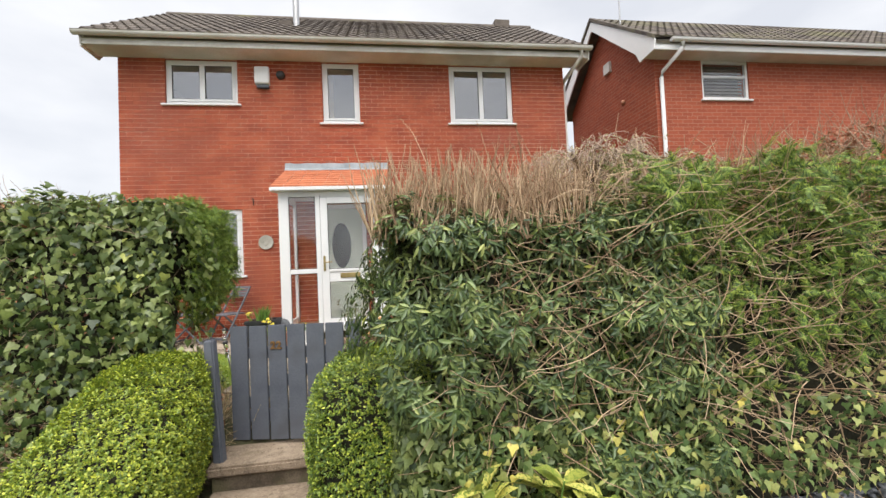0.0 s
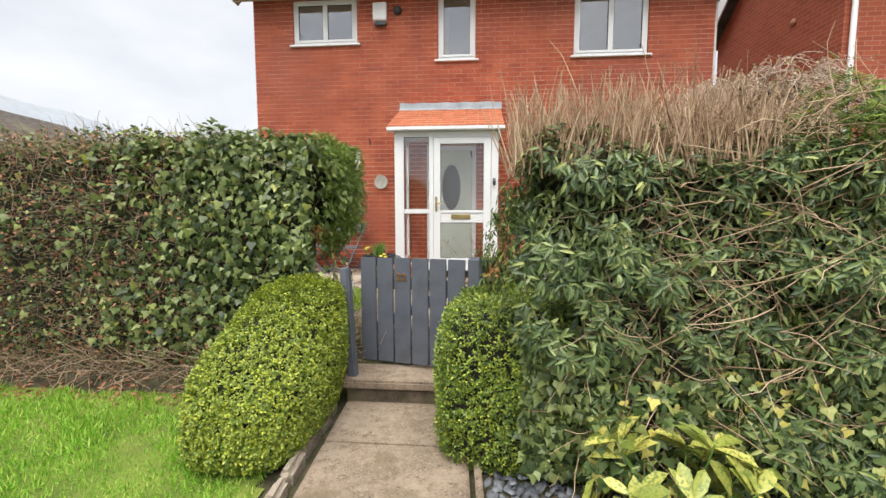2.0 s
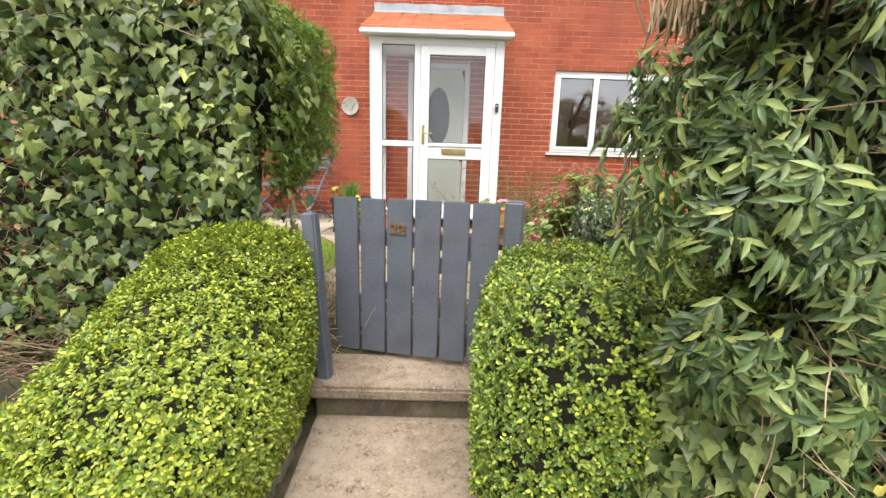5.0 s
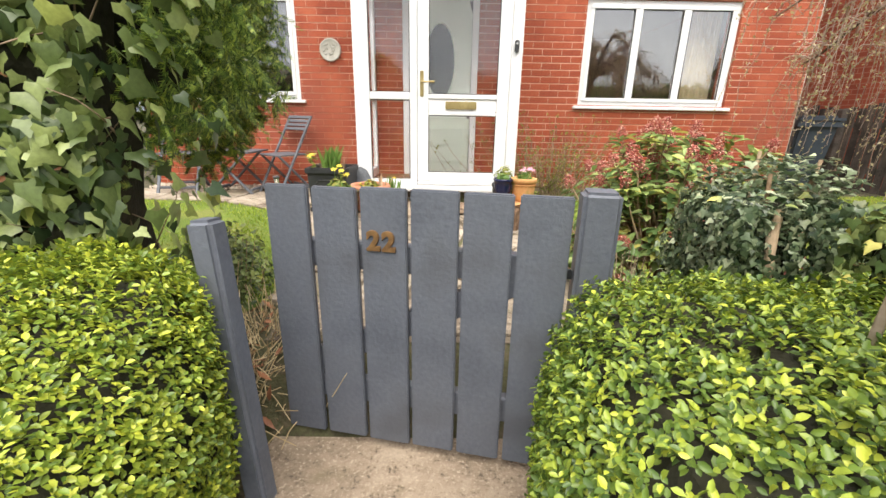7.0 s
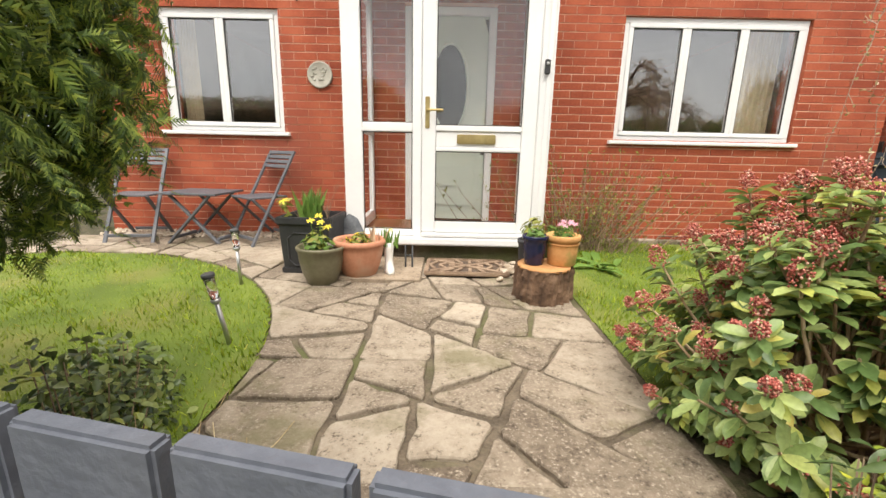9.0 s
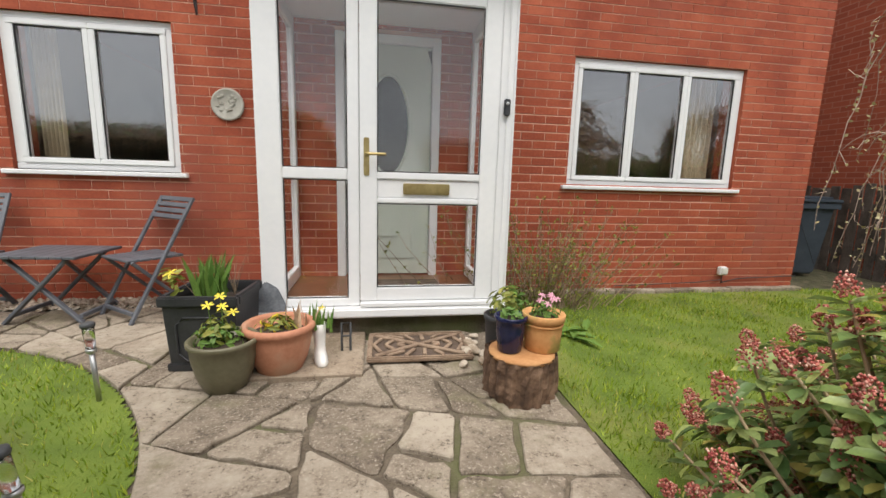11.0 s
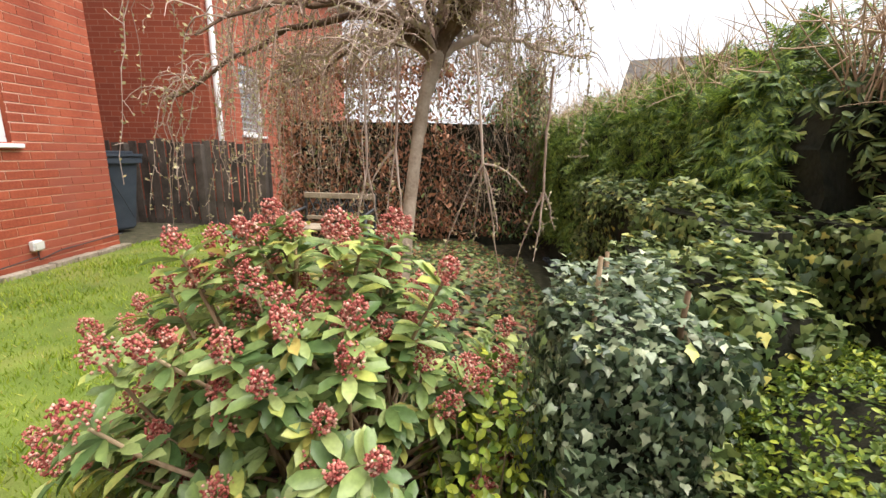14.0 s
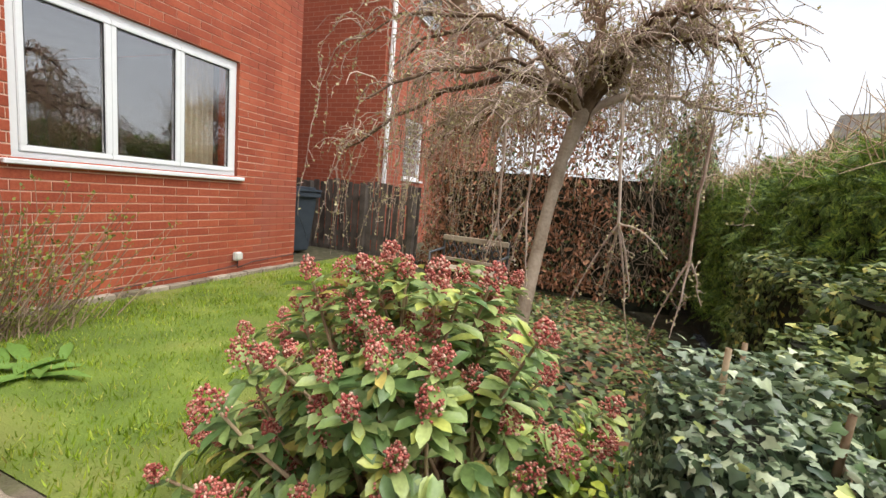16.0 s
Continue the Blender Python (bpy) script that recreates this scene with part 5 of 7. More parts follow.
for k in range(6):
    bm = bmesh.new()
    x0 = k * bw
    box(bm, x0 + 0.001, x0 + bw - 0.011 - 0.004 * rng.random(), 0, 0.022, -0.005 + 0.004 * rng.random(), 0.878 + 0.004 * rng.random() + 0.006 * k / 5)
    soften(bm, 0.004, 2)
    part("board", bm, M_GREY_PAINT, gate)
for z in (0.13, 0.62):
    block("rail", 0.02, 0.89, 0.023, 0.058, z, z + 0.09, M_GREY_PAINT, gate, bevel=0.004)
bm = bmesh.new()
box(bm, -0.02, 0.96, 0.024, 0.056, -0.04, 0.04, Matrix.Translation((0.02, 0, 0.22)) @ Matrix.Rotation(radians(-28), 4, "Y"))
soften(bm, 0.004)
part("brace", bm, M_GREY_PAINT, gate)
cu = bpy.data.curves.new("number", "FONT")
cu.body, cu.size, cu.extrude, cu.bevel_depth, cu.align_x = "22", 0.080, 0.003, 0.0012, "CENTER"
cu.offset, cu.space_character = 0.003, 1.18
num = new("number", cu)
dg = bpy.context.evaluated_depsgraph_get()
nm = bpy.data.meshes.new_from_object(num.evaluated_get(dg))
bpy.data.objects.remove(num)
nm.materials.clear()
nm.materials.append(M_BRONZE)
numob = hang("number", nm, gate, "bronze house number 22")
numob.matrix_basis = Matrix.Translation((2.5 * bw - 0.012, -0.004, 0.70)) @ Matrix.Rotation(radians(90), 4, "X")
for k, lx in ((0, 0.97), (1, 0.97)):
    z = 0.2 + 0.45 * k
    block("hinge", 0.72, 0.955, -0.006 + 0.066, 0.064 + 0.002, z - 0.015, z + 0.015, M_CASTIRON, gate, "black strap hinge", 0.001)


def post(x, y, z0, z1, turn, label, lean=(0, 0), half=0.05):
    ob = thing("gate_post", pose(x, y, z0, lean[0], lean[1], turn), label, "post", "gate posts")
    bm = bmesh.new()
    box(bm, -half, half, -half, half, 0, z1 - z0)
    soften(bm, 0.012, 3)
    part("shaft", bm, M_GREY_PAINT, ob)


post(-1.165, -4.17, -0.56, 0.60, -11, "square dark grey painted timber gate post")
post(-2.11, -4.315, -0.56, 0.53, -8, "square dark grey timber post leaning into the box hedge", (-3.0, -5.0), 0.036)


# ---- neighbouring house ----
def neighbour():
    nb = thing("house", pose(4.65, 0, -0.3), "neighbouring red brick house with white gutters and dark tiled roof", "house")
    o = Vector((4.65, 0, -0.3))
    def lb(name, x0, x1, y0, y1, z0, z1, mat, label="", bevel=0.004, parent=None):
        return block(name, x0 - o.x, x1 - o.x, y0, y1, z0 - o.z, z1 - o.z, mat, parent or nb, label, bevel)
    ob = pierced_wall("wall", 0, 7.5, 0, 5.35, [(0.88, 1.67, 1.46, 2.58), (1.05, 2.15, 4.40, 5.22)], 0.0, 0.28, M_FAR_BRICK, nb)
    lb("wall", 4.65, 4.93, 0.283, 3.6, -0.3, 5.05, M_FAR_BRICK, bevel=0)
    lb("wall", 11.9, 12.15, 0.283, 3.6, -0.3, 5.05, M_FAR_BRICK, bevel=0)
    lb("wall", 4.94, 11.89, 3.35, 3.6, -0.3, 5.05, M_FAR_BRICK, bevel=0)
    lb("floor_slab", 4.94, 11.89, 0.29, 3.34, 2.5, 2.7, M_PLASTER, bevel=0)
    v = [(x, y, z + 0.3) for x in (0, 0.28) for y, z in ((0, 5.05), (3.6, 5.05), (1.8, 6.60))]
    hang("gable", mesh_of("gable", v, [(0, 1, 2), (5, 4, 3), (0, 3, 4, 1), (1, 4, 5, 2), (2, 5, 3, 0)], M_FAR_BRICK), nb)
    deck, me, fm, cols, tw, th = roof(nb, -0.28, 7.8, -0.42, 5.40, 1.80, 7.03, 0.33, 10)
    bm = bmesh.new()
    for r in range(10):
        for c in range(cols):
            d = len(bm.verts)
            bm.from_mesh(me)
            bm.verts.ensure_lookup_table()
            bmesh.ops.transform(bm, matrix=fm @ Matrix.Translation((c * tw, r * th, 0.02)), verts=bm.verts[d:])
    part("roof_tiles", bm, M_TILE, deck, "rows of dark concrete tiles", kind="stuff")
    for back in (False, True):
        for name, ex, w, q, mat, lab in (("bargeboard", -0.30, 0.03, [(-0.44, 5.18), (0.02, 5.14), (0.14, 5.36), (1.80, 6.78), (1.80, 7.0), (-0.46, 5.38)], M_UPVC, "white bargeboard on the gable"),
                                         ("verge", -0.33, 0.13, [(-0.46, 5.39), (1.80, 7.03), (1.80, 7.11), (-0.46, 5.46)], M_TILE, "grey verge tiles along the gable")):
            bm = bmesh.new()
            q = [(3.603 - y if back else y, z) for y, z in q]
            s0 = [bm.verts.new((ex, y, z)) for y, z in q]
            s1 = [bm.verts.new((ex + w, y, z)) for y, z in q]
            bm.faces.new(s0), bm.faces.new(s1)
            for i in range(len(q)):
                bm.faces.new((s0[i], s0[(i + 1) % len(q)], s1[(i + 1) % len(q)], s1[i]))
            part(name, bm, mat, nb, lab)
    lb("fascia", 4.65 - .29, 12.4, -0.40, -0.375, 4.90, 5.09, M_UPVC, "white fascia board")
    lb("soffit", 4.65 - .27, 12.4, -0.373, -0.004, 4.895, 4.91, M_UPVC_OLD, "pale soffit", 0.002)
    gutter("gutter", 0.05, 7.9, -0.465, 5.385, nb, M_UPVC)
    tube_part("downpipe", [([(0.30, -0.46, 5.34), (0.30, -0.44, 5.22), (0.12, -0.08, 4.92), (0.10, -0.06, 4.8), (0.10, -0.06, 0.2)], (0.04,) * 5)], M_UPVC, nb, "white plastic downpipe", 10)
    for x0, x1, z0, z1, n in ((5.53, 6.32, 1.16, 2.28, 1), (5.70, 6.80, 4.10, 4.92, 1)):
        w = lb("window_frame", x0, x1, 0.03, 0.09, z0, z0 + 0.06, M_UPVC, "white window frame")
        lb("jamb", x0, x0 + 0.06, 0.031, 0.089, z0 + 0.061, z1, M_UPVC, parent=w)
        lb("jamb", x1 - 0.06, x1, 0.031, 0.089, z0 + 0.061, z1, M_UPVC, parent=w)
        lb("head", x0 + .061, x1 - .061, 0.031, 0.089, z1 - 0.06, z1, M_UPVC, parent=w)
        lb("transom", x0 + .061, x1 - .061, 0.028, 0.085, z1 - 0.36, z1 - 0.31, M_UPVC, parent=w)
        lb("window_sill", x0 - 0.04, x1 + 0.04, -0.05, 0.08, z0 - 0.035, z0 - 0.001, M_UPVC, parent=w)
        g = lb("pane", x0 + .06, x1 - .06, 0.05, 0.056, z0 + .06, z1 - .06, M_GLASS, "clear glass", 0, w)
        g.visible_shadow = False
        for k in range(9):
            lb("blind_slat", x0 + .07, x1 - .07, 0.12, 0.14, z0 + .1 + k * (z1 - z0 - .2) / 9, z0 + .13 + k * (z1 - z0 - .2) / 9, M_PLASTER, "", 0.002, w)
    for sx in (1.0,):
        lathe("gable_vent", [(0.06, 0), (0.06, 0.03), (0.03, 0.05)], M_TERRA, nb, "small round gable vent", 12, m=Matrix.Translation((0, 1.1, 4.75)) @ Matrix.Rotation(radians(-90), 4, "Y"))
    box_ob = lb("meter_box", 4.58, 4.648, 1.5, 1.75, 5.35, 5.6, M_UPVC_OLD, "small box on the gable")
    tube_part("aerial", [([(-0.1, 0.9, 5.9), (-0.1, 0.9, 7.9)], (0.015, 0.012)), ([(-0.45, 0.9, 7.55), (0.35, 0.9, 7.6)], (0.008, 0.008))], M_STEEL, nb, "thin metal aerial pole", 6)


neighbour()

# ---- far houses over the hedges ----
def far_house(x, y, z, turn, w, d, h, rise, label):
    fh = thing("house", pose(x, y, z, 0, 0, turn), label, "house")
    block("wall", -w / 2, w / 2, -d / 2, d / 2, 0, h, M_FAR_BRICK, fh, "brick walls", 0)
    bm = bmesh.new()
    q = [(-d / 2 - .4, h - .15), (0, h + rise), (d / 2 + .4, h - .15), (d / 2 + .4, h - .35), (0, h + rise - .25), (-d / 2 - .4, h - .35)]
    s0 = [bm.verts.new((-w / 2 - .3, a, b)) for a, b in q]
    s1 = [bm.verts.new((w / 2 + .3, a, b)) for a, b in q]
    bm.faces.new(s0), bm.faces.new(s1)
    for i in range(6):
        bm.faces.new((s0[i], s0[(i + 1) % 6], s1[(i + 1) % 6], s1[i]))
    r = part("roof", bm, M_TILE, fh, "grey tiled pitched roof")
    for s in (-1, 1):
        bm = bmesh.new()
        vs = [(s * (w / 2 + 0.02), -d / 2, h - .1), (s * (w / 2 + 0.02), d / 2, h - .1), (s * (w / 2 + .02), 0, h + rise - .2)]
        a = [bm.verts.new(c) for c in vs]
        b = [bm.verts.new((c[0] - s * .2, c[1], c[2])) for c in vs]
        bm.faces.new(a), bm.faces.new(b)
        for i in range(3):
            bm.faces.new((a[i], a[(i + 1) % 3], b[(i + 1) % 3], b[i]))
        part("gable", bm, M_FAR_BRICK, fh)
        for e in (-1, 1):
            bm = bmesh.new()
            run = math.hypot(d / 2 + .4, rise + .15)
            box(bm, -0.03, 0.03, 0, run, -0.3, -0.02, Matrix.Translation((s * (w / 2 + .34), 0, h + rise)) @ Matrix.Rotation(radians(0 if e > 0 else 180), 4, "Z") @ Matrix.Rotation(-math.atan2(rise + .15, d / 2 + .4), 4, "X"))
            part("bargeboard", bm, M_UPVC, fh, "white bargeboard")
    block("fascia", -w / 2 - .32, w / 2 + .32, -d / 2 - .44, -d / 2 - .40, h - .42, h - .14, M_UPVC, fh, "white fascia")
    for k in (-0.25, 0.25):
        wd = block("window", w * k - .6, w * k + .6, -d / 2 - .03, -d / 2 - .003, h - 1.6, h - .6, M_UPVC, fh, "white window")
        block("pane", w * k - .5, w * k + .5, -d / 2 - .036, -d / 2 - .031, h - 1.5, h - .7, M_GLASS, wd, "glass", 0)


far_house(-26.7, 12.6, -0.2, 99, 9.6, 5.2, 4.65, 1.95, "distant brick house with a grey tiled roof behind the hedge")
far_house(27, -19, -0.5, -117, 8, 7, 5.4, 2.4, "distant house with a grey roof behind the conifers")

# ---- far hill ----
def far_hill():
    """A long ridge beyond the houses; distance haze is mixed into its colour."""
    v, f, n = [], [], 40
    for i in range(n):
        az = radians(-95 + 66 * i / (n - 1))
        up = 67 * math.exp(-((i / (n - 1) - 0.60) / 0.36) ** 2) + 1.2 * math.sin(i * 0.9) + 0.6 * math.sin(i * 2.3)
        for r, h in ((270, -1.0), (300, up * 0.72), (335, up), (380, up * 0.6)):
            v.append((r * math.sin(az), r * math.cos(az), h))
    for i in range(n - 1):
        for k in range(3):
            f.append((i * 4 + k, i * 4 + k + 1, i * 4 + k + 5, i * 4 + k + 4))
    tagged(hang("backdrop", mesh_of("backdrop", v, f, M_HILL, True)), "distant hill beyond the houses, grey-blue haze painted in", "hill", kind="structure")


far_hill()

# ---- fence ----
fence = thing("fence", pose(4.25, 0, -0.3), "dark weathered vertical board fence beside the lawn", "fence")
rng = np.random.default_rng(41)
fy = 3.4
while fy > -0.95:
    w = 0.085 + 0.03 * rng.random()
    block("board", -0.012 + 0.012 * rng.random(), 0.012, fy - w, fy, 0.12, 1.28 + 0.07 * rng.random(), M_FENCE, fence, bevel=0.003)
    fy -= w + 0.022
for z in (0.42, 1.02):
    block("rail", 0.013, 0.05, -0.95, 3.4, z, z + 0.08, M_FENCE, fence, bevel=0.004)
for y in (2.6, 1.0, -0.05, -0.9):
    block("post", -0.11, -0.014, y - 0.05, y + 0.05, 0, 1.26 + 0.08 * rng.random(), M_FENCE, fence, bevel=0.008)

# ---- wheelie bin ----
wheelie = thing("wheelie_bin", pose(3.47, 0.72, -0.13, 0, 0, -12), "dark blue-grey plastic wheelie bin beside the house", "bin")
bm = bmesh.new()
for v in box(bm, -0.24, 0.24, -0.28, 0.28, 0.05, 0.93):
    if v.co.z < 0.5:
        v.co.x *= 0.8
        v.co.y = v.co.y * 0.72 + 0.03
soften(bm, 0.025, 2)
part("body", bm, M_BIN, wheelie)
bm = bmesh.new()
box(bm, -0.27, 0.27, -0.33, 0.31, 0.935, 0.975)
box(bm, -0.21, 0.21, -0.26, 0.22, 0.972, 1.005)
soften(bm, 0.012, 2)
part("lid", bm, M_BIN, wheelie, "ribbed plastic lid")
bars("rim", [(-0.265, 0.265, -0.31, -0.285, 0.86, 0.93), (-0.268, -0.243, -0.284, 0.28, 0.86, 0.93), (0.243, 0.268, -0.284, 0.28, 0.86, 0.93)], M_BIN, wheelie, "", 0.006)
tube_part("handle", [([(-0.2, 0.36, 0.93), (0.2, 0.36, 0.93)], (0.015, 0.015))], M_BLACK_POT, wheelie, "", 8)
for s in (-1, 1):
    lathe("wheel", [(0.09, 0), (0.1, 0.01), (0.1, 0.04), (0.09, 0.05)], M_BLACK_POT, wheelie, "black rubber wheel", 18, m=Matrix.Translation((s * 0.2 - 0.025, 0.27, 0.1)) @ Matrix.Rotation(radians(90), 4, "Y"))
tube_part("stripe", [([(-0.245, -0.283, 0.9), (0.1, -0.262, 0.2)], (0.004, 0.004))], M_BLACK_POT, wheelie, "", 4)

# ---- garden bench ----
bench = thing("garden_bench", pose(3.72, -2.06, -0.36, 0, 0, -94), "weathered timber garden bench with cast-iron lattice back", "bench")
for k in range(4):
    block("seat_slat", -0.44, 0.44, -0.42 + 0.1 * k, -0.34 + 0.1 * k, 0.36, 0.385, M_BENCH, bench, bevel=0.005)
block("top_rail", -0.46, 0.46, 0.0, 0.035, 0.70, 0.77, M_BENCH, bench, "pale weathered top rail", 0.006)
block("lower_rail", -0.44, 0.44, 0.0, 0.03, 0.43, 0.475, M_BENCH, bench, bevel=0.005)
lines = []
for k in range(8):
    x = -0.40 + k * 0.1
    lines.append(([(x, 0.015, 0.475), (x + 0.1, 0.015, 0.70)], (0.009, 0.009)))
    lines.append(([(x + 0.1, 0.015, 0.475), (x, 0.015, 0.70)], (0.009, 0.009)))
for k in range(5):
    a = np.linspace(0, math.tau, 11)
    lines.append((np.stack([-0.3 + k * 0.15 + 0.05 * np.cos(a), np.full(11, 0.012), 0.59 + 0.05 * np.sin(a)], 1), [0.008] * 11))
for line in lines:
    tube_part("lattice_bar", [line], M_CASTIRON, bench, "", 5)
for s in (-1, 1):
    tube_part("end_frame", [([(s * 0.45, 0.03, 0.0), (s * 0.45, 0.03, 0.35), (s * 0.45, 0.04, 0.78)], (0.02, 0.02, 0.018)), ([(s * 0.45, -0.4, 0.0), (s * 0.45, -0.38, 0.34), (s * 0.45, -0.40, 0.56), (s * 0.45, 0.03, 0.58)], (0.02, 0.02, 0.018, 0.018)), ([(s * 0.45, -0.4, 0.35), (s * 0.45, 0.03, 0.35)], (0.016, 0.016))], M_CASTIRON, bench, "curved cast-iron end", 6)

# ---- weeping tree ----
def weeping_tree():
    rng = np.random.default_rng(51)
    tree = thing("weeping_tree", pose(0.86, -3.20, -0.15), "small bare weeping tree with long hanging budding twigs", "tree")
    trunk = [(0, 0.02, 0), (0.09, 0.0, 0.3), (0.20, -0.03, 0.7), (0.31, -0.06, 1.05), (0.36, -0.075, 1.18), (0.37, -0.08, 1.22), (0.40, -0.10, 1.38), (0.46, -0.15, 1.58), (0.52, -0.21, 1.76)]
    tube_part("trunk", [(trunk, (0.058, 0.047, 0.041, 0.038, 0.038, 0.046, 0.04, 0.052, 0.042))], M_BIRCH, tree, "leaning smooth tan trunk with a grafted collar", 12)
    twigs, buds = [], []
    top = np.array((0.50, -0.19, 1.70))

    def along(pts, s):
        f = s * (len(pts) - 1)
        i = min(int(f), len(pts) - 2)
        return pts[i] + (pts[i + 1] - pts[i]) * (f - i)

    def spurs(pts, count, length):
        for _ in range(count):
            a = along(pts, 0.15 + 0.85 * rng.random())
            d = unit(rng.normal(0, 1, 3) + DOWN * 0.35)
            e = a + d * (length * (0.4 + rng.random())) * np.linspace(0, 1, 4)[:, None] + rng.normal(0, 0.006, (4, 3))
            twigs.append((e, np.linspace(0.0026, 0.0012, 4)))
            buds.extend((e[-1], e[2]))

    def strand(st, out, spread, drop, r):
        m = 12
        u = np.linspace(0, 1, m)
        pts = st + out * (spread * (1 - np.exp(-2.4 * u)))[:, None] + UP * (0.10 * np.sin(u * 3) * (1 - u) - drop * u ** 1.5)[:, None] + np.cumsum(rng.normal(0, 0.016, (m, 3)), axis=0)
        pts[:, 2] = np.maximum(pts[:, 2], 0.16 + 0.1 * rng.random())
        twigs.append((pts, np.linspace(r, r * 0.35, m)))
        buds.extend(along(pts, w) for w in rng.random(int(10 + 26 * drop)))
        spurs(pts, int(3 + 4 * drop), 0.07)

    # gnarled limbs in a flat dome, with crooked twigs all along them
    limbs = 30
    for k in range(limbs):
        a = math.tau * k / limbs + rng.normal(0, 0.12)
        left, near = max(0.0, math.sin(a)), max(0.0, -math.cos(a))
        reach = (0.62 + 0.35 * rng.random()) * (1 + 1.15 * left) * (1 - 0.42 * near)
        rise = 0.10 + 0.48 * rng.random() ** 0.8
        out = np.array((math.cos(a), math.sin(a), 0))
        n = 12
        t = np.linspace(0, 1, n)
        pts = top + out * (reach * t[:, None]) + UP * ((rise * np.sin(np.minimum(1.0, t * 1.7) * 1.57) - (0.18 + 0.25 * left) * t ** 2.6)[:, None])
        pts[2:] += np.cumsum(rng.normal(0, 0.03, (n - 2, 3)), axis=0)
        pts[0] = top - UP * 0.1 * rng.random()
        tube_part("limb", [(pts, np.linspace(0.026, 0.005, n) * (0.7 + 0.6 * rng.random()))], M_BARK if k % 3 else M_WILLOW, tree, "", 7)
        for j in range(38):
            s = 0.12 + 0.88 * rng.random()
            st = along(pts, s)
            b = a + rng.normal(0, 1.0)
            o2 = np.array((math.cos(b), math.sin(b), 0))
            m = 7
            u = np.linspace(0, 1, m)
            ln = 0.10 + 0.30 * rng.random()
            tp = st + o2 * (ln * u)[:, None] + UP * (0.07 * np.sin(u * 3.1) - 0.10 * rng.random() * u ** 2)[:, None] + np.cumsum(rng.normal(0, 0.014, (m, 3)), axis=0)
            twigs.append((tp, np.linspace(0.0045, 0.0016, m) * (0.7 + 0.5 * rng.random())))
            buds.extend(along(tp, w) for w in rng.random(3))
            spurs(tp, 1, 0.06)
        hanging = int(2 + 17 * left + 5 * max(0.0, -math.sin(a))) if near < 0.6 else 1
        for j in range(hanging):
            s = 0.3 + 0.7 * rng.random()
            b = a + rng.normal(0, 0.5)
            strand(along(pts, s), np.array((math.cos(b), math.sin(b), 0)), 0.10 + 0.25 * rng.random(), 0.35 + 0.95 * rng.random() * (0.5 + 0.5 * left), 0.0034 + 0.002 * rng.random())
    # stouter forked branches hanging clear of the trunk
    for st, knee, ends in (((0.10, -0.42, 1.65), (0.10, -0.47, 1.02), ((0.02, -0.24, 0.45), (0.12, -0.58, 0.62), (0.14, -0.60, 0.35), (0.05, -0.74, 0.85), (0.30, -0.44, 0.50))),
                           ((0.16, -0.85, 1.55), (0.14, -0.84, 0.86), ((0.10, -0.68, 0.36), (0.20, -0.93, 0.62), (0.06, -0.80, 0.45))),
                           ((0.06, 0.02, 1.62), (0.06, 0.03, 1.10), ((0.02, 0.10, 0.60), (0.05, -0.02, 0.55), (0.10, 0.24, 0.75))),
                           ((0.22, 0.25, 1.66), (0.18, 0.22, 0.98), ((0.12, 0.30, 0.52), (0.24, 0.14, 0.48)))):
        st, knee = np.array(st), np.array(knee)
        t = np.linspace(0, 1, 9)[:, None]
        lines = [(st * (1 - t) + knee * t + np.cumsum(rng.normal(0, 0.008, (9, 3)), axis=0) * (1 - t), np.linspace(0.008, 0.0075, 9))]
        for e in ends:
            e = np.array(e)
            p = knee * (1 - t) + e * t + UP * (0.045 * np.sin(t * 3.14)) * (abs(e[1] - knee[1]) > 0.08) + rng.normal(0, 0.006, (9, 3)) * t
            lines.append((p, np.linspace(0.007, 0.0025, 9)))
            buds.extend(along(p, w) for w in rng.random(18))
            spurs(p, 6, 0.06)
        tube_part("hanging_branch", lines, M_WILLOW, tree, "forked pale hanging branch", 6)
    tube_part("twigs", twigs, M_WILLOW, tree, "long hanging pinkish-brown twigs", 4, "stuff")
    b = np.array(buds)
    nr = unit(rng.normal(0, 1, b.shape))
    leaves("buds", "small", b, nr, nr + UP * 0.4, 0.013 + 0.015 * rng.random(len(b)), M_BUD, tree, "small pale opening buds", 0.4, 52, "stuff")


weeping_tree()

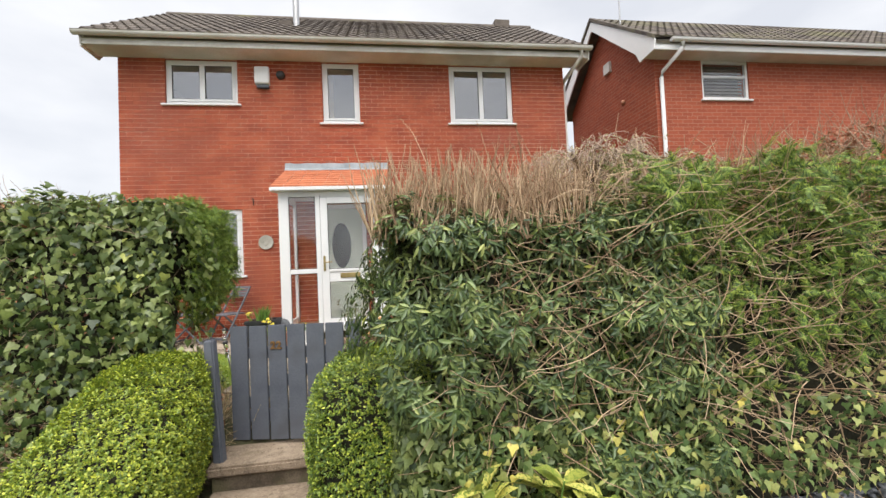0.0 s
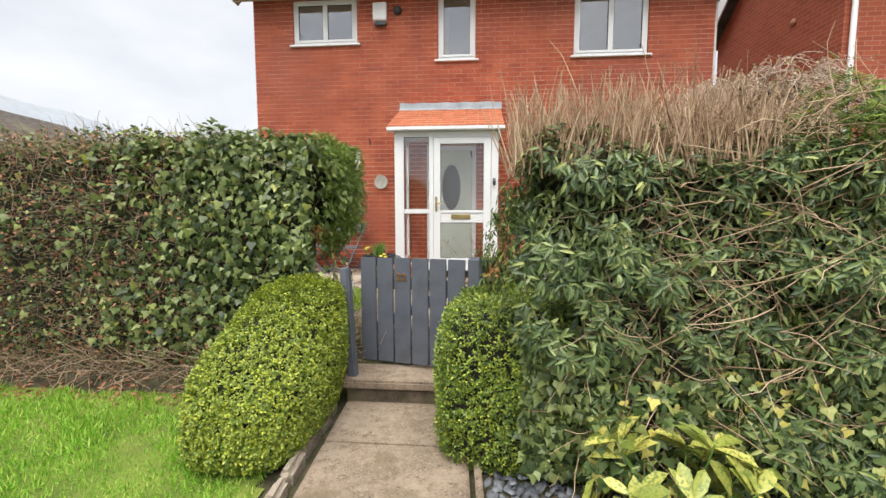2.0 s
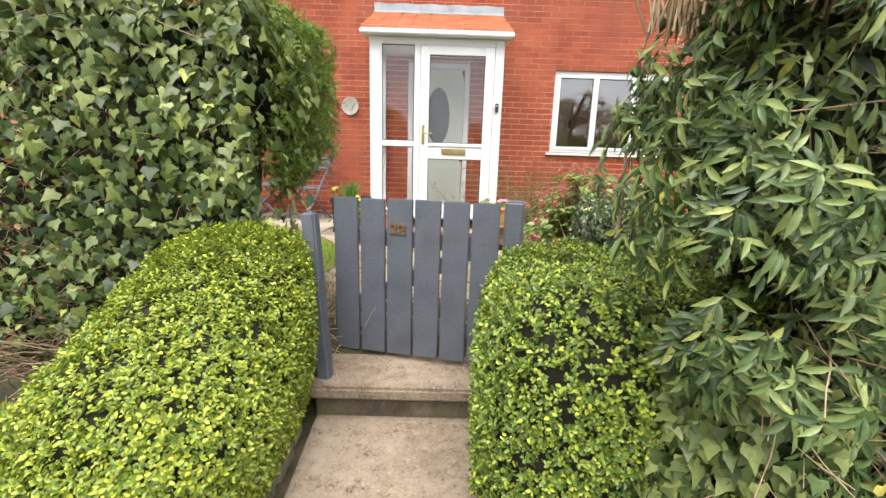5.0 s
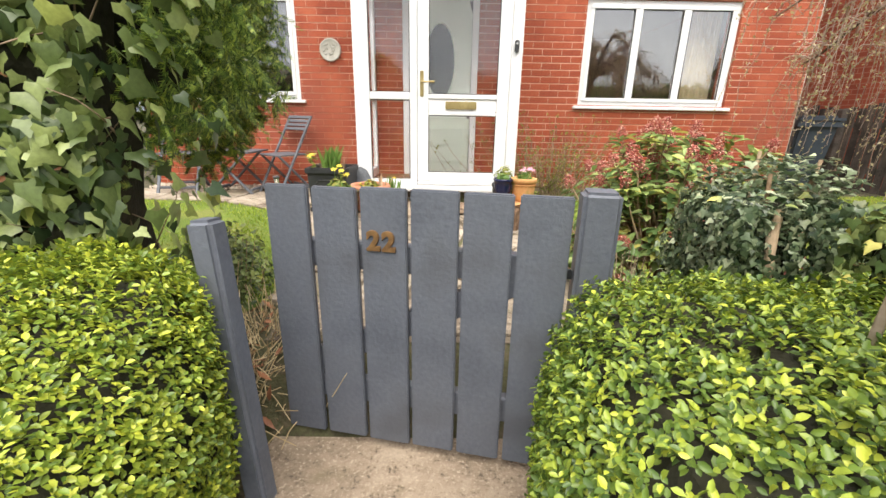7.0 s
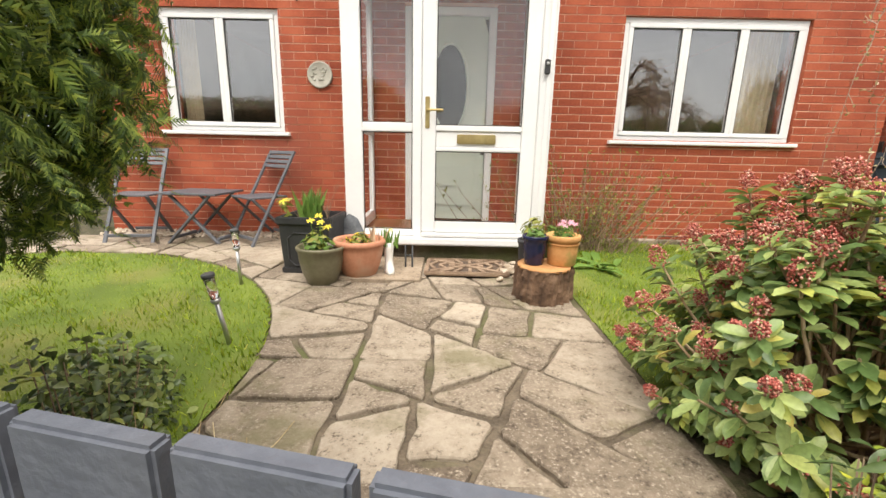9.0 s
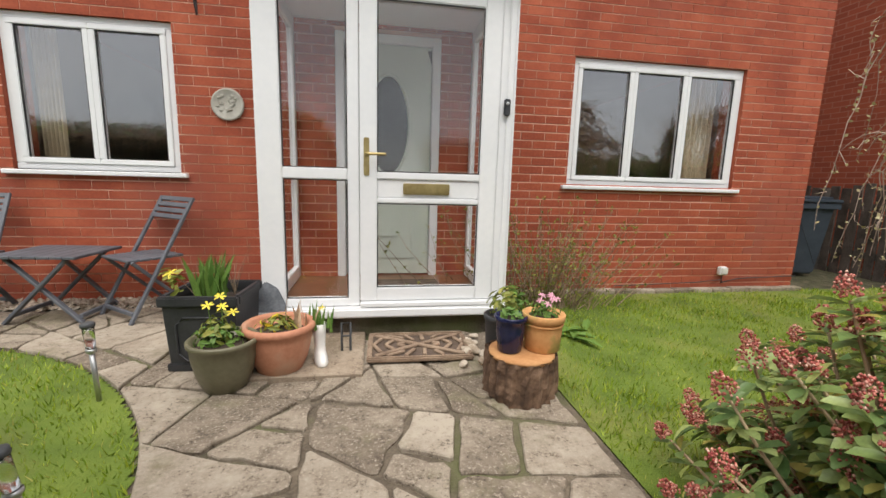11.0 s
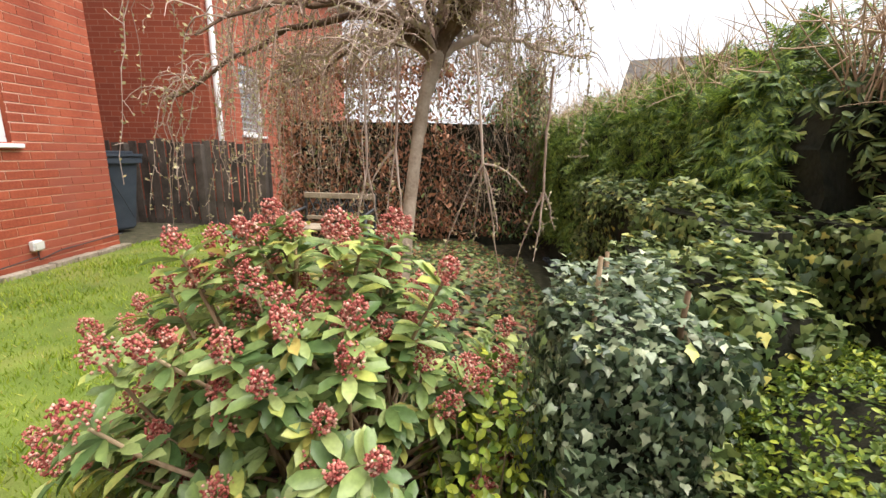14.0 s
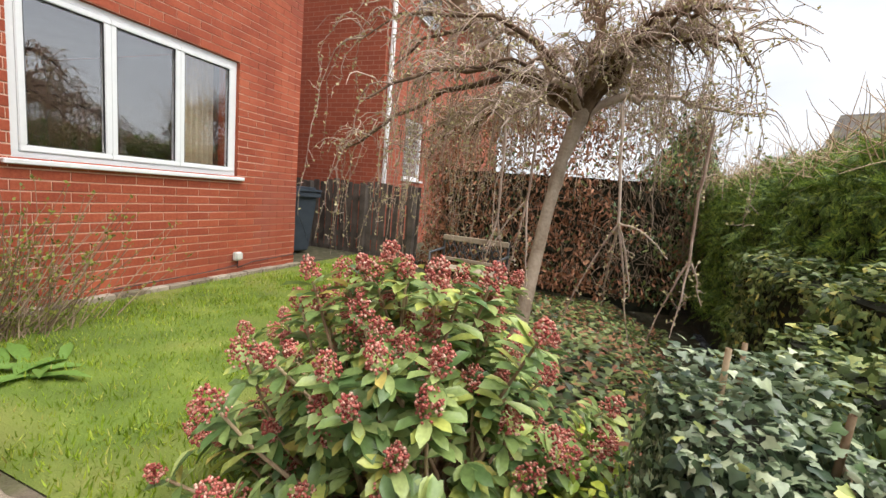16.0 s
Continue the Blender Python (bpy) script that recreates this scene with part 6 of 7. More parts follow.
# ---- flowering shrub with red bud clusters ----
def skimmia():
    rng = np.random.default_rng(61)
    c = np.array((-0.37, -3.13, -0.14))
    sh = thing("skimmia_shrub", pose(*c), "evergreen skimmia shrub covered in dark red bud clusters", "shrub")
    stems, heads, lp, ln, lt = [], [], [], [], []
    n = 380
    for k in range(n):
        q = unit(rng.normal(0, 1, 3) + UP * 0.75)
        if q[1] < -0.35 and rng.random() < 0.45:
            continue
        r = np.array((0.61, 0.70, 0.80)) * ((0.70 + 0.34 * rng.random() + 0.14 * lump(q[None], 2.6, 4)[0]) if k < 280 else 0.5 + 0.35 * rng.random())
        tip = q * r + np.array((0, 0, 0.06))
        if tip[2] < 0.1:
            tip[2] = 0.1 + 0.2 * rng.random()
        root = np.array((rng.normal(0, 0.1), rng.normal(0, 0.1), 0.0))
        mid = root * 0.5 + tip * 0.5 + np.array((*rng.normal(0, 0.05, 2), -0.06))
        t = np.linspace(0, 1, 6)[:, None]
        pts = root * (1 - t) ** 2 + 2 * mid * t * (1 - t) + tip * t * t
        stems.append((pts, np.linspace(0.009, 0.004, 6)))
        d = unit(pts[-1] - pts[-2] + UP * 0.02)
        for ring, (back, m, sp) in enumerate(((0.01, 6, 0.9), (0.04, 6, 1.15), (0.085, 5, 1.3), (0.14, 3, 1.4))):
            for j in range(m):
                a = unit(np.cross(d, unit(rng.normal(0, 1, 3))))
                lp.append(tip - d * back)
                lt.append(a * sp + d * 0.55)
                ln.append(d + a * -0.3 + UP * 0.25)
        if k < 280 and rng.random() < 0.85:
            heads.append((tip + d * 0.03, d, 0.019 + 0.017 * rng.random()))
    tube_part("stems", stems, M_TWIG_PALE, sh, "brown woody stems", 5, "stuff")
    lp, ln, lt = np.array(lp), np.array(ln), np.array(lt)
    leaves("leaves", "oval", lp, ln, lt, 0.05 + 0.045 * rng.random(len(lp)), M_SKIMMIA, sh, "leathery oval green leaves", 0.22, 62, "stuff")
    iv = np.array([(1, 0, 0), (-1, 0, 0), (0, 1, 0), (0, -1, 0), (0, 0, 1), (0, 0, -1)], float)
    it = np.array([(0, 2, 4), (2, 1, 4), (1, 3, 4), (3, 0, 4), (2, 0, 5), (1, 2, 5), (3, 1, 5), (0, 3, 5)])
    for pos, d, r in heads:
        m = 150
        q = unit(rng.normal(0, 1, (m, 3)))
        q = q[(q @ d) > -0.55]
        sc = np.array((1, 1, 1.0)) * r
        ctr = pos + q * sc * (0.35 + 0.75 * rng.random((len(q), 1)) ** 0.6) + d * (q @ d)[:, None] * r * 0.6
        rad = 0.0039 + 0.0016 * rng.random(len(q))
        v = ctr[:, None] + iv[None] * rad[:, None, None]
        f = it[None] + (np.arange(len(q)) * len(iv))[:, None, None]
        hang("bud_head", array_mesh("bud_head", v.reshape(-1, 3), f.reshape(-1, 3), M_BERRY, True), sh, "", "stuff")


skimmia()

# ---- ivy-clad stumps between shrub and front hedge ----
def ivy_stump():
    rng = np.random.default_rng(71)
    c = np.array((-0.52, -3.95, -0.35))
    ob = thing("ivy_clad_fence", pose(*c), "low broken fence smothered in pale-edged ivy", "fence")
    for x, y, z, lean in ((-0.01, 0.09, 1.04, 0.0), (-0.08, -0.08, 0.985, -0.01), (0.1, 0.02, 1.02, 0.04)):
        tube_part("stake", [([(x, y, 0.86), (x + lean * .6, y, 0.93), (x + lean, y, z)], (0.0065, 0.0065, 0.006))], M_TWIG_PALE, ob, "snapped pale stake", 7)
    tube_part("stem", [([(-0.06, -0.11, 0.0), (-0.10, -0.14, 0.45), (-0.05, -0.12, 0.66), (-0.07, -0.12, 0.80), (-0.05, -0.10, 0.88)], (0.014, 0.017, 0.012, 0.016, 0.011)), ([(-0.17, -0.1, 0.3), (-0.28, -0.02, 0.42), (-0.33, 0.1, 0.36)], (0.014, 0.012, 0.008)), ([(0.05, 0.0, 0.0), (0.02, 0.05, 0.4), (0.1, 0.0, 0.85)], (0.03, 0.025, 0.02))], M_TWIG_PALE, ob, "twisted woody stem", 8)
    lo, hi = np.array((-0.24, -0.17, 0.0)), np.array((0.18, 0.22, 0.97))
    core("inside", lo, hi, 0.12, ob, s=7)
    p, nv = shell(14000, lo, hi, rng, "fblrt", 0.13, 0.08, 5.0, 7.0, 0.2)
    leaves("ivy_leaves", "ivy", p, nv, tile(DOWN, len(p)) + 0.4 * nv, 0.011 + 0.02 * rng.random(len(p)), M_IVY_GREY, ob, "glossy grey-green ivy leaves", 0.4, 72, "stuff")
    hang_p, hang_n = shell(150, lo, hi, rng, "bt", 0.02, 0.1, 4.0, 7.0, 0.2)
    leaves("young_leaves", "ivy", hang_p, hang_n, tile(DOWN, len(hang_p)) + 0.5 * hang_n, 0.016 + 0.018 * rng.random(len(hang_p)), M_IVY_VARI, ob, "small pale yellow-green leaves", 0.4, 73, "stuff")


ivy_stump()

# ivy hanging on the garden side of the front hedge
rng = np.random.default_rng(75)
for (bx, by, bz), lo, hi, count, lab in (((0.6, -4.6, -0.4), (-0.75, -0.14, 0.0), (1.3, 0.16, 1.15), 10500, "bank of dark and yellow-edged ivy behind the front hedge"), ((-0.68, -4.10, -0.4), (-0.26, -0.18, 0.0), (0.26, 0.03, 0.66), 2400, "low ivy curtain on the garden side of the box hedge"), ((-0.12, -4.26, -0.4), (-0.44, -0.24, 0.0), (0.55, 0.06, 1.0), 7500, "low curtain of yellow-edged ivy over the box hedge"), ((-0.10, -4.93, -0.4), (-0.55, -0.12, 0.0), (0.7, 0.16, 1.18), 6500, "tall bank of yellow-edged ivy behind the box hedge")):
    ivy_bank = thing("ivy_bank", pose(bx, by, bz), lab, "ivy")
    lo, hi = np.array(lo), np.array(hi)
    core("inside", lo, hi, 0.07, ivy_bank, s=9, rough=0.02)
    p, nv = shell(count, lo, hi, rng, "blrt", 0.12, 0.1, 3.0, 9.0)
    yel = rng.random(len(p)) < 0.36
    leaves("ivy_leaves", "ivy", p[~yel], nv[~yel], tile(DOWN, (~yel).sum()) + 0.4 * nv[~yel], 0.02 + 0.024 * rng.random((~yel).sum()), M_IVY, ivy_bank, "dark ivy leaves", 0.4, 76, "stuff")
    leaves("variegated_ivy", "ivy", p[yel], nv[yel], tile(DOWN, yel.sum()) + 0.4 * nv[yel], 0.02 + 0.022 * rng.random(yel.sum()), M_IVY_VARI, ivy_bank, "yellow-edged ivy leaves", 0.4, 77, "stuff")

# copper hedge at the end of the garden
rng = np.random.default_rng(81)
beech = thing("beech_hedge", pose(4.75, -2.6, -0.4), "brown beech hedge with dry copper leaves behind the bench", "hedge")
lo, hi = np.array((-0.35, -2.3, 0.0)), np.array((0.45, 1.75, 2.68))
core("inside", lo, hi - np.array((0, 0, 0.6)), 0.33, beech, s=11, rough=0.12)
p, nv = shell(13000, lo, hi, rng, "fblt", 0.35, 0.2, 2.0, 11.0)
keep = lump(p, 3.0, 5) + 0.6 * lump(p, 9, 2) > -0.6 + 0.45 * (p[:, 1] < -0.9)
p, nv = p[keep], nv[keep]
green = rng.random(len(p)) < np.clip(0.1 - 0.8 * (p[:, 1] + 1.0), 0.08, 0.8)
for pick, mat_l, nm, lab in ((~green, M_BEECH, "dry_leaves", "dry copper-brown leaves"), (green, M_LAUREL, "green_leaves", "dark green leaves grown through the hedge")):
    q, nq = p[pick], nv[pick]
    leaves(nm, "oval", q, nq, tile(DOWN, len(q)) * 0.7 + 0.4 * nq, 0.05 + 0.04 * rng.random(len(q)), mat_l, beech, lab, 0.5, 82, "stuff")
p, nv = shell(1900, lo, hi, rng, "flt", 0.2, 0.12, 2.0, 11.0)
tube_part("twigs", twig_lines(rng, p - nv * 0.1, unit(UP * 0.8 + rng.normal(0, 0.5, p.shape)), 0.5, 0.005), M_TWIG, beech, "brown twigs", 4, "stuff")

# conifers closing the end of the garden
def conifer(x, y, w, h, n, seed, label):
    rng = np.random.default_rng(seed)
    ob = thing("conifer", pose(x, y, -0.5), label, "tree", "conifers at the garden end")
    tube_part("trunk", [([(0, 0, 0), (0.02, 0, h * 0.5), (0, 0.02, h * 0.95)], (0.07, 0.05, 0.015))], M_BARK, ob, "dark straight trunk", 8)
    u = rng.random(n)
    a = rng.random(n) * math.tau
    rad = w * (1 - u ** 2.2) ** 0.7 * (0.62 + 0.38 * rng.random(n) ** 0.5) * (1 + 0.2 * np.sin(5 * a + 9 * u))
    p = np.stack([rad * np.cos(a), rad * np.sin(a), h * (0.04 + 0.96 * u)], 1)
    nv = unit(np.stack([np.cos(a), np.sin(a), np.full(n, 0.35)], 1))
    leaves("crown", "spray", p, nv + UP * 0.5, nv * 0.9 + DOWN * 0.35, 0.10 + 0.10 * rng.random(n), M_CONIFER, ob, "feathery flat green sprays", 0.4, seed, "stuff")
    # dark ovoid whose colour stands for shade deep in the crown
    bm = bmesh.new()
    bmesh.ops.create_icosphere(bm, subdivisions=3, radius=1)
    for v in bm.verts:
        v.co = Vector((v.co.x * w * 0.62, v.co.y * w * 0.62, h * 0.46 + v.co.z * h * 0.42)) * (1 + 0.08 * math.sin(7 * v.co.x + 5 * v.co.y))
    part("inside", bm, M_CORE, ob, "dark body with the inner shade painted on")


conifer(6.4, -4.7, 1.0, 2.7, 4200, 91, "dense dark green conifer at the end of the garden")
conifer(0.55, -4.92, 0.30, 1.85, 3200, 94, "bushy green conifer overhanging the garden")

# low bushes by the gate inside the garden
def low_bush(x, y, z, r, n, seed, label, material, size, kind="lance"):
    rng = np.random.default_rng(seed)
    ob = thing("bush", pose(x, y, z), label, "bush")
    st = []
    for k in range(40):
        d = unit(rng.normal(0, 1, 3) + UP * 0.8)
        st.append((np.array([np.zeros(3), d * r[0] * 0.5 + UP * 0.03, d * np.array(r)]), (0.006, 0.004, 0.002)))
    tube_part("stems", st, M_TWIG, ob, "thin brown stems", 4, "stuff")
    q = unit(rng.normal(0, 1, (n, 3)) + UP * 0.4)
    p = q * np.array(r) * (0.45 + 0.6 * rng.random((n, 1)))
    p[:, 2] = np.abs(p[:, 2])
    leaves("leaves", kind, p, q + UP * 0.4, q * 0.7, size * (0.7 + 0.6 * rng.random(n)), material, ob, "", 0.5, seed, "stuff")


low_bush(-2.66, -3.34, -0.4, (0.26, 0.36, 0.66), 2300, 96, "straggly dark green bush beside the gate", M_IVY, 0.034, "round")
low_bush(-2.80, -3.05, -0.35, (0.24, 0.30, 0.48), 1500, 95, "low dark green bush at the lawn edge", M_LAUREL, 0.036, "round")
straw = thing("dry_plant", pose(-2.42, -3.68, -0.38), "tangle of dry straw-coloured stems beside the gate", "plant")
rng = np.random.default_rng(97)
n = 1900
st = np.stack([rng.normal(0, 0.12, n), rng.normal(0, 0.16, n), 0.16 * rng.random(n)], 1)
tube_part("stems", twig_lines(rng, st, unit(rng.normal(0, 1, (n, 3)) + UP * 0.55), 0.2, 0.004, 0.5), M_STRAW, straw, "", 4, "stuff")
q = np.stack([rng.normal(0, 0.12, 380), rng.normal(0, 0.15, 380), 0.04 + 0.24 * rng.random(380)], 1)
leaves("dry_leaves", "lance", q, tile(UP, 380), rng.normal(0, 1, (380, 3)), 0.05 + 0.04 * rng.random(380), M_BEECH, straw, "curled dry brown leaves", 0.6, 97, "stuff")
low_bush(-0.46, -3.64, -0.3, (0.34, 0.24, 0.66), 1900, 94, "loose green seedlings beside the skimmia", M_BOX, 0.034, "round")
low_bush(-0.85, -3.75, -0.2, (0.22, 0.2, 0.5), 300, 98, "straggly green bush beside the gate post", M_LAUREL, 0.06)


# fallen leaves and creeping green on the bare bed
rng = np.random.default_rng(99)
n = 12000
p = np.stack([-0.7 + 5.2 * rng.random(n), -4.5 + 3.3 * rng.random(n), np.zeros(n)], 1)
p = p[[not in_side_lawn(a, b) for a, b in p[:, :2]]]
p[:, 2] = ground_z(p[:, 0], p[:, 1]) + 0.012
brown = rng.random(len(p)) < 0.38
for pick, mat_l, nm, lab in ((brown, M_BEECH, "fallen_leaves", "dry brown leaves fallen on the bare bed"), (~brown, M_IVY, "ground_ivy", "creeping green ivy over the bare bed")):
    q = p[pick]
    tagged(leaves(nm, "oval" if mat_l is M_BEECH else "ivy", q, tile(UP, len(q)), rng.normal(0, 1, q.shape), 0.045 + 0.035 * rng.random(len(q)), mat_l, None, lab, 0.35, 100), lab, "leaves", kind="stuff")


# ---- things by the door ----
PAVE = -0.10


def chair(loc, turn):
    ob = thing("folding_chair", pose(*loc, 0, 0, turn), "grey painted folding wooden garden chair with slatted back", "chair", "garden chairs by the table")
    for k in range(5):
        block("seat_slat", -0.185, 0.185, -0.19 + 0.076 * k, -0.19 + 0.076 * k + 0.068, 0.425, 0.443, M_GREY_FURN, ob, bevel=0.004)
    for s in (-1, 1):
        def leg(name, x, p, q, w=0.016):
            bm = bmesh.new()
            d = Vector((0, q[0] - p[0], q[1] - p[1]))
            m = Matrix.Translation((x, (p[0] + q[0]) / 2, (p[1] + q[1]) / 2)) @ d.to_track_quat("Z", "X").to_matrix().to_4x4()
            box(bm, -0.011, 0.011, -w, w, -d.length / 2, d.length / 2, m)
            soften(bm, 0.004)
            part(name, bm, M_GREY_FURN, ob)
        leg("back_leg", s * 0.205, (-0.22, 0.0), (0.27, 0.86))
        leg("front_leg", s * 0.18, (0.24, 0.0), (-0.17, 0.43))
    for k in range(4):
        bm = bmesh.new()
        box(bm, -0.195, 0.195, -0.008, 0.008, 0, 0.036, Matrix.Translation((0, 0.178 + 0.026 * k, 0.70 + 0.043 * k)) @ Matrix.Rotation(radians(-28), 4, "X"))
        soften(bm, 0.004)
        part("back_slat", bm, M_GREY_FURN, ob)
    block("stretcher", -0.19, 0.19, -0.20, -0.18, 0.05, 0.08, M_GREY_FURN, ob)
    block("stretcher", -0.165, 0.165, 0.20, 0.22, 0.05, 0.08, M_GREY_FURN, ob)
    return ob


# scale on the copies keeps their true size
chair((-3.42, -0.36, PAVE), -38)
chair((-4.60, -0.38, PAVE), 8)
table = thing("garden_table", pose(-3.96, -0.38, PAVE, 0, 0, -4), "low grey painted folding wooden garden table", "table")
for k in range(7):
    block("top_slat", -0.28 + 0.08 * k, -0.28 + 0.08 * k + 0.076, -0.24, 0.24, 0.455, 0.475, M_GREY_FURN, table, bevel=0.003)
for s in (-1, 1):
    for a, b in ((-0.24, 0.2), (0.24, -0.2)):
        bm = bmesh.new()
        d = Vector((b - a, 0, 0.45))
        m = Matrix.Translation(((a + b) / 2, s * 0.19 + 0.012 * np.sign(a), 0.226)) @ d.to_track_quat("Z", "Y").to_matrix().to_4x4()
        box(bm, -0.018, 0.018, -0.011, 0.011, -d.length / 2, d.length / 2, m)
        soften(bm, 0.004)
        part("leg", bm, M_GREY_FURN, table)
for a in (-0.225, 0.225):
    block("stretcher", a - 0.012, a + 0.012, -0.17, 0.17, 0.03, 0.06, M_GREY_FURN, table)


def soil_disc(parent, r, z):
    lathe("soil", [(r, z - 0.01), (r * 0.7, z + 0.004), (r * 0.3, z + 0.008)], M_SOIL, parent, "dark potting soil", 20)


def strap_plant(parent, at, n, h, seed, material, spread=0.35, name="leaves", wide=1.0):
    rng = np.random.default_rng(seed)
    p = np.array(at) + np.concatenate([rng.normal(0, 0.035, (n, 2)), np.zeros((n, 1))], 1)
    d = np.concatenate([rng.normal(0, spread, (n, 2)), np.ones((n, 1))], 1)
    nr = np.concatenate([rng.normal(0, 1, (n, 2)), np.full((n, 1), 0.1)], 1)
    return leaves(name, "blade", p, nr, d, h * (0.6 + 0.5 * rng.random(n)), material, parent, "", 0.08, seed, "stuff")


def tuft(parent, at, r, n, size, seed, material, name="foliage", kind="oval"):
    rng = np.random.default_rng(seed)
    q = unit(rng.normal(0, 1, (n, 3)) + UP * 0.6)
    p = np.array(at) + q * np.array(r) * (0.3 + 0.7 * rng.random((n, 1)))
    return leaves(name, kind, p, q + UP * 0.5, q, size * (0.7 + 0.6 * rng.random(n)), material, parent, "", 0.4, seed, "stuff")


def flower(parent, at, r, material, seed):
    rng = np.random.default_rng(seed)
    a = np.arange(6) * math.tau / 6
    p = np.tile(np.array(at), (6, 1))
    d = np.stack([np.cos(a), np.sin(a), np.full(6, 0.25)], 1)
    leaves("flower", "oval", p, np.tile((0, -0.5, 0.8), (6, 1)), d, r, material, parent, "", 0.1, seed)


# square black planter
planter = thing("square_planter", pose(-2.63, -1.26, PAVE, 0, 0, -4), "square black lead-effect planter with spring bulbs", "planter")
bm = bmesh.new()
for v in box(bm, -0.185, 0.185, -0.185, 0.185, 0, 0.38):
    if v.co.z < 0.1:
        v.co.x *= 0.9
        v.co.y *= 0.9
bmesh.ops.inset_region(bm, faces=[f for f in bm.faces if f.normal.z > 0.9], thickness=0.035)
top = [f for f in bm.faces if f.normal.z > 0.9 and abs(f.calc_center_median().x) < 0.01 and abs(f.calc_center_median().y) < 0.01]
bmesh.ops.translate(bm, verts=list({v for f in top for v in f.verts}), vec=(0, 0, -0.06))
soften(bm, 0.006)
part("body", bm, M_BLACK_POT, planter)
bars("rim", [(-0.20, 0.20, -0.20, -0.165, 0.36, 0.415), (-0.20, 0.20, 0.165, 0.20, 0.36, 0.415), (-0.20, -0.165, -0.164, 0.164, 0.36, 0.415), (0.165, 0.20, -0.164, 0.164, 0.36, 0.415)], M_BLACK_POT, planter, "raised rim", 0.008)
bars("base_band", [(-0.18, 0.18, -0.18, 0.18, 0.0, 0.045)], M_BLACK_POT, planter, "", 0.006)
pl = [(-0.12, 0.1), (-0.08, 0.06), (0.08, 0.06), (0.12, 0.1), (0.12, 0.26), (0.08, 0.30), (-0.08, 0.30), (-0.12, 0.26), (-0.12, 0.1)]
tube_part("moulding", [([(x, -0.172 - 0.03 * z, z) for x, z in pl], [0.007] * len(pl))], M_BLACK_POT, planter, "raised octagonal moulding", 5)
block("soil", -0.15, 0.15, -0.15, 0.15, 0.30, 0.352, M_SOIL, planter, "dark potting soil", 0.01)
strap_plant(planter, (0.0, -0.02, 0.37), 60, 0.24, 201, M_DAFF, 0.22)
tube_part("twigs", twig_lines(np.random.default_rng(5), np.array([(-0.1, 0, 0.37)] * 9 + [(0.1, 0.03, 0.37)] * 9), unit(np.random.default_rng(6).normal(0, 0.3, (18, 3)) + UP), 0.20, 0.002), M_TWIG, planter, "", 4)
flower(planter, (-0.17, -0.1, 0.52), 0.04, M_FLOWER_Y, 202)
tuft(planter, (-0.16, -0.08, 0.46), (0.06, 0.06, 0.09), 26, 0.05, 203, M_YOUNG)

# olive pot
pot = thing("plant_pot", pose(-2.47, -1.62, PAVE), "round olive-grey glazed pot with yellow primroses", "pot")
lathe("pot", [(0.090, 0.0), (0.098, 0.005), (0.128, 0.08), (0.147, 0.17), (0.152, 0.225), (0.162, 0.236), (0.165, 0.252), (0.156, 0.26), (0.142, 0.254), (0.135, 0.22)], M_OLIVE_POT, pot)
soil_disc(pot, 0.134, 0.228)
tuft(pot, (-0.02, 0, 0.25), (0.12, 0.11, 0.08), 170, 0.042, 210, M_DAFF, kind="oval")
tuft(pot, (-0.01, 0, 0.30), (0.10, 0.10, 0.08), 60, 0.05, 211, M_YOUNG)
for k, (x, y, z) in enumerate(((-0.05, -0.03, 0.43), (0.01, -0.02, 0.42), (0.05, 0.0, 0.385), (-0.02, 0.05, 0.45))):
    flower(pot, (x, y, z), 0.03, M_FLOWER_Y, 212 + k)
tube_part("stalks", [([(x * 0.6, y, 0.25), (x, y, z)], (0.003, 0.002)) for x, y, z in ((-0.05, -0.03, 0.43), (0.01, -0.02, 0.42), (-0.02, 0.05, 0.45))], M_DAFF, pot, "", 4)

# terracotta pot
pot = thing("plant_pot", pose(-2.24, -1.48, PAVE), "large terracotta pot with rolled rim and tulip leaves", "pot")
lathe("pot", [(0.095, 0.0), (0.105, 0.006), (0.145, 0.1), (0.168, 0.2), (0.17, 0.235), (0.182, 0.245), (0.188, 0.262), (0.18, 0.28), (0.165, 0.282), (0.155, 0.265), (0.15, 0.23)], M_TERRA, pot)
soil_disc(pot, 0.15, 0.235)
tuft(pot, (0.0, 0, 0.26), (0.12, 0.10, 0.05), 60, 0.075, 221, M_YOUNG, kind="lance")
tuft(pot, (0.0, 0, 0.27), (0.10, 0.09, 0.05), 26, 0.06, 222, M_FLOWER_Y, "petals", "lance")
strap_plant(pot, (0.1, 0.04, 0.23), 8, 0.22, 223, M_TWIG_PALE, 0.2)

# boot-shaped planter
boot = thing("boot_planter", pose(-2.04, -1.42, PAVE + 0.03, 0, 0, 15), "small white ceramic boot planter with daffodil shoots", "planter")
bm = bmesh.new()
secs = [((0, -0.035), 0.034, 0.075, 0.0), ((0, -0.035), 0.036, 0.078, 0.012), ((0, -0.03), 0.034, 0.07, 0.035), ((0, -0.005), 0.03, 0.042, 0.06), ((0, 0.005), 0.03, 0.032, 0.09), ((0, 0.005), 0.034, 0.034, 0.16), ((0, 0.005), 0.038, 0.038, 0.215), ((0, 0.005), 0.034, 0.034, 0.215), ((0, 0.005), 0.03, 0.03, 0.18)]
rings = []
for (cx, cy), rx, ry, z in secs:
    rings.append([bm.verts.new((cx + rx * math.cos(math.tau * i / 18), cy + ry * math.sin(math.tau * i / 18), z)) for i in range(18)])
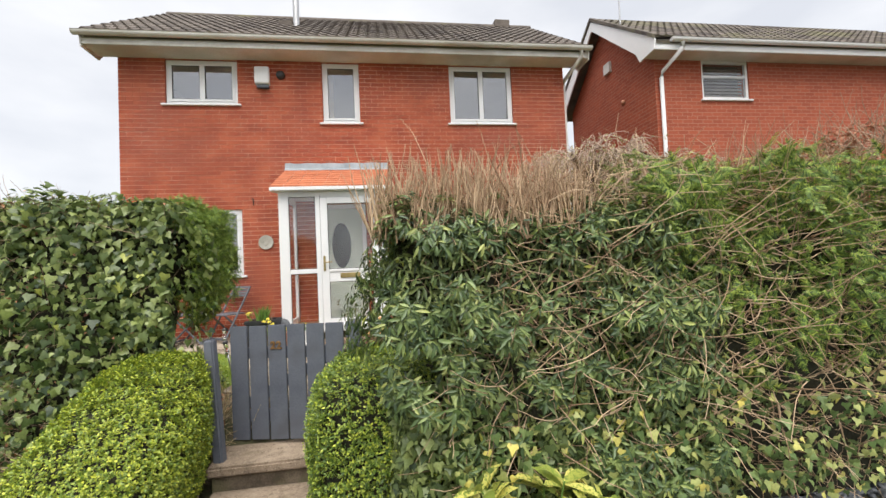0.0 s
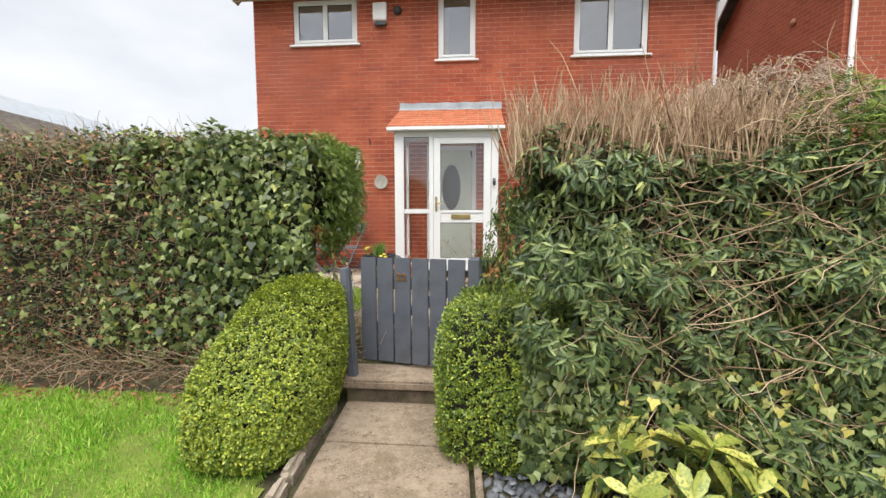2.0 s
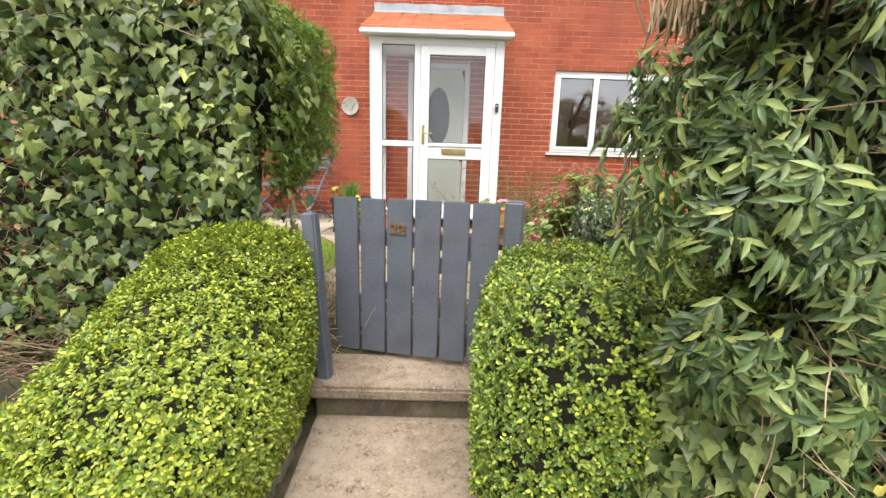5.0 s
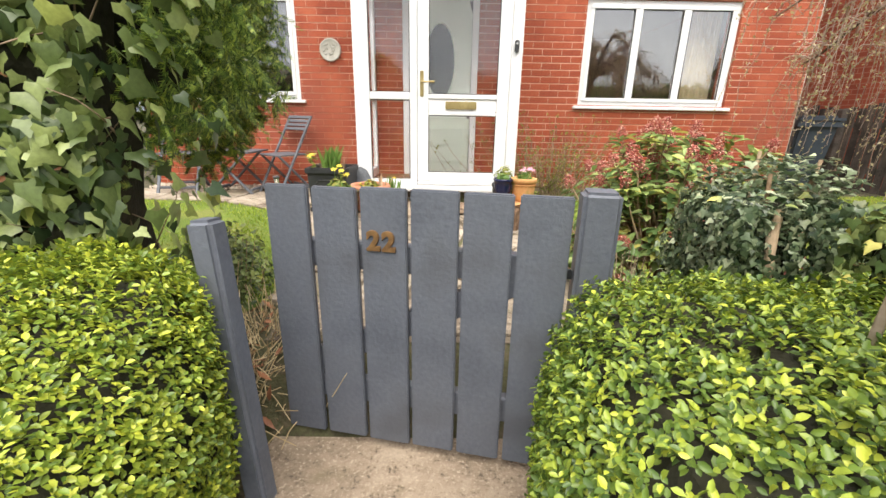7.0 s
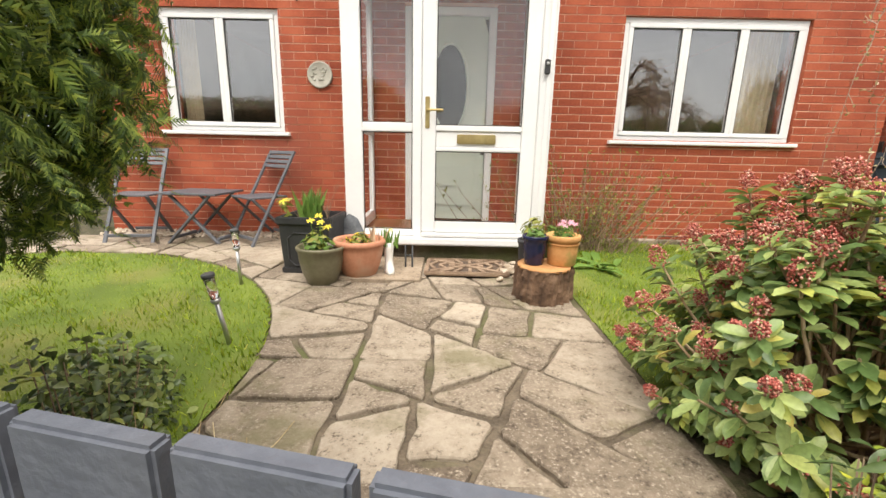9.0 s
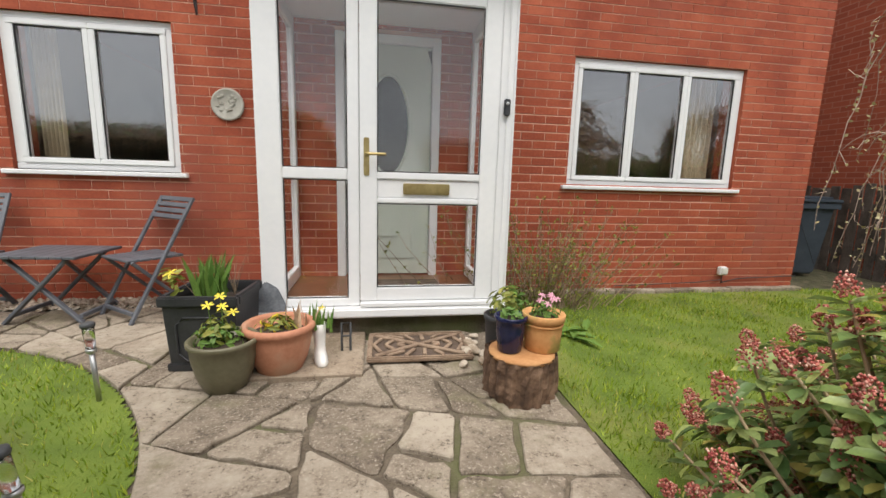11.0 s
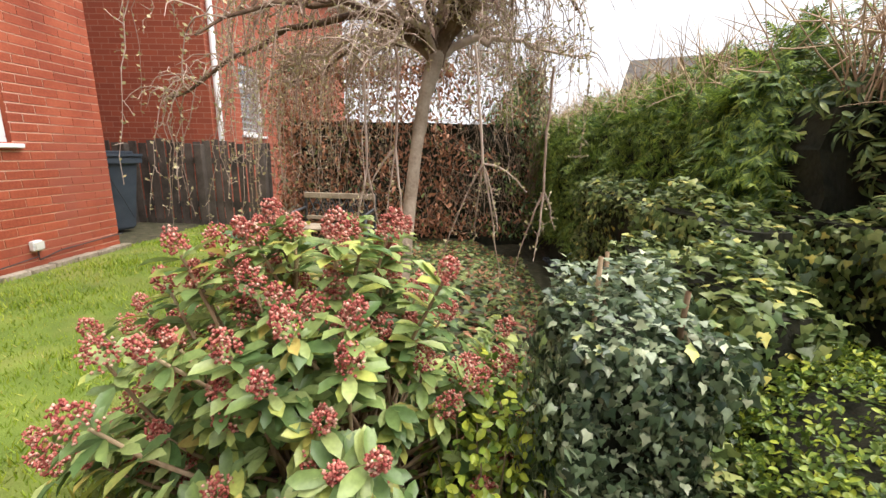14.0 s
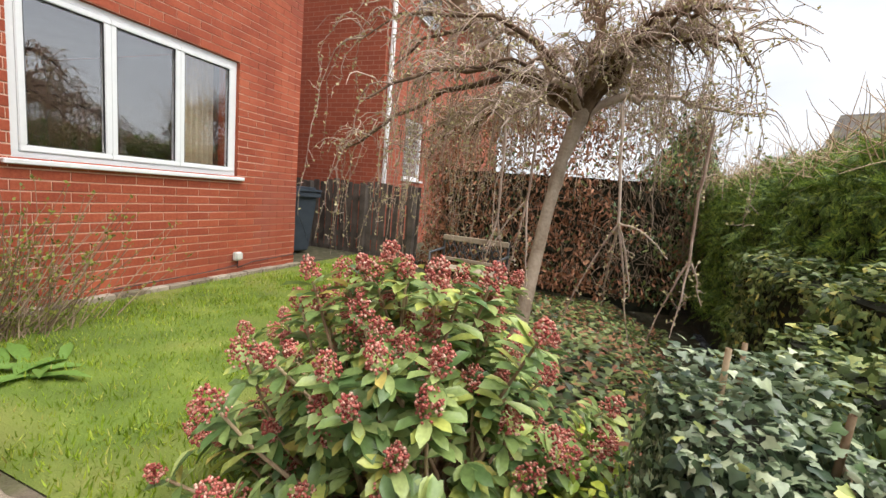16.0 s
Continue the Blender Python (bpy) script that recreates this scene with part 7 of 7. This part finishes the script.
for a, b in zip(rings, rings[1:]):
    for i in range(18):
        bm.faces.new((a[i], a[(i + 1) % 18], b[(i + 1) % 18], b[i]))
bm.faces.new(rings[0]), bm.faces.new(rings[-1])
part("boot", bm, M_WHITE, boot, "white glazed boot", True)
strap_plant(boot, (0, 0.005, 0.19), 26, 0.14, 231, M_DAFF, 0.22)
flower(boot, (0.01, -0.02, 0.31), 0.02, M_FLOWER_Y, 232)

# log and the pots on it
log = thing("log_stump", pose(-1.01, -1.81, PAVE), "sawn log standing on end with rough bark", "log")
n = 56
v, f = [], []
rng = np.random.default_rng(240)
for j, z in enumerate((0.0, 0.04, 0.08, 0.12, 0.16, 0.19, 0.208)):
    for i in range(n):
        a = math.tau * i / n
        r = 0.172 + 0.012 * math.sin(3 * a + 1) + 0.009 * math.sin(17 * a + z * 9) + rng.normal(0, 0.004) + 0.012 * (1 - z / 0.2)
        v.append((r * math.cos(a), r * math.sin(a), z))
for j in range(6):
    for i in range(n):
        k = (i + 1) % n
        f.append((j * n + i, j * n + k, (j + 1) * n + k, (j + 1) * n + i))
hang("bark", mesh_of("bark", v, f, M_BARK), log, "deeply ridged brown bark")
lathe("cut_face", [(0.165, 0.195), (0.163, 0.212), (0.12, 0.214), (0.06, 0.215), (0.01, 0.215)], M_CUT, log, "fresh orange sawn face", 40)
LOGZ = PAVE + 0.216
pot = thing("plant_pot", pose(-1.075, -1.81, LOGZ), "small cobalt-blue glazed pot with succulents on a log", "pot")
lathe("pot", [(0.055, 0), (0.06, 0.006), (0.072, 0.12), (0.074, 0.155), (0.081, 0.162), (0.083, 0.18), (0.076, 0.184), (0.069, 0.165)], M_BLUE_POT, pot)
soil_disc(pot, 0.068, 0.165)
tuft(pot, (0, 0, 0.175), (0.06, 0.06, 0.045), 70, 0.04, 251, M_DAFF)
pot = thing("plant_pot", pose(-1.03, -1.55, PAVE + 0.12), "tall black plastic pot with green shoots behind the log", "pot")
lathe("pot", [(0.08, -0.12), (0.085, -0.1), (0.095, 0.08), (0.1, 0.165), (0.108, 0.175), (0.108, 0.195), (0.098, 0.198), (0.09, 0.17)], M_BLACK_POT, pot)
soil_disc(pot, 0.089, 0.17)
tuft(pot, (0, 0, 0.23), (0.09, 0.09, 0.13), 120, 0.05, 252, M_YOUNG)
pot = thing("plant_pot", pose(-0.90, -1.80, LOGZ), "orange mossy terracotta pot with pink flowers on a log", "pot")
lathe("pot", [(0.082, 0), (0.088, 0.006), (0.094, 0.1), (0.096, 0.15), (0.106, 0.154), (0.108, 0.185), (0.1, 0.19), (0.09, 0.17)], M_TERRA_MOSSY, pot)
tube_part("bead", [([(0.096 * math.cos(a), 0.096 * math.sin(a), 0.135) for a in np.linspace(0, math.tau, 25)], [0.006] * 25)], M_TERRA_MOSSY, pot, "", 5)
soil_disc(pot, 0.089, 0.172)
tuft(pot, (0, 0, 0.19), (0.08, 0.08, 0.06), 130, 0.045, 255, M_DAFF, kind="lance")
rng = np.random.default_rng(256)
for k in range(7):
    flower(pot, (rng.normal(0, 0.045), rng.normal(0, 0.04), 0.245 + 0.02 * rng.random()), 0.022, M_FLOWER_P, 257 + k)

# mat, stones, solar lamps
mat = thing("door_mat", pose(-1.47, -1.27, PAVE + 0.012, 0, 0, -1.5), "brown woven-pattern coir door mat below the porch", "mat")
block("base", -0.30, 0.30, -0.19, 0.19, 0, 0.018, M_MAT_DARK, mat, bevel=0.005)
bars("border", [(-0.31, 0.31, -0.20, -0.172, 0.002, 0.034), (-0.31, 0.31, 0.172, 0.20, 0.002, 0.034), (-0.31, -0.282, -0.171, 0.171, 0.002, 0.034), (0.282, 0.31, -0.171, 0.171, 0.002, 0.034)], M_MAT, mat, "", 0.008)
def mat_rib(x0, y0, x1, y1, wide=0.024):
    bm = bmesh.new()
    m = Matrix.Translation(((x0 + x1) / 2, (y0 + y1) / 2, 0.022)) @ Matrix.Rotation(math.atan2(y1 - y0, x1 - x0), 4, "Z")
    half = math.dist((x0, y0), (x1, y1)) / 2
    box(bm, -half, half, -wide / 2, wide / 2, -0.003, 0.013, m)
    soften(bm, 0.004)
    part("rib", bm, M_MAT, mat)


mat_rib(-0.26, -0.155, -0.015, -0.008, 0.03)
mat_rib(0.015, 0.008, 0.26, 0.155, 0.03)
mat_rib(-0.26, 0.155, 0.26, -0.155, 0.03)
for sx in (-1, 1):
    for k in range(3):
        x = 0.085 + 0.072 * k
        reach = x * 0.56 - 0.022
        mat_rib(sx * x, -reach, sx * (x + 0.045), 0.0)
        mat_rib(sx * (x + 0.045), 0.008, sx * x, reach)
for sy in (-1, 1):
    for k in range(4):
        x = -0.165 + 0.11 * k
        mat_rib(x - 0.03, sy * 0.158, x * 0.55, sy * (0.055 + 0.02 * abs(x) / 0.165 * 2))
pad = thing("concrete_pad", pose(0, 0, 0), "flat concrete pad beside the mat", "slab")
tagged(pad, kind="structure")
block("slab", -2.38, -1.80, -1.60, -0.99, -0.16, -0.07, M_CONCRETE, pad, bevel=0.008)
stone = thing("slate_slab", pose(-2.44, -1.10, PAVE, -12, 6, -8), "upright grey slate slab leaning beside the porch", "stone")
bm = bmesh.new()
outline = [(-0.13, 0.0), (0.10, 0.0), (0.15, 0.12), (0.12, 0.27), (0.05, 0.37), (-0.03, 0.40), (-0.10, 0.30), (-0.15, 0.14)]
faces = [[bm.verts.new((x * (1 - 0.05 * k), 0.035 * k, z * (1 - 0.03 * k))) for x, z in outline] for k in (0, 1)]
for ring_v in faces:
    bm.faces.new(ring_v)
for k in range(len(outline)):
    j = (k + 1) % len(outline)
    bm.faces.new((faces[0][k], faces[0][j], faces[1][j], faces[1][k]))
soften(bm, 0.008, 2)
part("slab", bm, M_SLATE, stone)
tray = thing("boot_scraper", pose(-1.90, -1.30, -0.069), "small metal boot scraper by the porch", "scraper")
tube_part("bars", [([(-0.03, 0, 0), (-0.03, 0, 0.17), (0.02, 0, 0.17), (0.02, 0, 0)], (0.008,) * 4), ([(-0.03, 0, 0.09), (0.02, 0, 0.09)], (0.006, 0.006))], M_CASTIRON, tray, "", 6)
rng = np.random.default_rng(260)
ico = bmesh.new()
bmesh.ops.create_icosphere(ico, subdivisions=2, radius=1)
me = bpy.data.meshes.new("pebble")
for v in ico.verts:
    v.co *= 1 + 0.15 * math.sin(4 * v.co.x + 3 * v.co.y)
ico.to_mesh(me)
ico.free()
me.materials.append(M_PEBBLE)
me.shade_smooth()
for k in range(22):
    x, y = -1.13 + rng.normal(0, 0.045), -1.36 + rng.normal(0, 0.09)
    s = 0.021 + 0.017 * rng.random()
    ob = tagged(new("pebble", me), "smooth pale beach pebble beside the mat", "pebble", "beach pebbles by the mat")
    ob.matrix_basis = Matrix.LocRotScale((x, y, PAVE + 0.02 + 0.02 * rng.random()), Euler((rng.normal(0, .3), rng.normal(0, .3), rng.random() * 6)), (s * 1.3, s, s * 0.6))


def solar_lamp(x, y, z, lean):
    ob = thing("solar_lamp", pose(x, y, z, lean[0], lean[1], 0), "slim stainless steel solar garden lamp", "lamp", "solar lamps on the lawn edge")
    lathe("stake", [(0.011, 0.0), (0.011, 0.25)], M_STEEL, ob, "", 12)
    lathe("collar", [(0.013, 0.245), (0.022, 0.255), (0.022, 0.265), (0.012, 0.27)], M_STEEL, ob, "", 16)
    lathe("lens", [(0.019, 0.268), (0.024, 0.37)], M_LENS, ob, "clear ribbed plastic lens", 16)
    lathe("cap", [(0.027, 0.37), (0.029, 0.376), (0.028, 0.388), (0.02, 0.392)], M_CASTIRON, ob, "dark solar cap", 18)


M_LENS = glass_material("clear_plastic", (0.9, 0.9, 0.9), 0.15, 1.45)
solar_lamp(-3.0, -1.68, -0.12, (0, -2))
solar_lamp(-2.63, -2.55, -0.14, (5, -8))

# ---- things on the wall ----
plaque = thing("wall_plaque", pose(-2.89, -0.012, 1.49), "round pale stone plaque with worn relief", "plaque")
RX = Matrix.Rotation(radians(90), 4, "X")
lathe("disc", [(0.12, 0), (0.125, 0.006), (0.122, 0.016), (0.11, 0.018), (0.105, 0.014), (0.02, 0.014)], M_STONE, plaque, "", 36, m=RX)
rng = np.random.default_rng(270)
for k in range(22):
    a, r = rng.random() * math.tau, 0.085 * math.sqrt(rng.random())
    lathe("relief", [(0.012, 0), (0.01, 0.006), (0.004, 0.009)], M_STONE, plaque, "worn raised petal", 8, m=Matrix.Translation((r * math.cos(a), -0.013, r * math.sin(a))) @ RX @ Matrix.Diagonal((1.4, 0.8, 1, 1)))
alarm = thing("alarm_box", pose(-2.86, -0.006, 4.17), "white alarm box under the eaves", "alarm")
bm = bmesh.new()
for v in box(bm, -0.12, 0.12, -0.09, 0, 0.05, 0.37):
    if v.co.z < 0.1 and v.co.y < -0.05:
        v.co.z += 0.03
soften(bm, 0.012, 2)
part("case", bm, M_UPVC, alarm)
bars("base", [(-0.09, 0.11, -0.075, -0.001, 0.0, 0.048)], M_BIN, alarm, "grey lower strip", 0.008)
vent = thing("wall_vent", pose(-2.56, -0.006, 4.42), "round black wall vent", "vent")
lathe("cowl", [(0.075, 0), (0.075, 0.03), (0.06, 0.06), (0.03, 0.07)], M_BLACK_POT, vent, "", 20, m=RX)
bracket = thing("hanging_bracket", pose(-3.08, -0.006, 2.14), "black iron hanging-basket bracket on the brick wall", "bracket")
tube_part("arm", [([(0, 0, 0), (0.0, -0.005, 0.1)], (0.008, 0.008)), ([(0, -0.005, 0.09), (0.02, -0.1, 0.1), (0.04, -0.2, 0.085), (0.04, -0.22, 0.06)], (0.006,) * 4), ([(0, -0.005, 0.0), (0.015, -0.07, 0.03), (0.03, -0.14, 0.095)], (0.005,) * 3)], M_CASTIRON, bracket, "", 6)
socket = thing("socket_box", pose(1.80, -0.006, 0.06), "small white weatherproof socket box low on the brick wall", "socket")
bars("case", [(-0.045, 0.045, -0.05, 0, 0, 0.085)], M_UPVC, socket, "", 0.008)
bars("cover", [(-0.04, 0.04, -0.062, -0.051, 0.01, 0.078)], M_UPVC_OLD, socket, "grey hinged cover", 0.005)
tube_part("cable", [([(0.0, -0.03, 0.0), (0.0, -0.03, -0.08), (0.2, -0.03, -0.04), (0.9, -0.03, -0.02)], (0.006,) * 4), ([(0.0, -0.03, -0.05), (-0.3, -0.03, -0.075), (-1.2, -0.03, -0.1)], (0.005,) * 3)], M_BLACK_POT, socket, "thin black cable", 6)
edge = thing("wall_edging", pose(0, 0, 0), "row of pale edging bricks at the wall foot", "edging")
tagged(edge, kind="structure")
ex = -0.7
rng = np.random.default_rng(275)
while ex < 2.6:
    block("edging_brick", ex, ex + 0.205, -0.10, -0.012, -0.2, -0.075 + 0.012 * rng.random(), M_SLAB, edge, bevel=0.006)
    ex += 0.215

# ---- plants by the wall and in the front bed ----
def twiggy_shrub():
    rng = np.random.default_rng(280)
    ob = thing("twiggy_shrub", pose(-0.42, -0.42, -0.12), "thin spring shrub of bare stems with tiny leaves", "shrub")
    st, lp = [], []
    for k in range(170):
        s = np.array((rng.normal(0.1, 0.3), rng.normal(0, 0.09), 0))
        d = unit(np.array((rng.normal(0, 0.35) + s[0], rng.normal(0, 0.3) - 0.05, 1.0)))
        ln = 0.4 + 0.6 * rng.random()
        t = np.linspace(0, 1, 6)[:, None]
        pts = s + d * ln * t + rng.normal(0, 0.012, (6, 3)) * t
        st.append((pts, np.linspace(0.004, 0.0015, 6)))
        for q in range(14):
            lp.append(pts[rng.integers(1, 6)] + rng.normal(0, 0.012, 3))
    tube_part("stems", st, M_TWIG, ob, "thin brown stems", 4, "stuff")
    lp = np.array(lp)
    nr = unit(rng.normal(0, 1, lp.shape))
    leaves("leaves", "small", lp, nr, nr + UP, 0.02 + 0.014 * rng.random(len(lp)), M_YOUNG, ob, "tiny bronze-green leaves", 0.4, 281, "stuff")


twiggy_shrub()
bulbs = thing("bulb_clump", pose(-0.36, -1.05, -0.12), "clump of broad grey-green bulb leaves on the lawn edge", "plant")
rng = np.random.default_rng(285)
for k in range(16):
    d = unit(np.array((rng.normal(0.2, 0.6), rng.normal(0, 0.6), 0.75)))
    leaves("leaf", "lance", np.array([[rng.normal(0, 0.07), rng.normal(0, 0.06), 0]]), np.array([UP - d * 0.3]), np.array([d]), 0.24 + 0.1 * rng.random(), M_DAFF, bulbs, "", 0.05, 286 + k)
clump = thing("leafy_clump", pose(-0.72, -0.80, -0.12), "low clump of fresh green leaves beside the porch", "plant")
tuft(clump, (0, 0, 0.12), (0.13, 0.13, 0.2), 160, 0.06, 300, M_DAFF)


def aucuba():
    rng = np.random.default_rng(310)
    ob = thing("aucuba_shrub", pose(-0.22, -5.57, -0.54), "low aucuba shrub with spotted yellow leaves in the slate bed", "shrub")
    st, lp, ln, lt = [], [], [], []
    for k in range(40):
        q = unit(rng.normal(0, 1, 3) * np.array((1.1, 1, 0.5)) + UP * 0.6)
        tip = q * np.array((0.50, 0.26, 0.56)) * (0.6 + 0.45 * rng.random())
        st.append((np.array([np.zeros(3), tip * 0.5 - UP * 0.02, tip]), (0.008, 0.006, 0.004)))
        for j in range(8):
            a = unit(np.cross(q, unit(rng.normal(0, 1, 3))))
            lp.append(tip - q * 0.05 * rng.random())
            lt.append(a * 0.9 + q * 0.8 + UP * 0.5)
            ln.append(q - a * 0.35 + UP * 0.3)
    tube_part("stems", st, M_DAFF, ob, "green stems", 5)
    leaves("leaves", "oval", np.array(lp), np.array(ln), np.array(lt), 0.105 + 0.075 * rng.random(len(lp)), M_AUCUBA, ob, "pointed yellow leaves speckled green", 0.2, 311, "stuff")


aucuba()

# ---- crazy paving ----
def crazy_paving():
    """The terrace, split again and again along random lines into odd-shaped slabs."""
    rng = random.Random(17)
    bed = sheet("paving_bed", lambda x, y: -5.3 < x < -0.80 + 0.02 * math.sin(5 * y) and (math.hypot(x - LAWN_X, y - LAWN_Y) > LAWN_R + 0.0 or y < -3.75) and -3.75 < y < -0.26 and not (x < -2.3 and y < -3.2), -5.3, -0.7, -3.75, -0.2, 0.006, M_JOINT, "dark mortar bed between the paving slabs", "paving", 0.05)
    pieces = [[(-5.3, -3.42), (-0.82, -3.42), (-0.82, -0.27), (-5.3, -0.27)]]
    def area(p):
        return abs(sum(a[0] * b[1] - b[0] * a[1] for a, b in zip(p, p[1:] + p[:1]))) / 2
    def cut(p, c, d):
        side = [(q[0] - c[0]) * -d[1] + (q[1] - c[1]) * d[0] for q in p]
        a, b = [], []
        for i, q in enumerate(p):
            r, s, u = p[(i + 1) % len(p)], side[i], side[(i + 1) % len(p)]
            (a if s >= 0 else b).append(q)
            if s * u < 0:
                k = s / (s - u)
                m = (q[0] + (r[0] - q[0]) * k, q[1] + (r[1] - q[1]) * k)
                a.append(m), b.append(m)
        return a, b
    out = []
    while pieces:
        p = pieces.pop()
        if area(p) < 0.07 + 0.17 * rng.random():
            out.append(p)
            continue
        c = (sum(q[0] for q in p) / len(p) + rng.gauss(0, 0.04), sum(q[1] for q in p) / len(p) + rng.gauss(0, 0.04))
        e = max(range(len(p)), key=lambda i: math.dist(p[i], p[(i + 1) % len(p)]))
        g = math.atan2(p[(e + 1) % len(p)][1] - p[e][1], p[(e + 1) % len(p)][0] - p[e][0]) + math.pi / 2 + rng.gauss(0, 0.33)
        a, b = cut(p, c, (math.cos(g), math.sin(g)))
        if len(a) > 2 and len(b) > 2:
            pieces += [a, b]
        else:
            out.append(p)
    for p in out:
        cx, cy = sum(q[0] for q in p) / len(p), sum(q[1] for q in p) / len(p)
        if max(math.hypot(q[0] - LAWN_X, q[1] - LAWN_Y) for q in p) < LAWN_R + 0.06 or (cx > -2.4 and cx < -0.9 and cy > -0.95):
            continue
        if area(p) < 0.015:
            continue
        q2 = []
        for i, q in enumerate(p):
            a, b = p[i - 1], p[(i + 1) % len(p)]
            for o in (a, b):
                k = min(0.3, 0.022 / max(math.dist(q, o), 1e-3)) * (0.4 + rng.random())
                q2.append((q[0] + (o[0] - q[0]) * k, q[1] + (o[1] - q[1]) * k))
            steps = int(math.dist(q, b) / 0.075)
            for u in range(1, steps):
                w, jag = u / steps, rng.gauss(0, 0.0055)
                ux, uy = (b[0] - q[0]) / math.dist(q, b), (b[1] - q[1]) / math.dist(q, b)
                q2.append((q[0] + (b[0] - q[0]) * w - uy * jag, q[1] + (b[1] - q[1]) * w + ux * jag))
        n = len(q2)
        g = 0.007 + 0.016 * rng.random() ** 2
        pts = []
        for q in q2:
            d = math.dist(q, (cx, cy))
            k = 1 - g * 1.25 / max(d, 0.05)
            x, y = cx + (q[0] - cx) * k, cy + (q[1] - cy) * k
            r = math.hypot(x - LAWN_X, y - LAWN_Y)
            if r < LAWN_R + 0.01:
                x, y = LAWN_X + (x - LAWN_X) * (LAWN_R + 0.01) / r, LAWN_Y + (y - LAWN_Y) * (LAWN_R + 0.01) / r
            pts.append((x, y))
        cx, cy = sum(q[0] for q in pts) / n, sum(q[1] for q in pts) / n
        h = PAVE - 0.003 + 0.012 * rng.random()
        v = [(x, y, -0.2) for x, y in pts] + [(x, y, h - 0.006) for x, y in pts] + [(cx + (x - cx) * 0.965, cy + (y - cy) * 0.965, h) for x, y in pts]
        f = [(i, (i + 1) % n, n + (i + 1) % n, n + i) for i in range(n)] + [(n + i, n + (i + 1) % n, 2 * n + (i + 1) % n, 2 * n + i) for i in range(n)] + [tuple(range(2 * n, 3 * n))]
        hang("paving_slab", mesh_of("paving_slab", v, f, M_SLAB), bed)


crazy_paving()

# ---- bricks of the front wall ----
def brick_front():
    rng = random.Random(23)
    near, rest_v, rest_f = [], [], []
    shared = {}
    z, row = -0.25, 0
    while z < HZ1 - 0.06:
        holes = sorted((a, b) for a, b, c, d in OPENINGS if c < z + 0.04 and d > z + 0.03)
        spans, x = [], HX0
        for a, b in holes:
            spans.append((x, a))
            x = b
        spans.append((x, HX1))
        for a, b in spans:
            u = HX0 + (0.0 if row % 2 else -0.1125)
            while u < b:
                p, q = max(u, a), min(u + 0.219, b)
                if q - p > 0.006:
                    if p < -5.1 or q > 2.6 or z < -0.2 or not (-0.85 < p < 2.0 and 0.05 < z < 1.55):
                        k = len(rest_v)
                        y = -0.004 - 0.001 * rng.random()
                        rest_v += [(p, y, z), (q, y, z), (q, y, z + 0.065), (p, y, z + 0.065), (p, 0.002, z), (q, 0.002, z), (q, 0.002, z + 0.065), (p, 0.002, z + 0.065)]
                        rest_f += [(k, k + 1, k + 2, k + 3), (k + 1, k, k + 4, k + 5), (k + 3, k + 2, k + 6, k + 7), (k, k + 3, k + 7, k + 4), (k + 2, k + 1, k + 5, k + 6)]
                    else:
                        near.append((round(p, 4), z, round(q - p, 3)))
                u += 0.225
        z += 0.075
        row += 1
    for p, z, w in near:
        if w not in shared:
            c = 0.003
            v = [(0, 0.002, 0), (w, 0.002, 0), (w, 0.002, 0.065), (0, 0.002, 0.065), (0, -0.002, 0), (w, -0.002, 0), (w, -0.002, 0.065), (0, -0.002, 0.065), (c, -0.0045, c), (w - c, -0.0045, c), (w - c, -0.0045, 0.065 - c), (c, -0.0045, 0.065 - c)]
            f = [(8, 9, 10, 11)] + [(i + o, (i + 1) % 4 + o, (i + 1) % 4 + o + 4, i + o + 4) for o in (0, 4) for i in range(4)]
            shared[w] = mesh_of("brick", v, f, M_BRICK)
        ob = hang("brick", shared[w], wall_front)
        ob.matrix_basis = Matrix.Translation((p, -0.001 * rng.random(), z))
    hang("bricks", mesh_of("bricks", rest_v, rest_f, M_BRICK), wall_front, "rows of red bricks", "stuff")


brick_front()

# ---- roof tiles ----
for r in range(11):
    for c in range(tile_cols):
        ob = hang("roof_tile", tile_mesh, roof_deck)
        ob.matrix_basis = tile_frame @ Matrix.Translation((c * tile_w, r * tile_h, 0.015))
